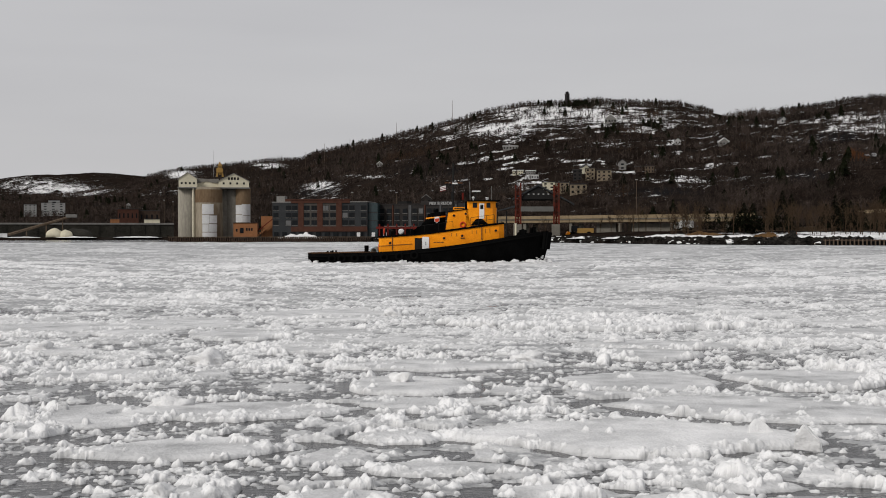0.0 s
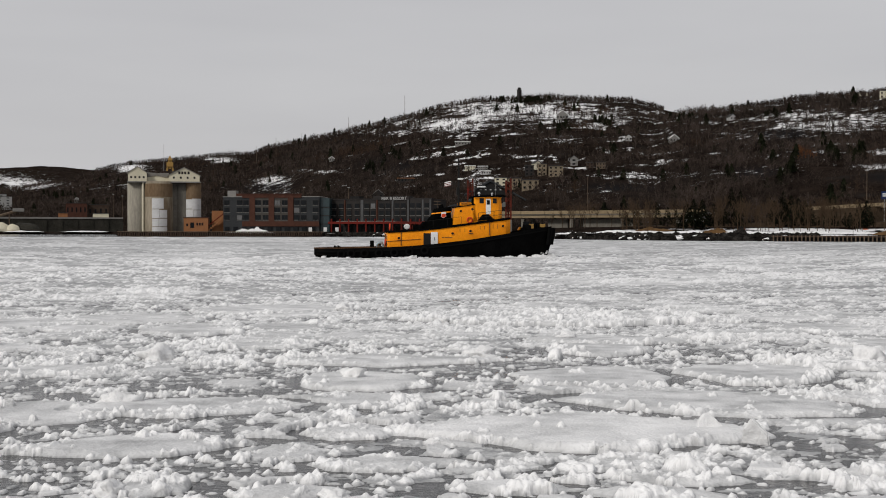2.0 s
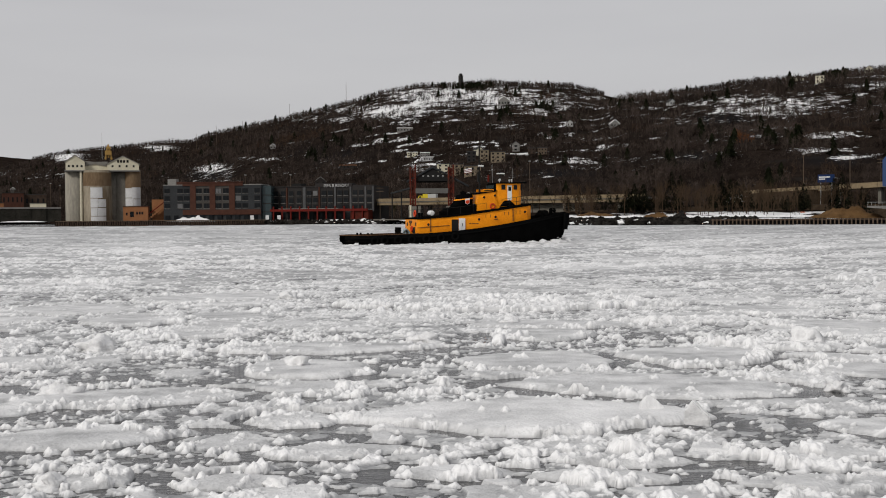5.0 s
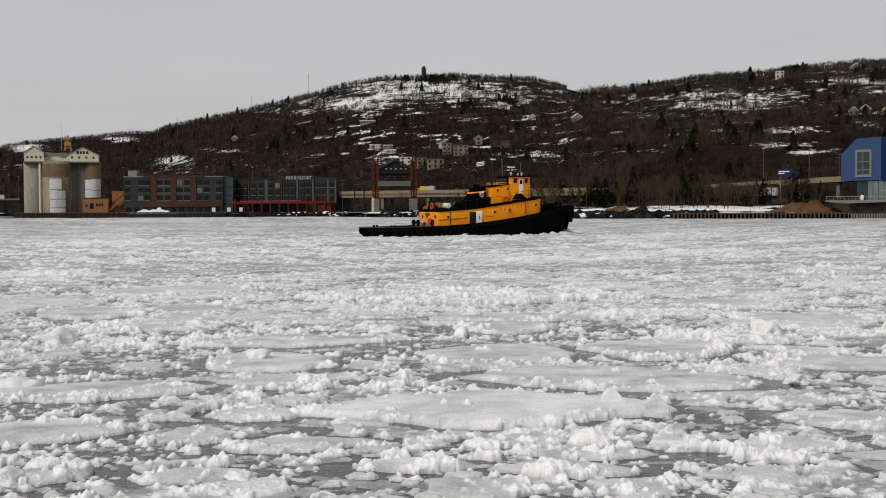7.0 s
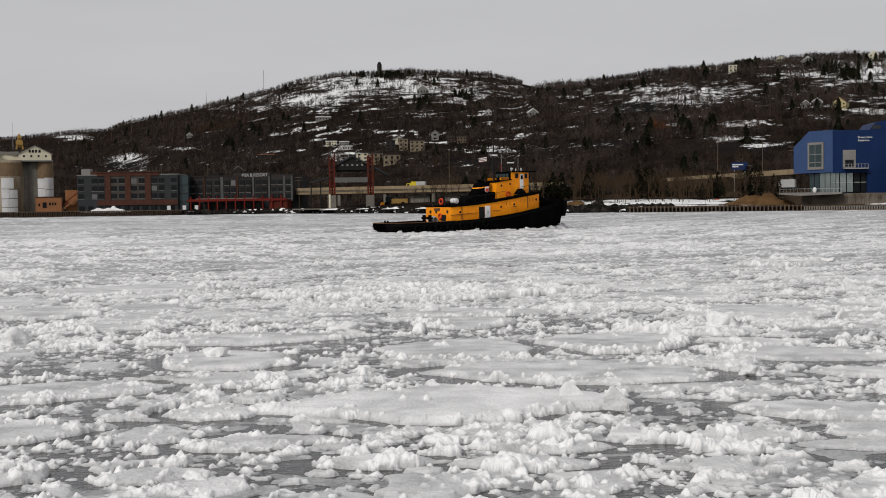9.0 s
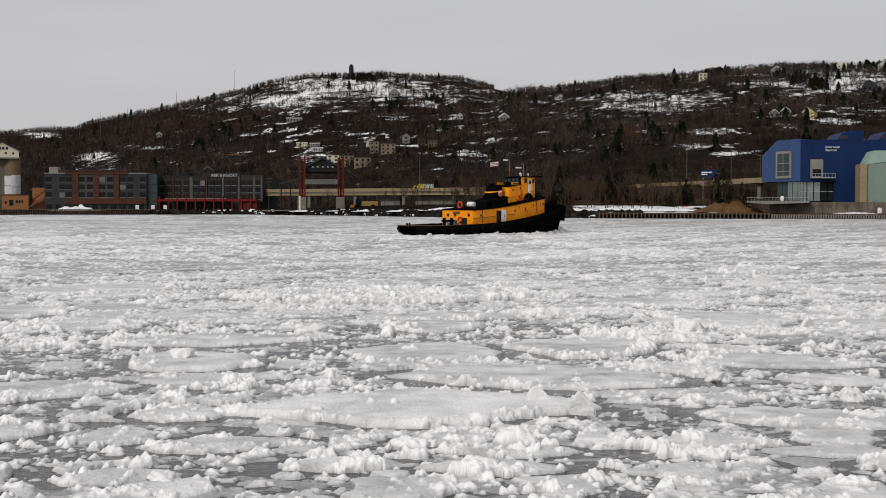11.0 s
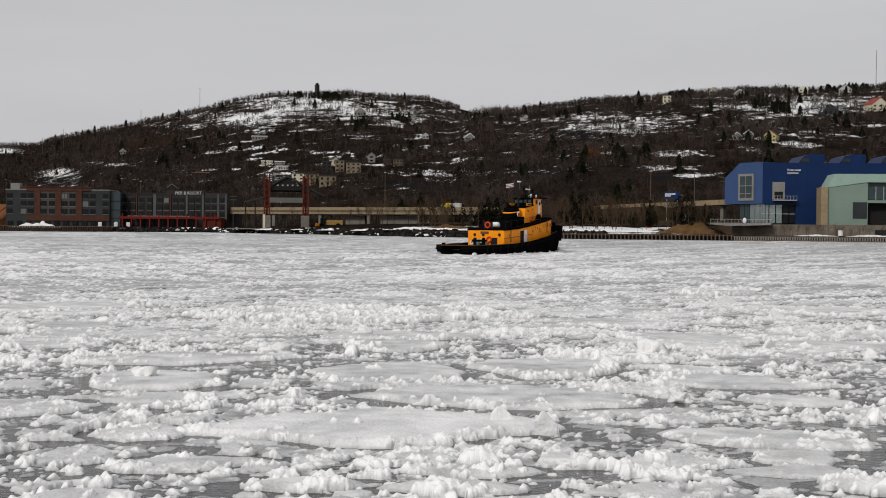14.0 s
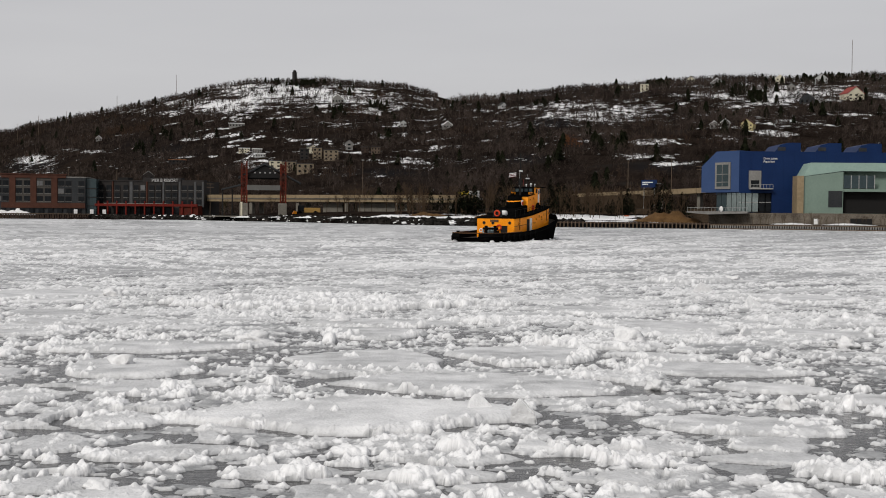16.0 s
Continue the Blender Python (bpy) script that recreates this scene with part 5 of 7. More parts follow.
def build_hotel():
    m, length = facade(-8.04, 590, -3.58, 578, 1.7)
    h = thing("hotel", "four-storey hotel wing in brown-red brick and slate panels", "hotel", m)
    part("wall", box(0, 47, 0, 18, 0.0, 17.0), M_PANEL, h, "slate grey panelled wall")
    for x0 in (13.0, 22.4, 31.8):
        part("brick_pier", box(x0, x0 + 2.7, -0.5, 0.2, 5.4, 16.7), M_BRICK, h, "brown-red brick pier")
    for x0 in (15.7, 25.1):
        part("infill_panel", box(x0, x0 + 6.7, -0.12, 0.1, 5.4, 16.7), M_TAUPE, h, "taupe infill panel")
    part("brick_band", box(9.4, 38.4, -0.55, 0.2, 16.7, 18.2), M_BRICK, h, "brown-red brick parapet band")
    part("brick_plinth", box(9.4, 47.0, -0.55, 0.1, 3.0, 5.4), M_BRICK, h)
    part("cornice", box(9.0, 38.8, -0.9, 0.6, 18.2, 18.6), M_BRICK, h)
    part("parapet", box(-0.2, 47.2, -0.15, 18.2, 17.0, 17.4), M_PALE, h)
    part("rooftop_box", box(1.2, 5.4, 3, 7, 17.4, 20.2), M_PALE, h, "pale rooftop plant box")
    part("rooftop_box", box(5.6, 8.6, 2.5, 7, 17.4, 18.8), M_BRICK, h)
    zs = (6.2, 9.8, 13.3)
    window_grid(h, (1.8, 8.05, 11.2, 36.1, 39.4, 45.2), zs, 2.5, 2.1, -0.02, lit=((3, 1), (1, 0)))
    window_grid(h, (17.2, 20.9, 26.6, 30.2), zs, 2.6, 2.1, -0.14, lit=((2, 2),), two=True)
    for k in range(11):
        x = 2.0 + k * 4.2
        part("ground_window", box(x - 1.1, x + 1.1, -0.62, -0.3, 0.4, 2.8), M_GLASS, h)
    # stair link
    part("glass_link", box(47, 51.5, 2, 16, 0, 16.6), M_TEALGLASS, h, "teal glass stair link")
    for z in (4, 8, 12):
        part("link_floor", box(46.9, 51.6, 1.8, 2.1, z, z + 0.35), M_PANEL2, h)

    m, length = facade(-3.1, 586, 1.66, 563, 1.7)
    h = thing("hotel", "four-storey dark taupe hotel wing with a red steel porch", "hotel", m)
    part("wall", box(0, 53.5, 0, 18, 0, 15.9), M_PANEL2, h, "dark taupe wall")
    part("end_bay", box(-2.6, 0.4, -1.0, 8, 0, 16.4), M_SLATEPALE, h, "mid-grey panelled end bay")
    part("sign_parapet", box(23.5, 42.5, -0.4, 4, 15.5, 17.4), M_PANEL2, h)
    part("end_frame", box(42.8, 53.8, -0.3, 3, 4.5, 16.4), M_PANEL2, h)
    part("roof_edge", box(2, 23.5, -0.4, 4, 15.8, 16.3), M_PANEL2, h)
    part("rooftop_box", box(9, 14, 4, 9, 15.9, 17.6), M_DARK, h)
    window_grid(h, (2.6, 6.5, 10.8, 15.1, 20.2, 23.6, 28.0, 31.4, 36.2, 39.4, 44.1, 47.3, 51.4), (5.2, 8.4, 11.8), 2.3, 2.1, -0.32, lit=((5, 2),))
    for x, w in ((0.4, 0.7), (8.2, 0.6), (17.0, 1.5), (25.3, 0.6), (33.4, 0.9), (41.4, 0.9), (49.0, 0.8), (52.8, 0.8)):
        part("pilaster", box(x, x + w, -0.5, 0, 4, 15.6), M_SLATEPALE if w > 0.65 else M_BRICK, h)
    # red porch
    part("porch_beam", box(-1.0, 53, -6.4, -5.6, 4.2, 5.3), M_REDSTEEL, h, "red steel porch beam")
    part("porch_roof", box(7, 38, -6.2, -0.5, 5.35, 5.6), M_ROOFGREY, h)
    for k in range(12):
        part("porch_post", box(-0.6 + 4.6 * k, 0.0 + 4.6 * k, -6.3, -5.7, 0, 6.6 if k > 0 else 5), M_REDSTEEL, h)
    part("porch_wall", box(44, 53, -5.5, -0.5, 0.0, 4.6), M_RUST, h)
    for k in range(8):
        part("ground_window", box(4 + 5 * k, 7.4 + 5 * k, -0.4, -0.3, 0.3, 3.6), M_GLASS, h)
    part("entry_frame", box(-11.5, -4.5, -1.0, 0.5, 0.0, 5.6), M_REDSTEEL, h, "red entrance portal")
    part("entry_glass", box(-10.5, -5.5, -1.1, -0.9, 0.0, 4.4), M_TEALGLASS, h)
    # sign
    cu = bpy.data.curves.new("sign", "FONT")
    cu.body, cu.size, cu.extrude, cu.align_x = "PIER B RESORT", 2.0, 0.06, "CENTER"
    tmp = new("tmp", cu)
    me = bpy.data.meshes.new_from_object(tmp.evaluated_get(bpy.context.evaluated_depsgraph_get()))
    bpy.data.objects.remove(tmp)
    me.materials.append(M_OFFWHITE)
    sign = new("sign_lettering", me)
    sign.parent = h
    sign.matrix_basis = pose(34.6, -0.5, 15.55, 90, 0, 0)
    sign["label"] = "raised white sign letters"

    m, length = facade(-9.85, 592, -6.4, 590, 1.7)
    a = thing("annex", "low orange-brown stucco annex with an outside stair", "annex", m)
    part("wall", box(0, 11.5, 0, 9, 0, 7.0), M_ORANGEWALL, a)
    part("upper_wall", box(13.0, 20.5, 4, 10, 0, 10.5), M_ORANGEWALL, a)
    part("roof_edge", box(-0.2, 11.7, -0.2, 9.2, 7.0, 7.3), M_BRICK, a)
    for x, z in ((1.6, 3), (4.0, 2.2), (6.4, 3.4), (7.6, 3.4), (8.8, 3.4)):
        part("window", box(x - (0.9 if x == 4.0 else 0.4), x + (0.9 if x == 4.0 else 0.4), -0.06, 0.05, z, z + (2.6 if x == 4.0 else 1.3)), M_GLASS, a)
    bm = bmesh.new()
    for k in range(9):
        add_box(bm, 11.5 + 0.9 * k, 12.4 + 0.9 * k, 1.0, 3.0, 1.0 + 0.75 * k, 1.9 + 0.75 * k)
    part("outside_stair", bm, M_ORANGEWALL, a, "orange stair flight")
    part("stair_rail", tube((11.4, 0.9, 3.2), (19.6, 0.9, 9.8), 0.2, seg=6), M_REDSTEEL, a)


def build_gate():
    m, _ = facade(3.55, 492, 5.37, 492, 1.7)
    g = thing("stage_pavilion", "open festival stage under gabled roofs between rust-red lattice towers", "pavilion", m)
    for x in (0.1, 15.6):
        part("plinth", box(x - 1.9, x + 1.5, -2, 2.5, 0, 5.6, 0.1), M_PIERCONC, g, "concrete tower base")
        tw = part("lattice_tower", box(x - 0.35, x + 0.35, -0.35, 0.35, 5.6, 21.0), M_RUST, g, "rust-red steel tower")
        for dx in (-1.0, 1.0):
            for dy in (-1.0, 1.0):
                part("tower_leg", box(x + dx - 0.32, x + dx + 0.32, dy - 0.3, dy + 0.3, 5.6, 22.4 - abs(dx - 1) * 0.4), M_RUST, tw)
        for k in range(7):
            z = 6.0 + 2.2 * k
            part("brace", tube((x - 1.0, -1.0, z), (x + 1.0, -1.0, z + 2.2), 0.16, seg=5), M_RUST, tw)
            part("brace", tube((x + 1.0, -1.0, z), (x - 1.0, -1.0, z + 2.2), 0.16, seg=5), M_RUST, tw)
    part("flue", tube((-0.9, -1.8, 0.0), (-0.9, -1.8, 6.0), 0.45, seg=8), M_CREAM, g)
    # upper gable
    part("gable", prism([(0.5, 16.4), (8.3, 21.0), (15.2, 16.4)], 0.2, 9), M_DARK, g, "dark gable wall")
    part("gable_roof", prism([(-2.4, 15.4), (-2.4, 16.0), (8.3, 21.9), (22.8, 14.0), (22.8, 13.4), (8.3, 21.2)], -0.6, 10), M_PANEL, g, "grey gabled roof with a long lean-to")
    part("gable_beam", box(0.5, 15.2, -0.3, 0.3, 15.8, 16.4), M_DARK, g)
    part("back_truss", box(1.5, 14.2, 8, 8.6, 15.4, 16.2), M_DARK, g)
    for k in range(5):
        part("gable_vent", box(4.0 + 2 * k, 4.7 + 2 * k, 0.05, 0.2, 17.6, 18.1), M_STEELGREY, g)
    part("lower_roof", prism([(1.2, 10.8), (1.2, 12.8), (14.4, 12.8), (14.4, 10.8)], -2.2, -1.8), M_CANOPY, g, "grey canopy fascia")
    part("side_canopy", prism([(-9.0, 10.7), (-9.0, 11.1), (-1.2, 13.2), (-1.2, 12.6)], -2.2, 7), M_PANEL, g, "grey lean-to roof")
    for x in (-8.4, -4.6):
        part("canopy_post", tube((x, 0, 0), (x, 0, 11.2), 0.25, seg=8), M_DARK, g)
    part("deck", box(-16, 20, -4, 10, 0, 0.4), M_PIERCONC, g)


def build_viaduct():
    m, L = facade(1.75, 566, 14.5, 492)
    v = thing("viaduct", "tan concrete motorway viaduct on piers along the shore", "viaduct", m, kind="structure")
    n = 11
    step = L / n
    for k in range(n):
        x0, x1 = k * step, (k + 1) * step - 0.15
        sp = part("deck_span", box(x0, x1, 0, 12, 9.6, 10.3), M_PIERCONC, v)
        part("parapet", box(x0, x1, -0.3, 0, 10.1, 11.5), M_TANBRIDGE, sp)
        part("girder", box(x0, x1, 0.3, 1.0, 8.5, 9.6), M_TANBRIDGE, sp)
        part("girder", box(x0, x1, 10.8, 11.4, 8.5, 9.6), M_TANBRIDGE, sp)
    for k in range(1, n):
        if k % 2 == 0:
            part("pier", box(k * step - 0.8, k * step + 0.8, 1.0, 3.0, 0, 8.0, 0.08), M_PIERCONC, v)
            part("pier_shade_column", box(k * step - 0.8, k * step + 0.8, 8.5, 10.5, 0, 8.0, 0.08), M_PIERCONC, v)
    for x0, x1 in ((62, 72), (80, 104)):
        part("abutment", box(x0, x1, 4.0, 9.0, 0, 7.9), M_PIERCONC, v)
    m, L = facade(19.0, 472, 26.5, 446)
    r = thing("approach_ramp", "tan concrete road ramp with a low parapet", "road ramp", m, kind="structure")
    for k in range(9):
        x0, x1 = k * L / 9, (k + 1) * L / 9 - 0.1
        z = 11.0 + 2.6 * k / 9
        lo = 0.25 if k < 4 else 0.9
        part("ramp_span", prism([(x0, z - lo), (x0, z + 1.0), (x1, z + 1.25), (x1, z + 0.29 - lo)], 0, 9), M_TANBRIDGE, r)
        if k in (5, 7):
            part("pier", box(x0 - 0.6, x0 + 0.6, 2, 5, 0, z - 0.6), M_PIERCONC, r)
    bm = bmesh.new()
    bmesh.ops.create_grid(bm, x_segments=40, y_segments=14, size=1)
    for v3 in bm.verts:
        u, w3 = (v3.co.x + 1) / 2, (v3.co.y + 1) / 2
        x = -22 + u * (L * 4.6 / 9 + 22)
        top = 11.0 + 0.29 * x / (L / 9) - 0.3 if x > 0 else 10.7 + 0.36 * x
        rise = min(1.0, w3 / 0.55) ** 0.9 * min(1.0, (1 - u) / 0.12) ** 0.7
        v3.co = Vector((x, -20 + w3 * 34, 1.0 + (max(top, 2.0) - 1.0) * rise + 0.5 * noise.noise(Vector((x * 0.2, w3 * 5, 0))) * (w3 < 0.5)))
    part("embankment", bm, M_BROWNGRASS, r, "brown grass embankment")
    m2, _ = facade(22.22, 455, 22.95, 453)
    s = thing("road_sign", "blue highway sign with two white lines on posts", "sign", m2)
    part("panel", box(0, 6.0, -0.1, 0.1, 14.2, 17.0), M_BLUE, s)
    part("lettering_bar", box(0.4, 4.4, -0.14, -0.1, 15.9, 16.3), M_WHITE, s)
    part("lettering_bar", box(0.4, 2.6, -0.14, -0.1, 15.2, 15.6), M_WHITE, s)
    for x in (1.0, 5.0):
        part("post", tube((x, 0.2, 1.5), (x, 0.2, 14.5), 0.15, seg=6), M_STEELGREY, s)


def build_aquarium():
    m, _ = facade(24.97, 384, 26.66, 374)
    a = thing("aquarium", "blue metal-clad aquarium building with a cantilevered bay", "aquarium", m)
    # the bay faces the sun; its brighter blue paints that light in
    front = part("bay_front", prism([(0, 11.0), (0, 19.0), (6.0, 23.5), (15.0, 23.5), (15.0, 11.0)], 0, 16), M_BLUELIT, a, "chamfered blue bay, sunlight put into its colour")
    part("window_surround", box(5.8, 11.8, -0.35, 0.05, 12.0, 20.1), M_PALE, front, "pale stone window surround")
    part("window", box(6.5, 11.1, -0.42, -0.3, 12.8, 19.4), M_TEALGLASS, front)
    part("mullion", box(8.7, 8.85, -0.47, -0.4, 12.8, 19.4), M_PALE, front)
    for z in (14.0, 16.4):
        part("mullion", box(6.5, 11.1, -0.47, -0.4, z, z + 0.18), M_PALE, front)
    for k in range(5):
        part("glass_panel", box(5.2 + 2 * k, 7.0 + 2 * k, 1.2, 1.5, 5.3, 10.8), M_MIRRORGLASS if k > 1 else M_TEALGLASS, a)
    part("undercroft_wall", box(1.0, 5.0, 6, 16, 4, 10.9), M_DARK, a)
    m, _ = facade(26.66, 374, 32.2, 385)
    b = thing("aquarium", "cobalt blue metal-clad aquarium hall with sawtooth rooflights", "aquarium", m)
    part("upper_wall", box(0.02, 60, 0.0, 30, 10.8, 23.3), M_BLUE, b, "cobalt metal cladding")
    part("lower_wall", box(10.0, 60, 0.0, 28, 4.6, 10.8), M_BLUE, b)
    for k in range(5):
        x = 0.4 + 2.0 * k
        gl = part("glass_panel", box(x, x + 1.7, 1.0, 1.25, 5.2, 10.7), M_MIRRORGLASS if k < 3 else M_GLASS, b, "ground floor curtain glass")
        part("transom", box(x, x + 1.7, 0.92, 1.02, 7.9, 8.1), M_STEELGREY, gl)
    part("undercroft", box(0.2, 9.9, 3.0, 6.0, 5.1, 10.8), M_DARK, b)
    # seams of the cladding
    for k in range(12):
        part("cladding_seam", box(0.5 + 3.2 * k, 0.54 + 3.2 * k, -0.04, 0.0, 10.9, 23.2), M_BLUE, b)
    for k in range(3):
        x = 13.6 + 12.2 * k
        part("rooflight", prism([(x - 2.8, 23.3), (x - 1.2, 25.4), (x + 1.2, 26.0), (x + 5.0, 26.0), (x + 5.0, 23.3)], 0.6, 14), M_BLUE, b, "sawtooth rooflight")
        part("rooflight_glass", box(x - 2.0, x + 0.4, 0.5, 0.6, 23.6, 24.7), M_PANEL, b)
    w = part("window_surround", box(2.9, 6.6, -0.3, 0.05, 12.3, 17.5), M_PALE, b, "pale window surround")
    part("window", box(3.5, 6.0, -0.36, -0.28, 12.6, 14.6), M_GLASS, w)
    part("balcony_floor", box(3.0, 9.8, -2.0, 0, 11.9, 12.2), M_STEELGREY, b)
    for k in range(8):
        part("balcony_baluster", box(3.0 + 0.96 * k, 3.08 + 0.96 * k, -2.0, -1.92, 12.2, 13.3), M_STEELGREY, b)
    part("balcony_rail", box(3.0, 9.8, -2.02, -1.9, 13.25, 13.35), M_STEELGREY, b)
    for body, z in (("Great Lakes", 20.9), ("Aquarium", 20.0)):
        cu = bpy.data.curves.new("sign", "FONT")
        cu.body, cu.size, cu.extrude = body, 0.86, 0.05
        tmp = new("tmp", cu)
        me = bpy.data.meshes.new_from_object(tmp.evaluated_get(bpy.context.evaluated_depsgraph_get()))
        bpy.data.objects.remove(tmp)
        me.materials.append(M_WHITE)
        s = new("sign_lettering", me)
        s.parent = b
        s.matrix_basis = pose(7.2, -0.1, z, 90, 0, 0)
        s["label"] = "raised white sign letters"
    m, _ = facade(29.5, 368, 32.2, 372)
    g = thing("green_hall", "grey-green metal-clad hall with a pale sloping roof", "building", m)
    part("pylon", box(-1.9, 0.0, -0.8, 6, 1.5, 15.7), M_TANBRIDGE, g, "pale concrete pylon")
    part("front_wall", prism([(0.05, 4.6), (0.05, 15.5), (11.4, 17.0), (11.4, 4.6)], 0, 14), M_GREEN, g, "grey-green cladding")
    part("roof", prism([(0.0, 15.6), (2.2, 19.6), (30, 19.6), (30, 17.1), (11.4, 17.2)], 0.4, 14), M_GREENROOF, g, "pale green standing seam roof")
    part("side_wall", box(11.4, 30, 3, 14, 4.6, 17.1), M_GREEN, g)
    part("porch_void", box(11.5, 26, 2.6, 3.0, 5.0, 11.2), M_DARK, g)
    for k in range(4):
        gl = part("glass_panel", box(11.5 + 2.2 * k, 13.5 + 2.2 * k, -0.1, 0.1, 12.2, 15.9), M_TEALGLASS, g, "green tinted glazing")
        part("mullion", box(13.5 + 2.2 * k, 13.7 + 2.2 * k, -0.15, 0.15, 11.2, 16.0), M_STEELGREY, gl)
    part("glass_sill", box(11.4, 24, -0.3, 3, 11.2, 12.0), M_GREEN, g)
    part("service_door", box(7.2, 11.2, -0.06, 0.05, 6.6, 11.4), M_PANEL, g)
    # terrace, promenade wall and timber wharf
    m, _ = facade(24.3, 364, 33.5, 362)
    t = thing("promenade", "concrete promenade wall with a cantilevered terrace", "promenade", m, kind="structure")
    part("retaining_wall", box(6.0, 62, 5, 26, 0.6, 4.8), M_QUAYWALL, t, "stained concrete wall")
    part("terrace", prism([(0.0, 4.7), (0.0, 5.15), (17.5, 5.15), (17.5, 4.6), (6, 4.2)], 1, 8), M_PALE, t, "pale cantilevered terrace slab")
    for k in range(18):
        part("rail_post", box(0.2 + k, 0.26 + k, 1.0, 1.06, 5.1, 6.2), M_STEELGREY, t)
    part("top_rail", box(0.1, 17.5, 0.98, 1.06, 6.15, 6.25), M_STEELGREY, t)
    part("culvert", box(36, 37.2, 4.9, 5.05, 1.6, 3.2), M_WHITE, t)
    part("culvert_dark", box(46, 52, 4.9, 5.05, 1.0, 3.4), M_DARK, t)
    bm = bmesh.new()
    bmesh.ops.create_uvsphere(bm, u_segments=12, v_segments=8, radius=0.7, matrix=pose(10, 0.9, 5.8) @ Matrix.Diagonal((0.8, 0.4, 1.2, 1)))
    part("round_sign", bm, M_WHITE, t, "white oval sign")


def build_wharves():
    # sheet-pile wharf by the hotel
    m, L = facade(-12.8, 592, -3.4, 573)
    w = thing("sheet_pile_wharf", "rusty brown sheet-pile wharf wall", "wharf", m, kind="structure")
    n = 90
    for k in range(n):
        x0 = k * L / n
        part("sheet_pile", box(x0, x0 + L / n * 0.62, -0.25 if k % 2 else 0.05, 1.2, -1.5, 1.9), M_BROWN, w)
    part("wharf_cap", box(-0.3, L + 0.3, -0.4, 1.6, 1.9, 2.25), M_TIMBER, w)
    # timber wharf in front of the park and the aquarium
    for az0, d0, az1, d1, cnt, z in ((17.5, 357, 25.4, 352, 44, 1.25), (25.4, 352, 34, 350, 80, 1.0)):
        m, L = facade(az0, d0, az1, d1)
        w = thing("timber_wharf", "dark timber wharf with closely set piles", "wharf", m, kind="structure")
        part("deck_beam", box(0, L, -0.4, 6, z, z + 0.35), M_TIMBER if z < 1.1 else M_BROWN, w)
        part("back_wall", box(0, L, 1.5, 2.0, -1, z), M_DARK, w)
        if z < 1.1:
            part("low_fender", box(0, L, -0.7, -0.3, -0.3, 0.3), M_TIMBER, w)
        for k in range(cnt):
            x = (k + 0.5) * L / cnt
            part("pile", tube((x, -0.35, -1.5), (x, -0.35, z + (0.5 if z > 1.1 else 0.1)), 0.2, seg=7), M_TIMBER if z > 1.1 else M_PALE, w)
    # far shore on the left
    m, _ = facade(-20.5, 850, -12.5, 850)
    f = thing("causeway", "long grey concrete causeway wall with a pale coping", "causeway", m, kind="structure")
    part("wall", box(-60, 118, 6, 20, 1, 10.2), M_DARKWALL, f)
    part("coping", box(-60, 118, 5.5, 20.5, 10.2, 11.3), M_PALE, f)
    for k in range(17):
        part("buttress", box(-52 + 10 * k, -51.5 + 10 * k, 5.5, 6, 1, 10.2), M_DARKWALL, f)
    m, _ = facade(-20.3, 815, -16, 815)
    c = thing("conveyor", "inclined aggregate conveyor on trestles", "conveyor", m)
    part("boom", tube((6, 0, 3), (47, 0, 15.5), 0.9, seg=6), M_TIMBER, c)
    part("head", box(42, 49, -1, 1, 14.2, 16.4, 0.3), M_PALE, c)
    for x, z in ((18, 6.5), (30, 10), (40, 13)):
        part("trestle", tube((x, 0, 1.5), (x, 0, z), 0.4, seg=6), M_TIMBER, c)
    part("cabin", box(2, 6.5, -2, 2, 1.7, 4.2), M_WHITE, c)


def build_storage_domes():
    for az, d, r, hgt, mat, lab in ((-17.85, 812, 5.5, 5.6, M_CREAM, "cream tarpaulin-covered stockpile dome"), (-17.35, 810, 4.5, 4.6, M_CREAM, "cream tarpaulin-covered stockpile dome"), (-16.85, 816, 10, 5.5, M_DARKWALL, "dark covered stockpile mound")):
        bm = bmesh.new()
        bmesh.ops.create_uvsphere(bm, u_segments=20, v_segments=10, radius=1)
        for v in bm.verts:
            n = noise.noise(v.co * 2.3 + Vector((az, 0, 0))) * 0.12
            v.co = Vector((v.co.x * r * (1 + n), v.co.y * r * 0.7, max(0, v.co.z) ** 0.8 * hgt * (1 + n)))
        for fc in bm.faces:
            fc.smooth = True
        ob = part("stockpile", bm, mat)
        p = polar(az, d)
        ob.matrix_basis = pose(p.x, p.y, 1.7)
        tagged(ob, lab, "stockpile")


def building_block(name, az0, az1, d, z0, z1, mat, label, floors=3, bays=4, depth=14, roof=None, cat="building"):
    m, L = facade(az0, d, az1, d, z0)
    b = thing(name, label, cat, m)
    h = z1 - z0
    part("wall", box(0, L, 0, depth, -4, h), mat, b)
    part("roof_edge", box(-0.3, L + 0.3, -0.3, depth + 0.3, h, h + 0.4), roof or M_ROOFDARK, b)
    for i in range(bays):
        for j in range(floors):
            w, fh = L / bays, h / floors
            part("window", box((i + 0.34) * w, (i + 0.66) * w, -0.08, 0.05, (j + 0.35) * fh, (j + 0.7) * fh), M_GLASS, b)
    return b


build_silos()
build_hotel()
build_gate()
build_viaduct()
build_aquarium()
build_wharves()
build_storage_domes()

# ---- woods, houses and small things on the hill ----
RNG = np.random.default_rng(7)


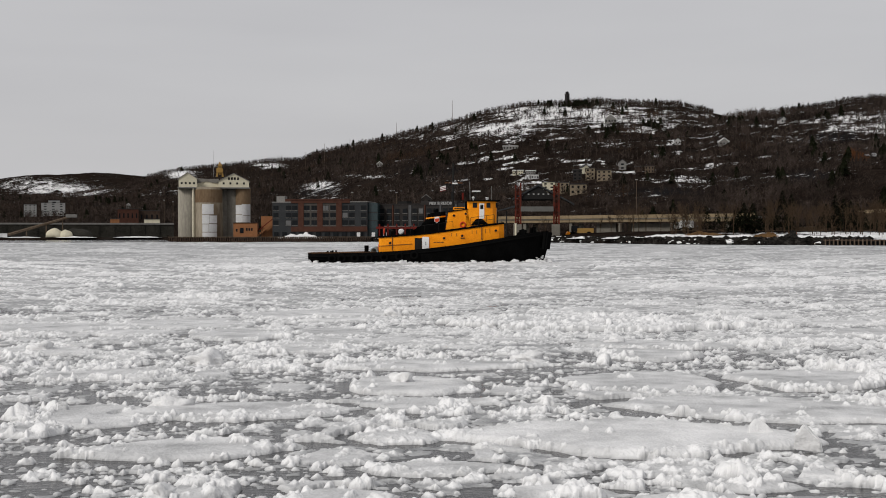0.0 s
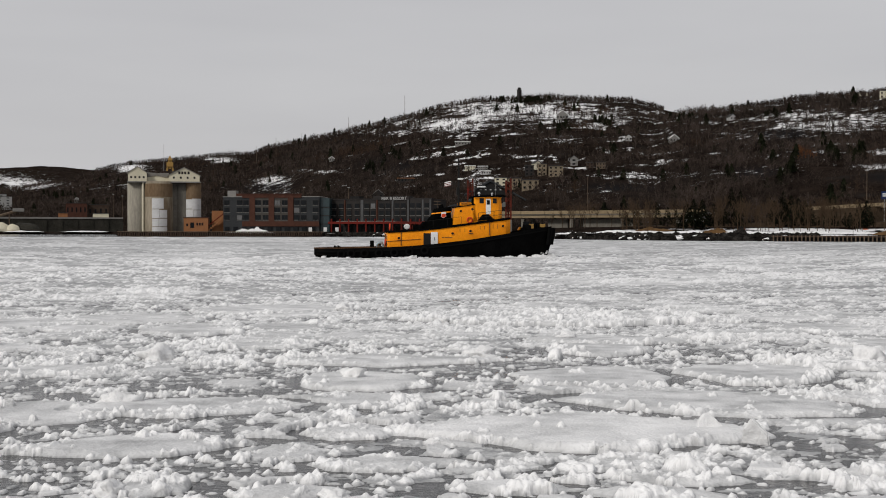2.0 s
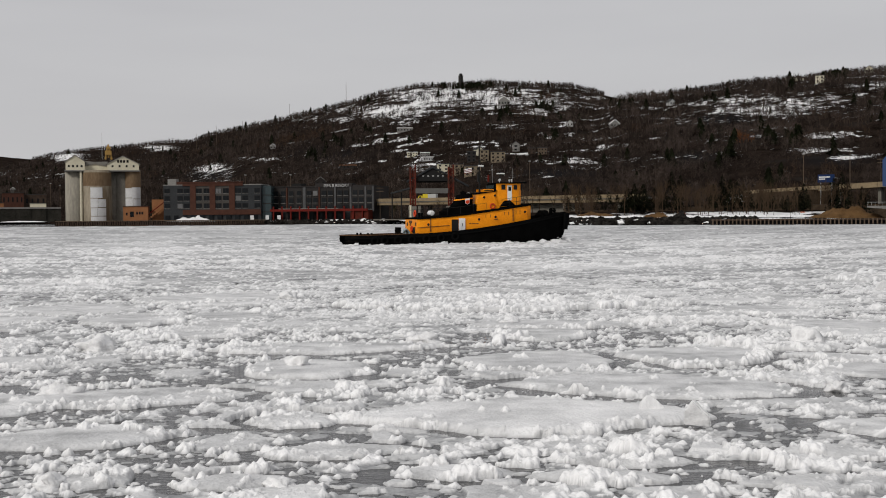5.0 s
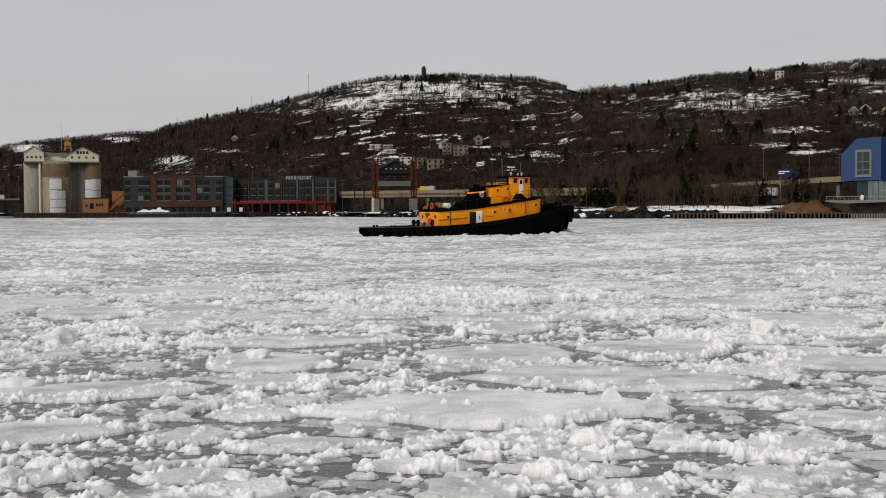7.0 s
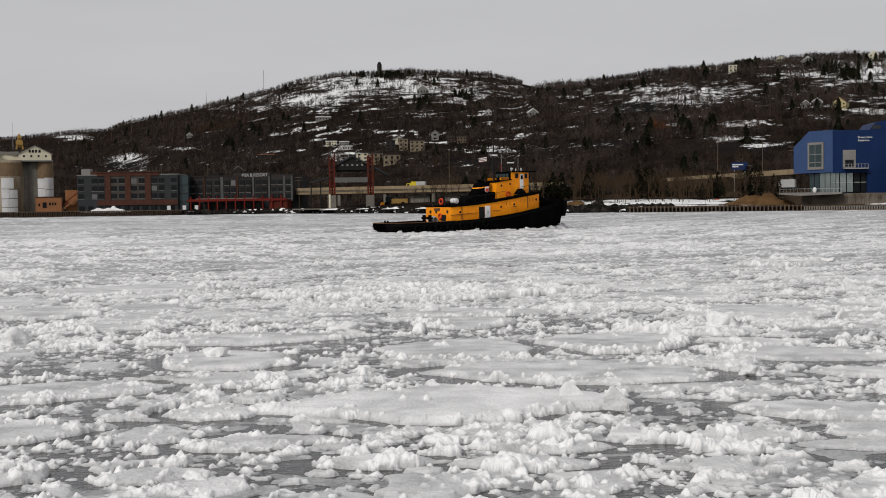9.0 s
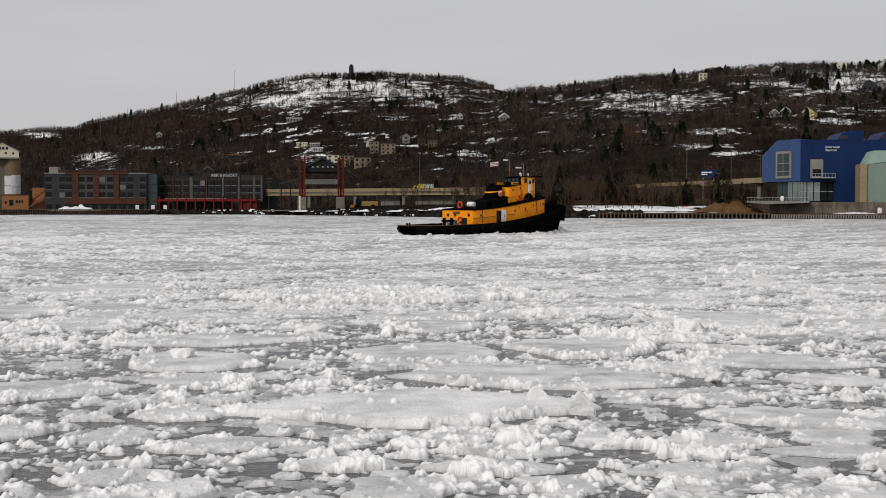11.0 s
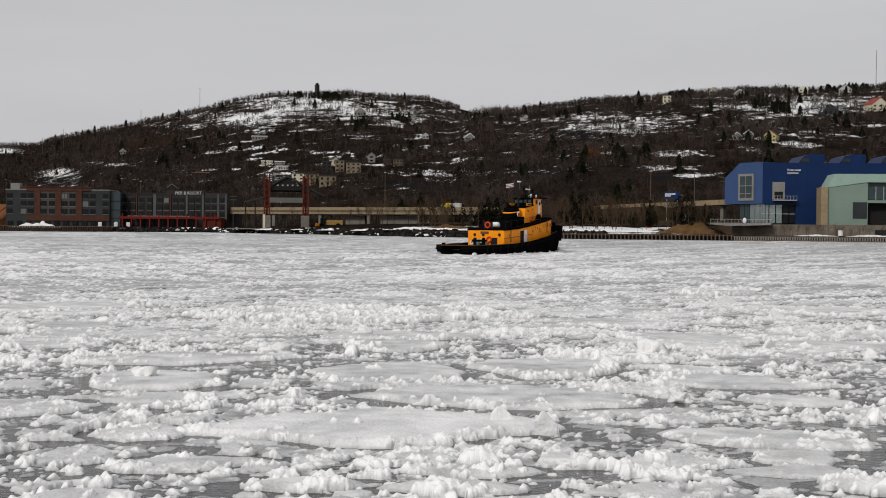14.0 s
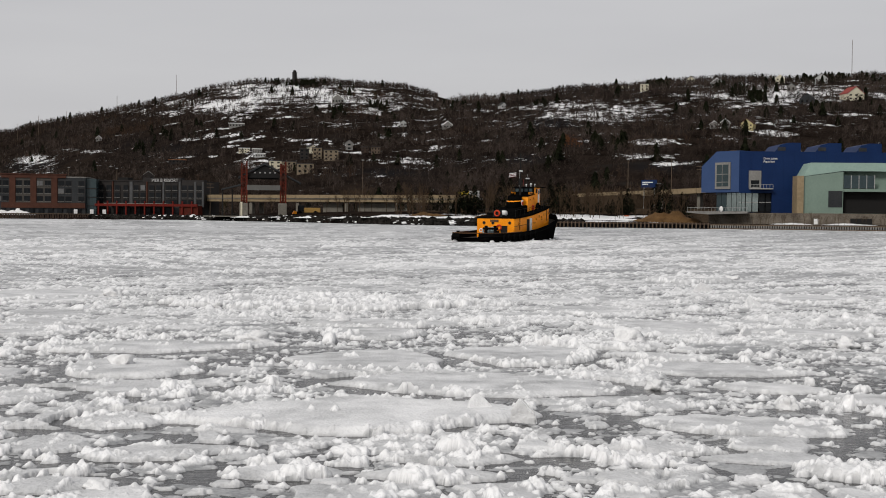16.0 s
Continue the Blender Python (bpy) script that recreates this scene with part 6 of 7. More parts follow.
def dist_at(az, el):
    """How far up the hill the ground is first seen at that height over the horizon."""
    d = np.arange(430.0, 1900.0, 4.0)
    e = np.degrees(np.arctan2(land_height(np.full(d.shape, az), d) - EYE, d))
    k = np.argmax(e >= el) if (e >= el).any() else int(np.argmax(e))
    return float(d[k])


def stand(name, az, d, height, kind_of, label, cat="woods", spread=0.42, material=None, limbs=20, thick=0.025):
    """A whole wood as one mesh: every tree of slender limbs (bare) or ragged tiers (conifer)."""
    n = len(az)
    x, y = d * np.sin(np.radians(az)), d * np.cos(np.radians(az))
    z = land_height(az, d) - 0.3
    base = np.stack([x, y, z], -1)
    tris = []
    if kind_of == "bare":
        for k in range(limbs):
            a = RNG.uniform(0, 2 * np.pi, n)
            if k < 2:
                p = base + 0.0
                q = base + np.stack([RNG.normal(0, 0.04, n), RNG.normal(0, 0.04, n), RNG.uniform(0.75, 0.95, n)], -1) * height[:, None]
            else:
                z1 = RNG.uniform(0.35, 1.0, n)
                r1 = spread * np.sqrt(np.clip(1 - ((z1 - 0.62) / 0.42) ** 2, 0.05, 1)) * RNG.uniform(0.3, 1.1, n)
                z0 = np.clip(z1 - RNG.uniform(0.1, 0.32, n), 0.12, 1)
                r0 = r1 * RNG.uniform(0.0, 0.5, n)
                b = a + RNG.normal(0, 0.5, n)
                p = base + np.stack([np.cos(a) * r0, np.sin(a) * r0, z0], -1) * height[:, None]
                q = base + np.stack([np.cos(b) * r1, np.sin(b) * r1, z1], -1) * height[:, None]
            w = height * thick
            b = RNG.uniform(0, np.pi, n)
            s = np.stack([np.cos(b) * w, np.sin(b) * w * 0.4, w * 0.6], -1)
            tris.append(np.stack([p - s, p + s, q], 1))
    else:
        for k in range(6):
            z0, z1 = 0.08 + 0.15 * k, 0.08 + 0.15 * k + 0.3
            r0 = 0.33 * (1 - k / 7.5)
            ang = RNG.uniform(0, 6.28, n)
            for j in range(9):
                a0, a1 = ang + j * 0.698, ang + (j + 1) * 0.698 + 0.1
                ra = r0 * RNG.uniform(0.55, 1.25, n)
                rb = r0 * RNG.uniform(0.55, 1.25, n)
                dz = RNG.uniform(-0.05, 0.03, n)
                p = base + np.stack([np.cos(a0) * ra, np.sin(a0) * ra, z0 + dz], -1) * height[:, None]
                q = base + np.stack([np.cos(a1) * rb, np.sin(a1) * rb, z0 - dz], -1) * height[:, None]
                c = base + np.stack([0 * a0, 0 * a0, np.full(n, min(1.0, z1))], -1) * height[:, None]
                tris.append(np.stack([p, q, c], 1))
    v = np.stack(tris, 1).reshape(-1, 3)
    ob = mesh_np(name, v, np.arange(len(v)).reshape(-1, 3), material or (M_TWIG if kind_of == "bare" else M_CONIFER), False)
    return tagged(ob, label, cat, kind="stuff")


def on_slope(n, lo=0.0, hi=1.05, az0=-21, az1=34):
    az = RNG.uniform(az0, az1, n)
    near = np.where(az > 12.6, 1310.0, np.interp(az, [p[0] for p in RIDGE_D], [p[1] for p in RIDGE_D]))
    foot = np.interp(az, [-20, -14, -3, 4, 12, 18, 26, 34], [930, 930, 760, 640, 560, 500, 500, 520])
    d = foot + (near - foot) * RNG.uniform(lo, hi, n) ** 0.85
    return az, d


def thin(az, d, keep):
    x, y = d * np.sin(np.radians(az)), d * np.cos(np.radians(az))
    s = snow_amount(az, d, x, y)
    clump = fbm(x / 45, y / 45, 3, 77)
    ok = RNG.uniform(0, 1, len(az)) < np.clip((1.1 - keep * s - 1.0 * rock_amount(az, d, x, y)), 0.06, 1) * np.clip((clump - 0.2) * 2.6, 0.25, 1)
    return az[ok], d[ok]


az, d = thin(*on_slope(33000), 0.22)
tall = RNG.uniform(3.5, 9.5, len(az)) * (0.7 + 0.6 * fbm(az * 2.5, d / 70, 3, 41))
low = d < 800
stand("bare_woods", az[~low], d[~low], tall[~low], "bare", "leafless brown-grey woods covering the hillside", limbs=17, thick=0.027)
stand("bare_woods", az[low], d[low], tall[low] * 0.85, "bare", "leafless brown-grey woods on the lower slope", limbs=40, thick=0.013)
az, d = on_slope(4200, 0.95, 1.03)
stand("ridge_woods", az, d, RNG.uniform(4.5, 8.5, len(az)), "bare", "leafless trees along the ridge line")
az, d = on_slope(3000, 0.0, 1.0)
stand("scrub", az, d, RNG.uniform(1.5, 3.5, len(az)), "bare", "low leafless scrub on the slope", spread=0.8, material=M_TRUNK)
az, d = thin(*on_slope(330), 0.3)
stand("scattered_conifers", az, d, RNG.uniform(5, 12, len(az)), "conifer", "scattered dark conifers among bare trees")
az = RNG.normal(18.85, 0.22, 60)
stand("oak_scrub", az, np.array([dist_at(a, 3.3) for a in az]) + RNG.normal(0, 8, 60), RNG.uniform(4, 6.5, 60), "bare", "rust-brown oak scrub with dead leaves", material=M_OAKLEAF)
# groves of conifers that stand out
ga, gd = [], []
for a0, e0, wa, k in ((6.5, 5.98, 0.55, 85), (5.0, 6.03, 0.5, 12), (22.9, 6.1, 0.55, 50), (8.0, 4.75, 0.4, 14), (6.9, 4.7, 0.15, 6), (9.9, 5.0, 0.3, 10), (13.6, 5.1, 0.5, 14), (17.2, 5.3, 0.5, 6), (20.2, 3.3, 0.3, 8), (21.2, 3.2, 0.3, 8),
                      (25.6, 5.9, 0.4, 14), (26.6, 5.7, 0.4, 14), (27.5, 5.4, 0.5, 22), (30.5, 6.2, 1.6, 70), (30.3, 4.9, 0.5, 10), (18.2, 2.6, 0.25, 6), (15.8, 2.3, 0.3, 6), (0.2, 3.5, 0.6, 14), (-1.0, 2.9, 0.5, 10), (-15.5, 1.5, 0.6, 10), (10.2, 3.6, 0.5, 6)):
    for _ in range(k):
        a = a0 + RNG.normal(0, wa * 0.6)
        ga.append(a)
        gd.append(dist_at(a, e0 + RNG.normal(0, 0.05)) + RNG.normal(0, 8))
stand("conifer_groves", np.array(ga), np.array(gd), RNG.uniform(5, 9.5, len(ga)), "conifer", "dense dark conifer groves")


def house(az, el, w, h, wall, roof, label, gable=True, depth=9.0, turn=0, rows=2, cols=3, name="house"):
    d = dist_at(az, el)
    p = polar(az, d)
    z = float(land_height(np.array([az]), np.array([d]))[0])
    b = thing(name, label, "house", pose(p.x, p.y, z, 0, 0, -az + turn) @ pose(-w / 2, 0, 0))
    part("wall", box(0, w, 0, depth, -5, h), wall, b)
    if gable:
        part("gable", prism([(0, h), (w / 2, h + w * 0.38), (w, h)], 0, depth), wall, b)
        part("roof", prism([(-0.5, h - 0.3), (-0.5, h + 0.1), (w / 2, h + w * 0.38 + 0.5), (w + 0.5, h + 0.1), (w + 0.5, h - 0.3), (w / 2, h + w * 0.38 + 0.05)], -0.5, depth + 0.5), roof, b)
    else:
        part("roof", box(-0.4, w + 0.4, -0.4, depth + 0.4, h, h + 0.5), roof, b)
    for i in range(cols):
        for j in range(rows):
            cw, ch = w / cols, h / rows
            part("window", box((i + 0.3) * cw, (i + 0.7) * cw, -0.08, 0.05, (j + 0.3) * ch, (j + 0.75) * ch), M_GLASS, b)
    return b


W, T, Y, R, K, S = M_OFFWHITE, M_TAN, M_YELLOWH, M_REDROOF, M_ROOFDARK, M_SNOW
white = "white hillside house among bare trees"
tanl = "tan apartment block on the hillside"
house(3.55, 2.82, 9, 3.6, M_CREAM, S, "cream and white flat-roofed block on the hillside", False, 12, 0, 2, 4)
house(4.15, 2.82, 8, 3.2, M_PALE, S, "cream and white flat-roofed block on the hillside", False, 12, 0, 2, 4)
house(4.3, 2.58, 8, 3, W, S, white, False, 10, 0, 1, 4)
house(3.2, 4.0, 15, 3.6, M_PALE, S, "long white low building on the upper slope", False, 10, 0, 1, 5)
house(6.35, 2.55, 7, 8, M_PANEL2, K, "dark-fronted apartment block on the hillside", False, 10, 0, 3, 2)
house(6.95, 2.55, 7, 9, T, K, tanl, False, 10, 0, 3, 2)
house(7.6, 2.5, 11, 8, T, K, tanl, False, 10, 0, 3, 3)
house(6.75, 2.85, 5, 5, M_CREAM, K, "narrow cream gabled house", True, 8, 20, 1, 1)
house(5.0, 1.95, 9, 7.5, M_CREAM, K, tanl, False, 10, 0, 3, 2)
house(5.65, 1.9, 10, 8, T, K, tanl, False, 10, 0, 3, 3)
house(6.4, 1.85, 12, 7, T, K, tanl, False, 10, 0, 2, 3)
house(8.45, 3.0, 6, 6, M_PALE, K, "pale narrow gabled house", True, 8, 0, 2, 1)
house(9.2, 2.9, 6, 4, M_BROWN, K, tanl, False, 8, 0, 2, 2)
house(9.7, 2.85, 7, 5, M_TIMBER, K, tanl, False, 8, 0, 2, 3)
house(11.0, 4.15, 5.5, 3.6, W, K, "white gabled house among bare trees", True, 9, 0, 1, 2)
house(15.75, 5.05, 5.5, 3.6, W, K, "white gabled house among bare trees", True, 9, 25, 1, 2)
house(13.1, 4.1, 8, 3, M_PALE, S, "pale bungalow with a snowy roof", True, 8, 10, 1, 3)
house(7.9, 5.2, 13, 5, M_PALE, S, "pale house with a snowy roof", True, 10, 0, 1, 4)
house(26.95, 4.0, 8.5, 4.6, Y, M_BRICK, "pale yellow house with a maroon roof", True, 10, -12, 2, 3)
house(26.0, 4.15, 6, 3.2, M_PALE, S, "grey house with a snowy roof", True, 9, 0, 1, 2)
house(25.5, 4.1, 5.5, 3, M_PALE, S, "grey house with a snowy roof", True, 9, 0, 1, 2)
house(31.7, 5.3, 15, 6, M_CREAM, R, "cream house with a red gabled roof", True, 14, 30, 2, 3)
house(30.2, 6.05, 12, 6, W, K, "white gabled house on the ridge", True, 9, 0, 2, 4)
house(28.4, 6.1, 9, 6, M_CREAM, S, "cream house with a snowy roof on the ridge", True, 9, 0, 2, 2)
house(28.9, 5.75, 7, 5, M_PALE, K, "pale gabled house below the ridge", True, 9, 0, 1, 2)
house(22.3, 5.85, 8, 7, M_CREAM, K, "pale block on the ridge", False, 9, 0, 2, 2)
house(21.2, 6.0, 18, 3, M_CREAM, K, "long low pale building on the ridge", False, 9, 0, 1, 5)
house(24.4, 6.2, 8, 4, M_CREAM, K, "pale bungalow by a conifer grove", True, 9, 0, 1, 2)
house(25.6, 6.0, 12, 4, M_PALE, S, "pale bungalow with a snowy roof on the ridge", True, 9, 0, 1, 3)
house(29.6, 5.2, 12, 4, M_PANEL, M_PANEL, "blue-grey house with a broad roof", True, 9, 0, 1, 3)
house(0.5, 2.25, 14, 3, M_PANEL2, M_ORANGEWALL, "long low house with an orange roof", False, 9, 0, 1, 5)
house(-0.8, 1.5, 9, 3, M_PANEL2, M_PALE, "dark low house with a pale roof", True, 9, 0, 1, 2)
house(-14.6, 1.2, 5, 4, M_PALE, S, white, True, 9, 0, 1, 2)
house(-3.0, 3.2, 6, 3.5, M_PALE, S, white, True, 9, 0, 1, 2)

building_block("apartment_tower", -19.14, -18.6, 1500, 8, 39, M_STEELGREY, "pale high-rise apartment tower", 11, 3, 18)
building_block("apartment_tower", -18.4, -17.37, 1500, 8, 41, M_STEELGREY, "pale high-rise apartment tower", 11, 3, 18)
building_block("plant_house", -18.1, -17.6, 1505, 39, 44, M_STEELGREY, "pale rooftop plant room on a tower", 1, 1, 10)
building_block("brick_building", -15.08, -14.15, 990, 2, 23.5, M_BRICK, "red brick industrial building", 2, 5, 20)
building_block("brick_building", -14.13, -13.2, 1000, 2, 22.5, M_BROWN, "dark brick industrial building", 2, 4, 20)
building_block("shed", -13.9, -13.2, 870, 2, 14, M_CREAM, "pale flat-roofed shed by the causeway", 1, 3, 10)
building_block("shed", -15.4, -15.0, 930, 2, 15, M_ORANGEWALL, "small orange-brown shed by the causeway", 1, 2, 10)


def lookout_tower():
    d = dist_at(5.87, 6.0) + 25
    p = polar(5.87, d)
    z = float(land_height(np.array([5.87]), np.array([d]))[0]) - 3.5
    t = thing("lookout_tower", "octagonal stone lookout tower on the summit", "tower", pose(p.x, p.y, z))
    # dark panel colour on the stone paints in the tower's shaded look
    part("shaft", tube((0, 0, -3), (0, 0, 17), 3.6, 3.2, 8), M_PANEL2, t)
    part("gallery", tube((0, 0, 17), (0, 0, 18), 3.7, 3.7, 8), M_PANEL2, t)
    part("lantern", tube((0, 0, 18), (0, 0, 20), 2.2, 2.2, 8), M_DARK, t)
    part("cap", tube((0, 0, 20), (0, 0, 21.2), 2.8, 1.2, 8), M_PANEL2, t)
    for k in range(4):
        part("window", box(-0.5, 0.5, -3.65, -3.2, 2 + 3.6 * k, 4 + 3.6 * k), M_GLASS, t)


lookout_tower()


def pole(name, az, d, h, label, arms=0, r=0.14, lamp=False):
    p = polar(az, d)
    z = float(land_height(np.array([az]), np.array([d]))[0])
    t = thing(name, label, name.replace("_", " "), pose(p.x, p.y, z - 0.2, 0, 0, -az))
    part("shaft", tube((0, 0, -1), (0, 0, h), r, r * 0.6, 6), M_TIMBER, t)
    for k in range(arms):
        part("arm", box(-1.6, 1.6, -0.1, 0.1, h - 0.6 - 1.5 * k, h - 0.35 - 1.5 * k), M_TIMBER, t)
    if lamp:
        part("lamp_head", box(-0.6, 0.6, -0.3, 0.3, h, h + 0.35), M_STEELGREY, t, "pale lamp heads")


for az, el, h in ((0.45, 5.2, 34), (-2.2, 4.6, 22), (-6.5, 3.2, 26), (-5.6, 3.4, 28), (-4.4, 4.1, 20), (31.5, 6.2, 40)):
    pole("radio_mast", az, dist_at(az, el), h, "thin grey radio mast on the hill", 0, 0.35, True)
for az, d, h in ((-4.3, 640, 24), (-2.2, 640, 24), (9.1, 560, 24), (23.6, 470, 24), (21.6, 470, 21), (-13.0, 870, 26), (-12.6, 872, 25)):
    pole("street_lamp", az, d, h, "tall grey roadside lamp mast", 0, 0.2, True)
for az, d in ((2.0, 560), (24.9, 560), (25.6, 590), (26.4, 620)):
    pole("utility_pole", az, d, 15, "weathered timber utility pole", 2)


# ---- trees near the shore ----
def bare_tree_template(seed, h):
    rng = random.Random(seed)
    t = thing("bare_tree", "leafless young tree on the snowy shore", "tree", group="shore trees")
    bm = bmesh.new()
    add_tube(bm, (0, 0, -0.5), (0, 0, h * 0.55), 0.16, 0.08, 6)
    part("trunk", bm, M_PALETWIG, t)
    bm = bmesh.new()

    def grow(p, dirn, length, r, lvl):
        q = p + dirn * length
        a = dirn.orthogonal().normalized() * r
        b = dirn.cross(a).normalized() * r
        vs = [bm.verts.new(p + a), bm.verts.new(p - a * 0.5 + b * 0.87), bm.verts.new(p - a * 0.5 - b * 0.87), bm.verts.new(q)]
        for i, j in ((0, 1), (1, 2), (2, 0)):
            bm.faces.new((vs[i], vs[j], vs[3]))
        if lvl:
            for _ in range(4 if lvl > 1 else 3):
                s = p.lerp(q, rng.uniform(0.35, 1.0))
                dv = (dirn + Vector((rng.uniform(-1, 1), rng.uniform(-1, 1), rng.uniform(-0.1, 0.9))) * 0.7).normalized()
                grow(s, dv, length * rng.uniform(0.45, 0.7), r * 0.6, lvl - 1)

    for k in range(7):
        a = rng.uniform(0, 6.28)
        grow(Vector((0, 0, h * rng.uniform(0.25, 0.55))), Vector((math.cos(a) * 0.5, math.sin(a) * 0.5, 1)).normalized(), h * 0.4, 0.075, 2)
    part("crown", bm, M_PALETWIG, t)
    return t


def conifer_template(seed, h, bushy=1.0):
    rng = random.Random(seed)
    t = thing("conifer", "dark green conifer on the shore", "tree", group="shore conifers")
    part("trunk", tube((0, 0, -0.5), (0, 0, h * 0.9), 0.2, 0.05, 6), M_TRUNK, t)
    bm = bmesh.new()
    for k in range(260):
        u = rng.random() ** 0.8
        z = h * (0.06 + 0.92 * u)
        r = h * 0.24 * bushy * (1 - u) ** 0.8 * rng.uniform(0.45, 1.1)
        a = rng.uniform(0, 6.28)
        c = Vector((math.cos(a) * r, math.sin(a) * r, z))
        s = 0.3 + 0.5 * (1 - u)
        out = Vector((math.cos(a), math.sin(a), -0.35)).normalized()
        side = out.cross(Vector((0, 0, 1))).normalized()
        bm.faces.new((bm.verts.new(c - side * s * 0.6), bm.verts.new(c + side * s * 0.6), bm.verts.new(c + out * s * 1.4)))
        bm.faces.new((bm.verts.new(c - out * s * 0.4 + Vector((0, 0, s * 0.6))), bm.verts.new(c + side * s * 0.5), bm.verts.new(c + out * s)))
    part("crown", bm, M_CONIFER, t)
    return t


bares = [bare_tree_template(s, 9.0) for s in (1, 2, 3, 4)]
cons = [conifer_template(11, 11.0), conifer_template(12, 9.0, 1.4)]


def plant(src, az, d, size, used=set()):
    p = polar(az, d)
    z = float(land_height(np.array([az]), np.array([d]))[0])
    m = pose(p.x, p.y, z, 0, 0, RNG.uniform(0, 360)) @ Matrix.Scale(size, 4)
    if src.name not in used:
        used.add(src.name)
        src.matrix_basis = m
        return src
    c = copy_thing(src, m)
    c.scale = (size, size, size)
    return c


for k in range(130):
    az = float(RNG.uniform(10.6, 24.2)) if k < 114 else float(RNG.uniform(1.8, 10.5))
    d = float(np.interp(az, [p[0] for p in SHORE], [p[1] for p in SHORE])) + float(RNG.uniform(22, 72) if k < 114 else RNG.uniform(45, 70))
    plant(bares[k % 4], az, d, float(RNG.uniform(0.55, 1.15)))
for az, d, s, k in ((22.9, 425, 1.05, 0), (23.05, 432, 0.9, 0), (21.75, 424, 0.55, 1), (21.5, 428, 0.7, 1), (24.3, 430, 0.9, 0), (24.1, 440, 1.0, 0), (14.0, 410, 1.05, 1), (14.4, 412, 1.1, 1), (13.7, 414, 0.95, 1), (14.9, 416, 0.9, 1),
                    (17.6, 415, 1.0, 1), (18.1, 418, 0.95, 1), (18.6, 417, 0.7, 1), (15.9, 420, 0.8, 1), (13.2, 418, 0.7, 1), (15.7, 455, 1.35, 0), (16.1, 460, 1.25, 0), (18.0, 452, 1.2, 0), (19.2, 440, 0.9, 1), (19.7, 436, 0.8, 1), (20.2, 432, 0.8, 1), (12.8, 430, 0.8, 1), (11.4, 440, 0.8, 0), (12.3, 446, 0.85, 0), (10.9, 440, 0.6, 1), (20.7, 430, 0.55, 1), (26.3, 420, 0.8, 0), (15.4, 418, 0.7, 1), (18.35, 408, 1.2, 1), (18.65, 410, 1.1, 1), (18.95, 412, 1.0, 1), (14.0, 404, 1.15, 1), (14.35, 406, 1.05, 1), (13.6, 408, 0.9, 1), (21.3, 400, 0.9, 1), (21.6, 402, 1.0, 1), (23.25, 404, 1.25, 0), (23.5, 406, 1.1, 0), (20.9, 400, 0.6, 1)):
    plant(cons[k], az, d, s)


for k in range(26):
    az = 26.8 + 0.25 * k + float(RNG.uniform(-0.1, 0.1))
    plant(bares[k % 4], az, 361.0, float(RNG.uniform(0.22, 0.42)))
for k in range(40):
    az = float(RNG.uniform(10.5, 24))
    plant(bares[k % 4], az, float(np.interp(az, [p[0] for p in SHORE], [p[1] for p in SHORE])) + float(RNG.uniform(8, 40)), float(RNG.uniform(0.2, 0.5)))


# ---- shore rocks, snow heaps and vehicles ----
def build_riprap():
    vs, fs = [], []
    bm = bmesh.new()
    bmesh.ops.create_icosphere(bm, subdivisions=1, radius=1)
    bm.verts.ensure_lookup_table()
    tv = np.array([v.co[:] for v in bm.verts])
    tf = np.array([[v.index for v in f.verts] for f in bm.faces])
    bm.free()
    off = 0
    for _ in range(2600):
        az = RNG.uniform(-3.4, 19.5)
        d = float(np.interp(az, [p[0] for p in SHORE], [p[1] for p in SHORE]))
        u = RNG.uniform(-2.2, 2.6)
        p = polar(az, d + u)
        s = RNG.uniform(0.4, 1.15) * (0.75 if az < 3 else 1.0)
        v = tv * RNG.uniform(0.7, 1.3, (len(tv), 1)) * s * np.array([1.25, 1.1, 0.75])
        a = RNG.uniform(0, 6.28)
        v = np.stack([v[:, 0] * np.cos(a) - v[:, 1] * np.sin(a), v[:, 0] * np.sin(a) + v[:, 1] * np.cos(a), v[:, 2]], -1)
        vs.append(v + np.array([p.x, p.y, 0.15 + 0.75 * (u + 2.2) / 2.4 + abs(RNG.normal(0, 0.22))]))
        fs.append(tf + off)
        off += len(tv)
    ob = mesh_np("riprap", np.concatenate(vs), np.concatenate(fs), M_ROCK, False)
    tagged(ob, "dark angular riprap boulders along the shore", "rocks", kind="stuff")
    vs, fs = [], []
    shapes, bf = BLOBS
    for k in range(240):
        az = RNG.uniform(-1.0, 18.5) if k % 5 else RNG.uniform(2.5, 9.0)
        d = float(np.interp(az, [p[0] for p in SHORE], [p[1] for p in SHORE]))
        u = RNG.uniform(-2.6, 2.4)
        p = polar(az, d + u)
        size = RNG.uniform(0.2, 0.6) * (1.6 if k % 9 == 0 else 1.0)
        vs.append(shapes[k % len(shapes)] * size * np.array([1.3, 1.0, 0.7]) + np.array([p.x, p.y, 0.45 + 0.75 * (u + 2.2) / 2.4]))
        fs.append(bf + k * len(shapes[0]))
    ob = mesh_np("shore_ice", np.concatenate(vs), np.concatenate(fs), M_SNOW)
    tagged(ob, "white lumps of ice and snow lodged among the shore rocks", "ice", kind="stuff")


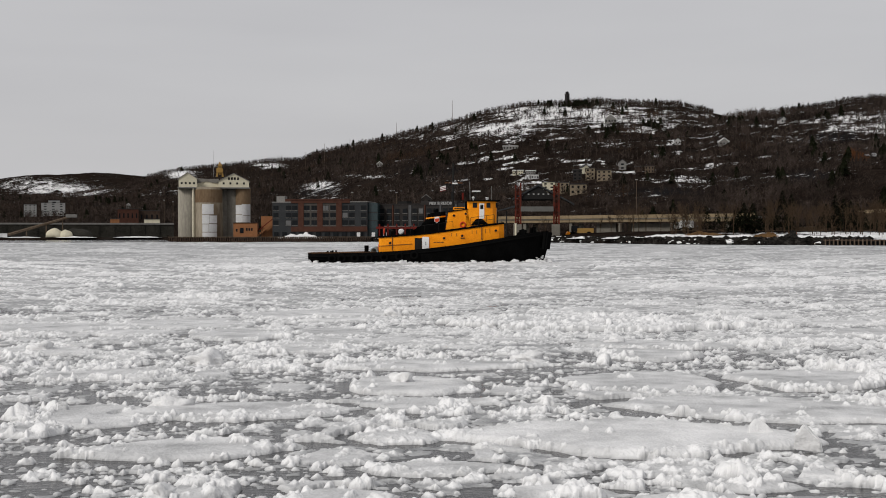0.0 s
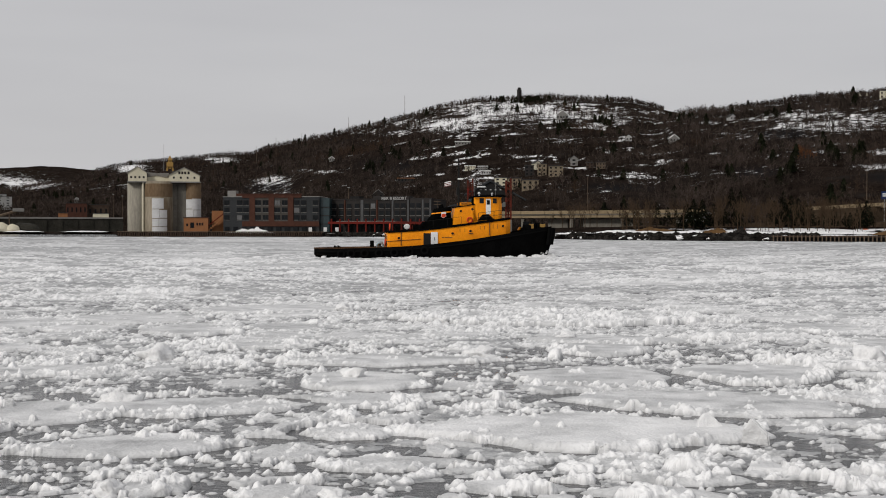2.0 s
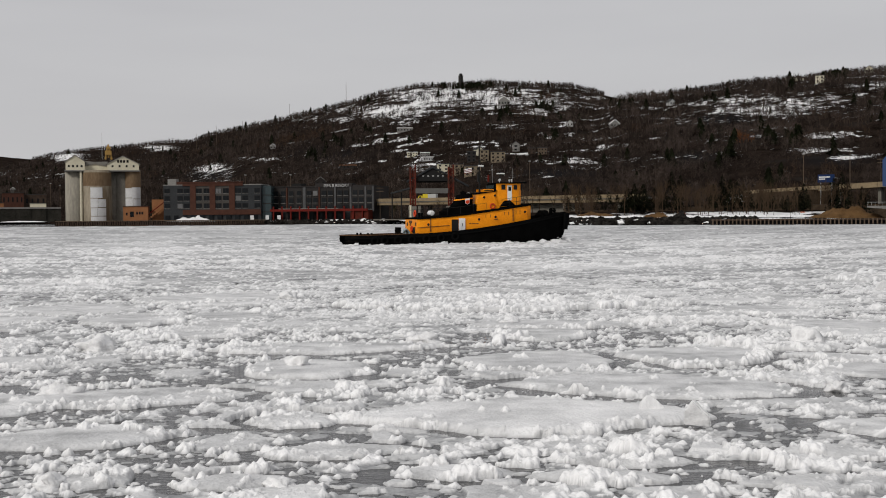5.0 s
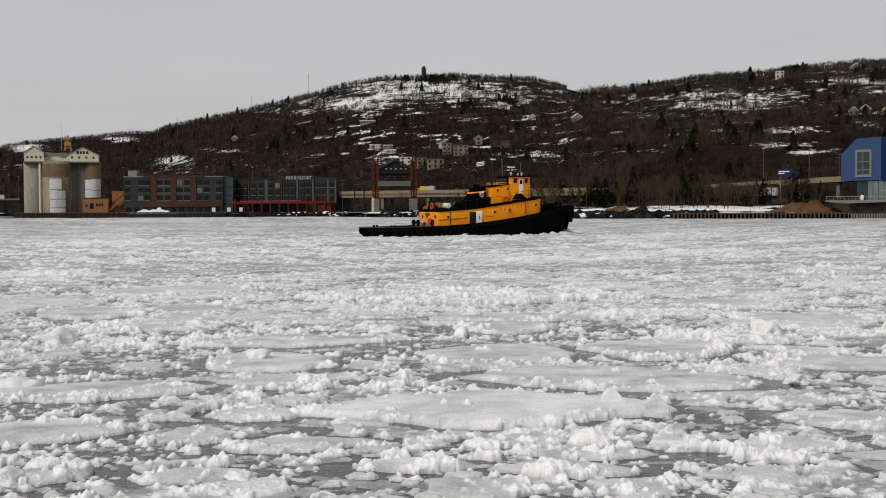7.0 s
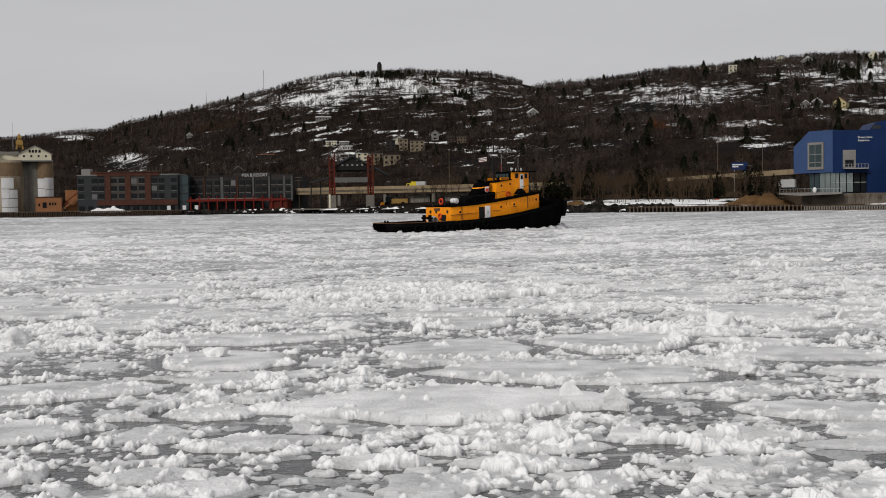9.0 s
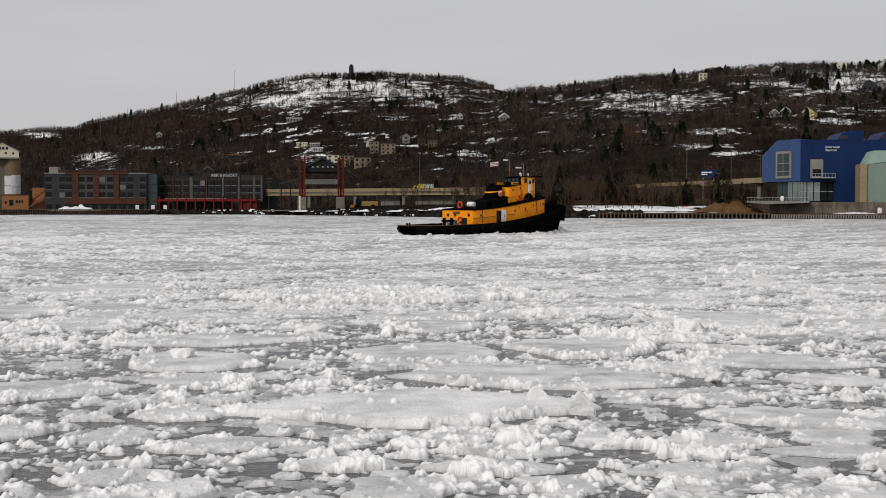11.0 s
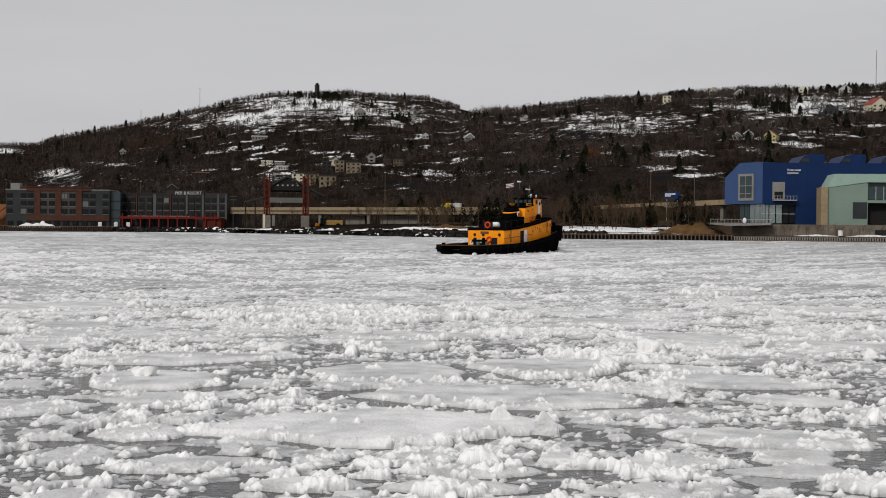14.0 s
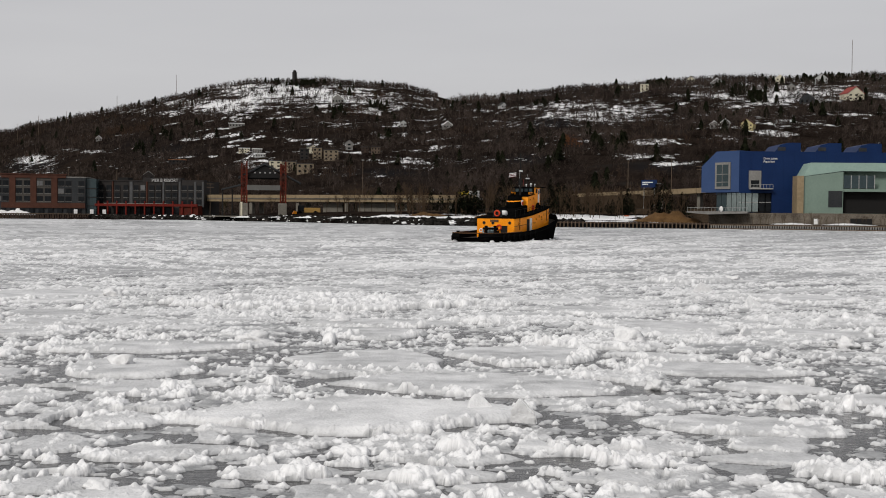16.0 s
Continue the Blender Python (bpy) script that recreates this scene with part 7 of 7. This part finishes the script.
def snow_heap(az, d, w, h, seed=0, mat=None, label="dirty white heap of ploughed snow", cat="snow heap", name="grass_bank"):
    bm = bmesh.new()
    bmesh.ops.create_grid(bm, x_segments=26, y_segments=12, size=1)
    for v in bm.verts:
        r = min(1.0, math.hypot(v.co.x, v.co.y))
        n = noise.fractal(Vector((v.co.x * 2.2 + seed * 5, v.co.y * 2.2, seed)), 1.0, 2.0, 4)
        v.co = Vector((v.co.x * w / 2, v.co.y * w / 5, max(0, (1 - r * r)) * h * (0.75 + 0.7 * n) - 0.05))
    for f in bm.faces:
        f.smooth = True
    ob = part("snow_bank" if mat is None else name, bm, mat or M_SNOW)
    p = polar(az, d)
    ob.matrix_basis = pose(p.x, p.y, float(land_height(np.array([az]), np.array([d]))[0]), 0, 0, -az)
    return tagged(ob, label, cat)


build_riprap()
for k, (az, d, w, h) in enumerate(((-6.6, 582, 17, 5.0), (-5.8, 585, 11, 1.8), (-7.4, 586, 9, 1.4), (-2.4, 564, 12, 1.2), (0.2, 540, 14, 1.3), (3.9, 484, 13, 1.6), (5.6, 466, 12, 1.7), (7.0, 442, 14, 1.6), (8.6, 416, 13, 1.5), (10.5, 398, 16, 1.9), (12.0, 392, 18, 1.6), (13.6, 386, 14, 1.4),
                                    (16.5, 376, 16, 1.4), (18.4, 373, 18, 1.6), (20.0, 372, 16, 1.3), (21.6, 371, 14, 1.2), (-16.9, 806, 20, 1.6), (-19.2, 812, 18, 1.4), (-14.2, 804, 24, 1.4), (29.0, 361, 10, 0.9), (31.5, 361, 12, 0.9))):
    snow_heap(az, d + 3, w * 1.3, h * 0.55, k)
for k, (az, d, w, h) in enumerate(((23.4, 371, 22, 3.2), (12.2, 404, 14, 1.5), (15.0, 382, 9, 1.6))):
    snow_heap(az, d, w, h, 40 + k, M_DRYGRASS, "bank of dry tan grass by the shore", "bank")

snow_heap(16.1, 369, 6.0, 2.6, 51, M_ROCK, "low dark boulder mound on the snowy shore", "rocks", "boulder_mound")


ROAD, ROAD_LENGTH = facade(10.6, 482, 27.5, 436)


def build_road():
    """The shore road on its low bank, rising a little along its way."""
    r = thing("shore_road", "narrow road on a brown grass bank behind the shore trees", "road", ROAD, kind="structure")
    bm = bmesh.new()
    bmesh.ops.create_grid(bm, x_segments=90, y_segments=12, size=1)
    for v in bm.verts:
        x, y = (v.co.x + 1) / 2 * ROAD_LENGTH, -9 + 13 * (v.co.y + 1)
        top = road_height(x)
        side = min(1.0, max(0.0, (y + 9) / 8.0), max(0.0, (17 - y) / 7.0))
        v.co = Vector((x, y, 1.0 + (top - 1.0) * side + 0.35 * noise.noise(Vector((x * 0.15, y * 0.3, 0))) * (y < -1.5) - 0.05))
    part("bank", bm, M_BROWNGRASS, r)
    bm = bmesh.new()
    vs = [(bm.verts.new((k * ROAD_LENGTH / 30, 0.3, road_height(k * ROAD_LENGTH / 30) + 0.02)), bm.verts.new((k * ROAD_LENGTH / 30, 8.5, road_height(k * ROAD_LENGTH / 30) + 0.02))) for k in range(31)]
    for p, q in zip(vs[:-1], vs[1:]):
        bm.faces.new((p[0], q[0], q[1], p[1]))
    part("asphalt", bm, M_ROOFDARK, r)


def road_height(x):
    return 4.6 + 1.7 * min(1.0, max(0.0, x / 70.0))


def on_road(az):
    """Pose of a vehicle on the road in the given direction from the quay."""
    lo, hi = -60.0, ROAD_LENGTH + 120.0
    for _ in range(40):
        mid = (lo + hi) / 2
        p = ROAD @ Vector((mid, 2.6, 0))
        lo, hi = (mid, hi) if math.degrees(math.atan2(p.x, p.y)) < az else (lo, mid)
    return ROAD @ pose(lo, 2.6, road_height(lo) + 0.03)


build_road()


def box_truck(name, label, cab, body, L=10.5):
    t = thing(name, label, "truck")
    part("cargo_box", box(2.6, L, -1.25, 1.25, 1.1, 3.9, 0.05), body, t)
    c = part("cab", prism([(0, 0.7), (0.1, 2.0), (0.7, 3.2), (2.4, 3.2), (2.4, 0.7)], -1.2, 1.2), cab, t)
    part("side_window", box(0.8, 1.8, -1.24, 1.24, 2.0, 2.9), M_GLASS, c)
    part("chassis", box(0.3, L - 0.3, -0.9, 0.9, 0.6, 1.1), M_DARK, t)
    for x in (1.3, L - 2.6, L - 1.4):
        for y in (-1.0, 1.0):
            part("wheel", tube((x, y - 0.15, 0.5), (x, y + 0.15, 0.5), 0.5, seg=14), M_RUBBER, t)
    return t


yellow_truck = box_truck("yellow_truck", "box truck with a yellow rear and white front on the viaduct", M_YELLOWTRUCK, M_OFFWHITE, 9.0)
part("yellow_panel", box(2.58, 5.0, -1.28, 1.28, 1.1, 3.93), M_YELLOWTRUCK, yellow_truck)
white_truck = box_truck("white_truck", "white box truck on the shore road", M_OFFWHITE, M_OFFWHITE, 7.5)


def loader():
    p = polar(6.5, 500)
    t = thing("wheel_loader", "yellow-orange wheel loader parked under the viaduct", "loader", pose(p.x - 4, p.y, 2.4) @ Matrix.Scale(1.25, 4))
    part("body", box(2, 7.4, -1.2, 1.2, 1.0, 2.6, 0.1), M_OCHRE, t)
    part("cab", box(0.2, 2.2, -1.0, 1.0, 1.6, 3.4, 0.1), M_GLASS, t)
    part("bucket", prism([(-1.8, 0.2), (-1.2, 1.6), (-0.4, 1.4), (-0.4, 0.2)], -1.4, 1.4), M_TUGYELLOW, t)
    for x in (0.6, 5.8):
        for y in (-1.2, 1.2):
            part("wheel", tube((x, y - 0.3, 0.8), (x, y + 0.3, 0.8), 0.8, seg=14), M_RUBBER, t)
    for az, w, lab in ((11.5, 7, "orange-red equipment heap on the snow"), (17.0, 4, "orange-red equipment heap on the snow")):
        q = polar(az + 4.5, 396)
        e = part("work_equipment", box(0, w * 0.35, 0, 1.4, 0, 0.7, 0.2), M_ORANGEPLASTIC)
        e.matrix_basis = pose(q.x, q.y, 3.0)
        tagged(e, lab, "equipment")


loader()
for az in (-4.0, -3.3, -2.75):
    p = polar(az, 576)
    e = part("utility_box", box(-0.8, 0.8, -0.4, 0.4, 0, 2.0, 0.05), M_WHITE)
    e.matrix_basis = pose(p.x, p.y, 2.2)
    tagged(e, "white utility box on the wharf", "utility box", "wharf boxes")


# ---- what moves ----
TX = (-0.000141803313, 0.00116521926, 0.0248328051, 3.0391531, -15.4184564)
TY = (0.000799292645, -0.0230452821, 0.220908962, -0.942718223, 139.400088)
TH = (1.85056136e-05, -0.000457215212, 0.00195581733, -0.0483180712, 1.59087282)


def tug_pose(t):
    """Where the stern is and where the bow points."""
    s = [sum(c * t ** (4 - i) for i, c in enumerate(p)) for p in (TX, TY, TH)]
    return pose(s[0], s[1], 0, 0, 0, 90 - math.degrees(s[2]))


def motions():
    walk(tug, [(0.5 * k, tug_pose(0.5 * k)) for k in range(33)])
    # traffic on the viaduct and the shore road
    rows = []
    for t, az in ((0, -0.1), (4, 3.0), (8, 6.25), (9, 7.05), (12, 9.75), (13, 10.75), (16, 13.6)):
        p = polar(az, float(np.interp(az, [0, 1.75, 14.5], [600, 572, 498])))
        rows.append((t, pose(p.x, p.y, 9.5, 0, 0, -23)))
    walk(yellow_truck, rows)
    rows = [(t, on_road(az)) for t, az in ((0, 10.9), (4, 16.6), (7, 21.3), (7.5, 22.0), (8.5, 23.4), (11, 27.0), (16, 34.4))]
    walk(white_truck, rows)


motions()
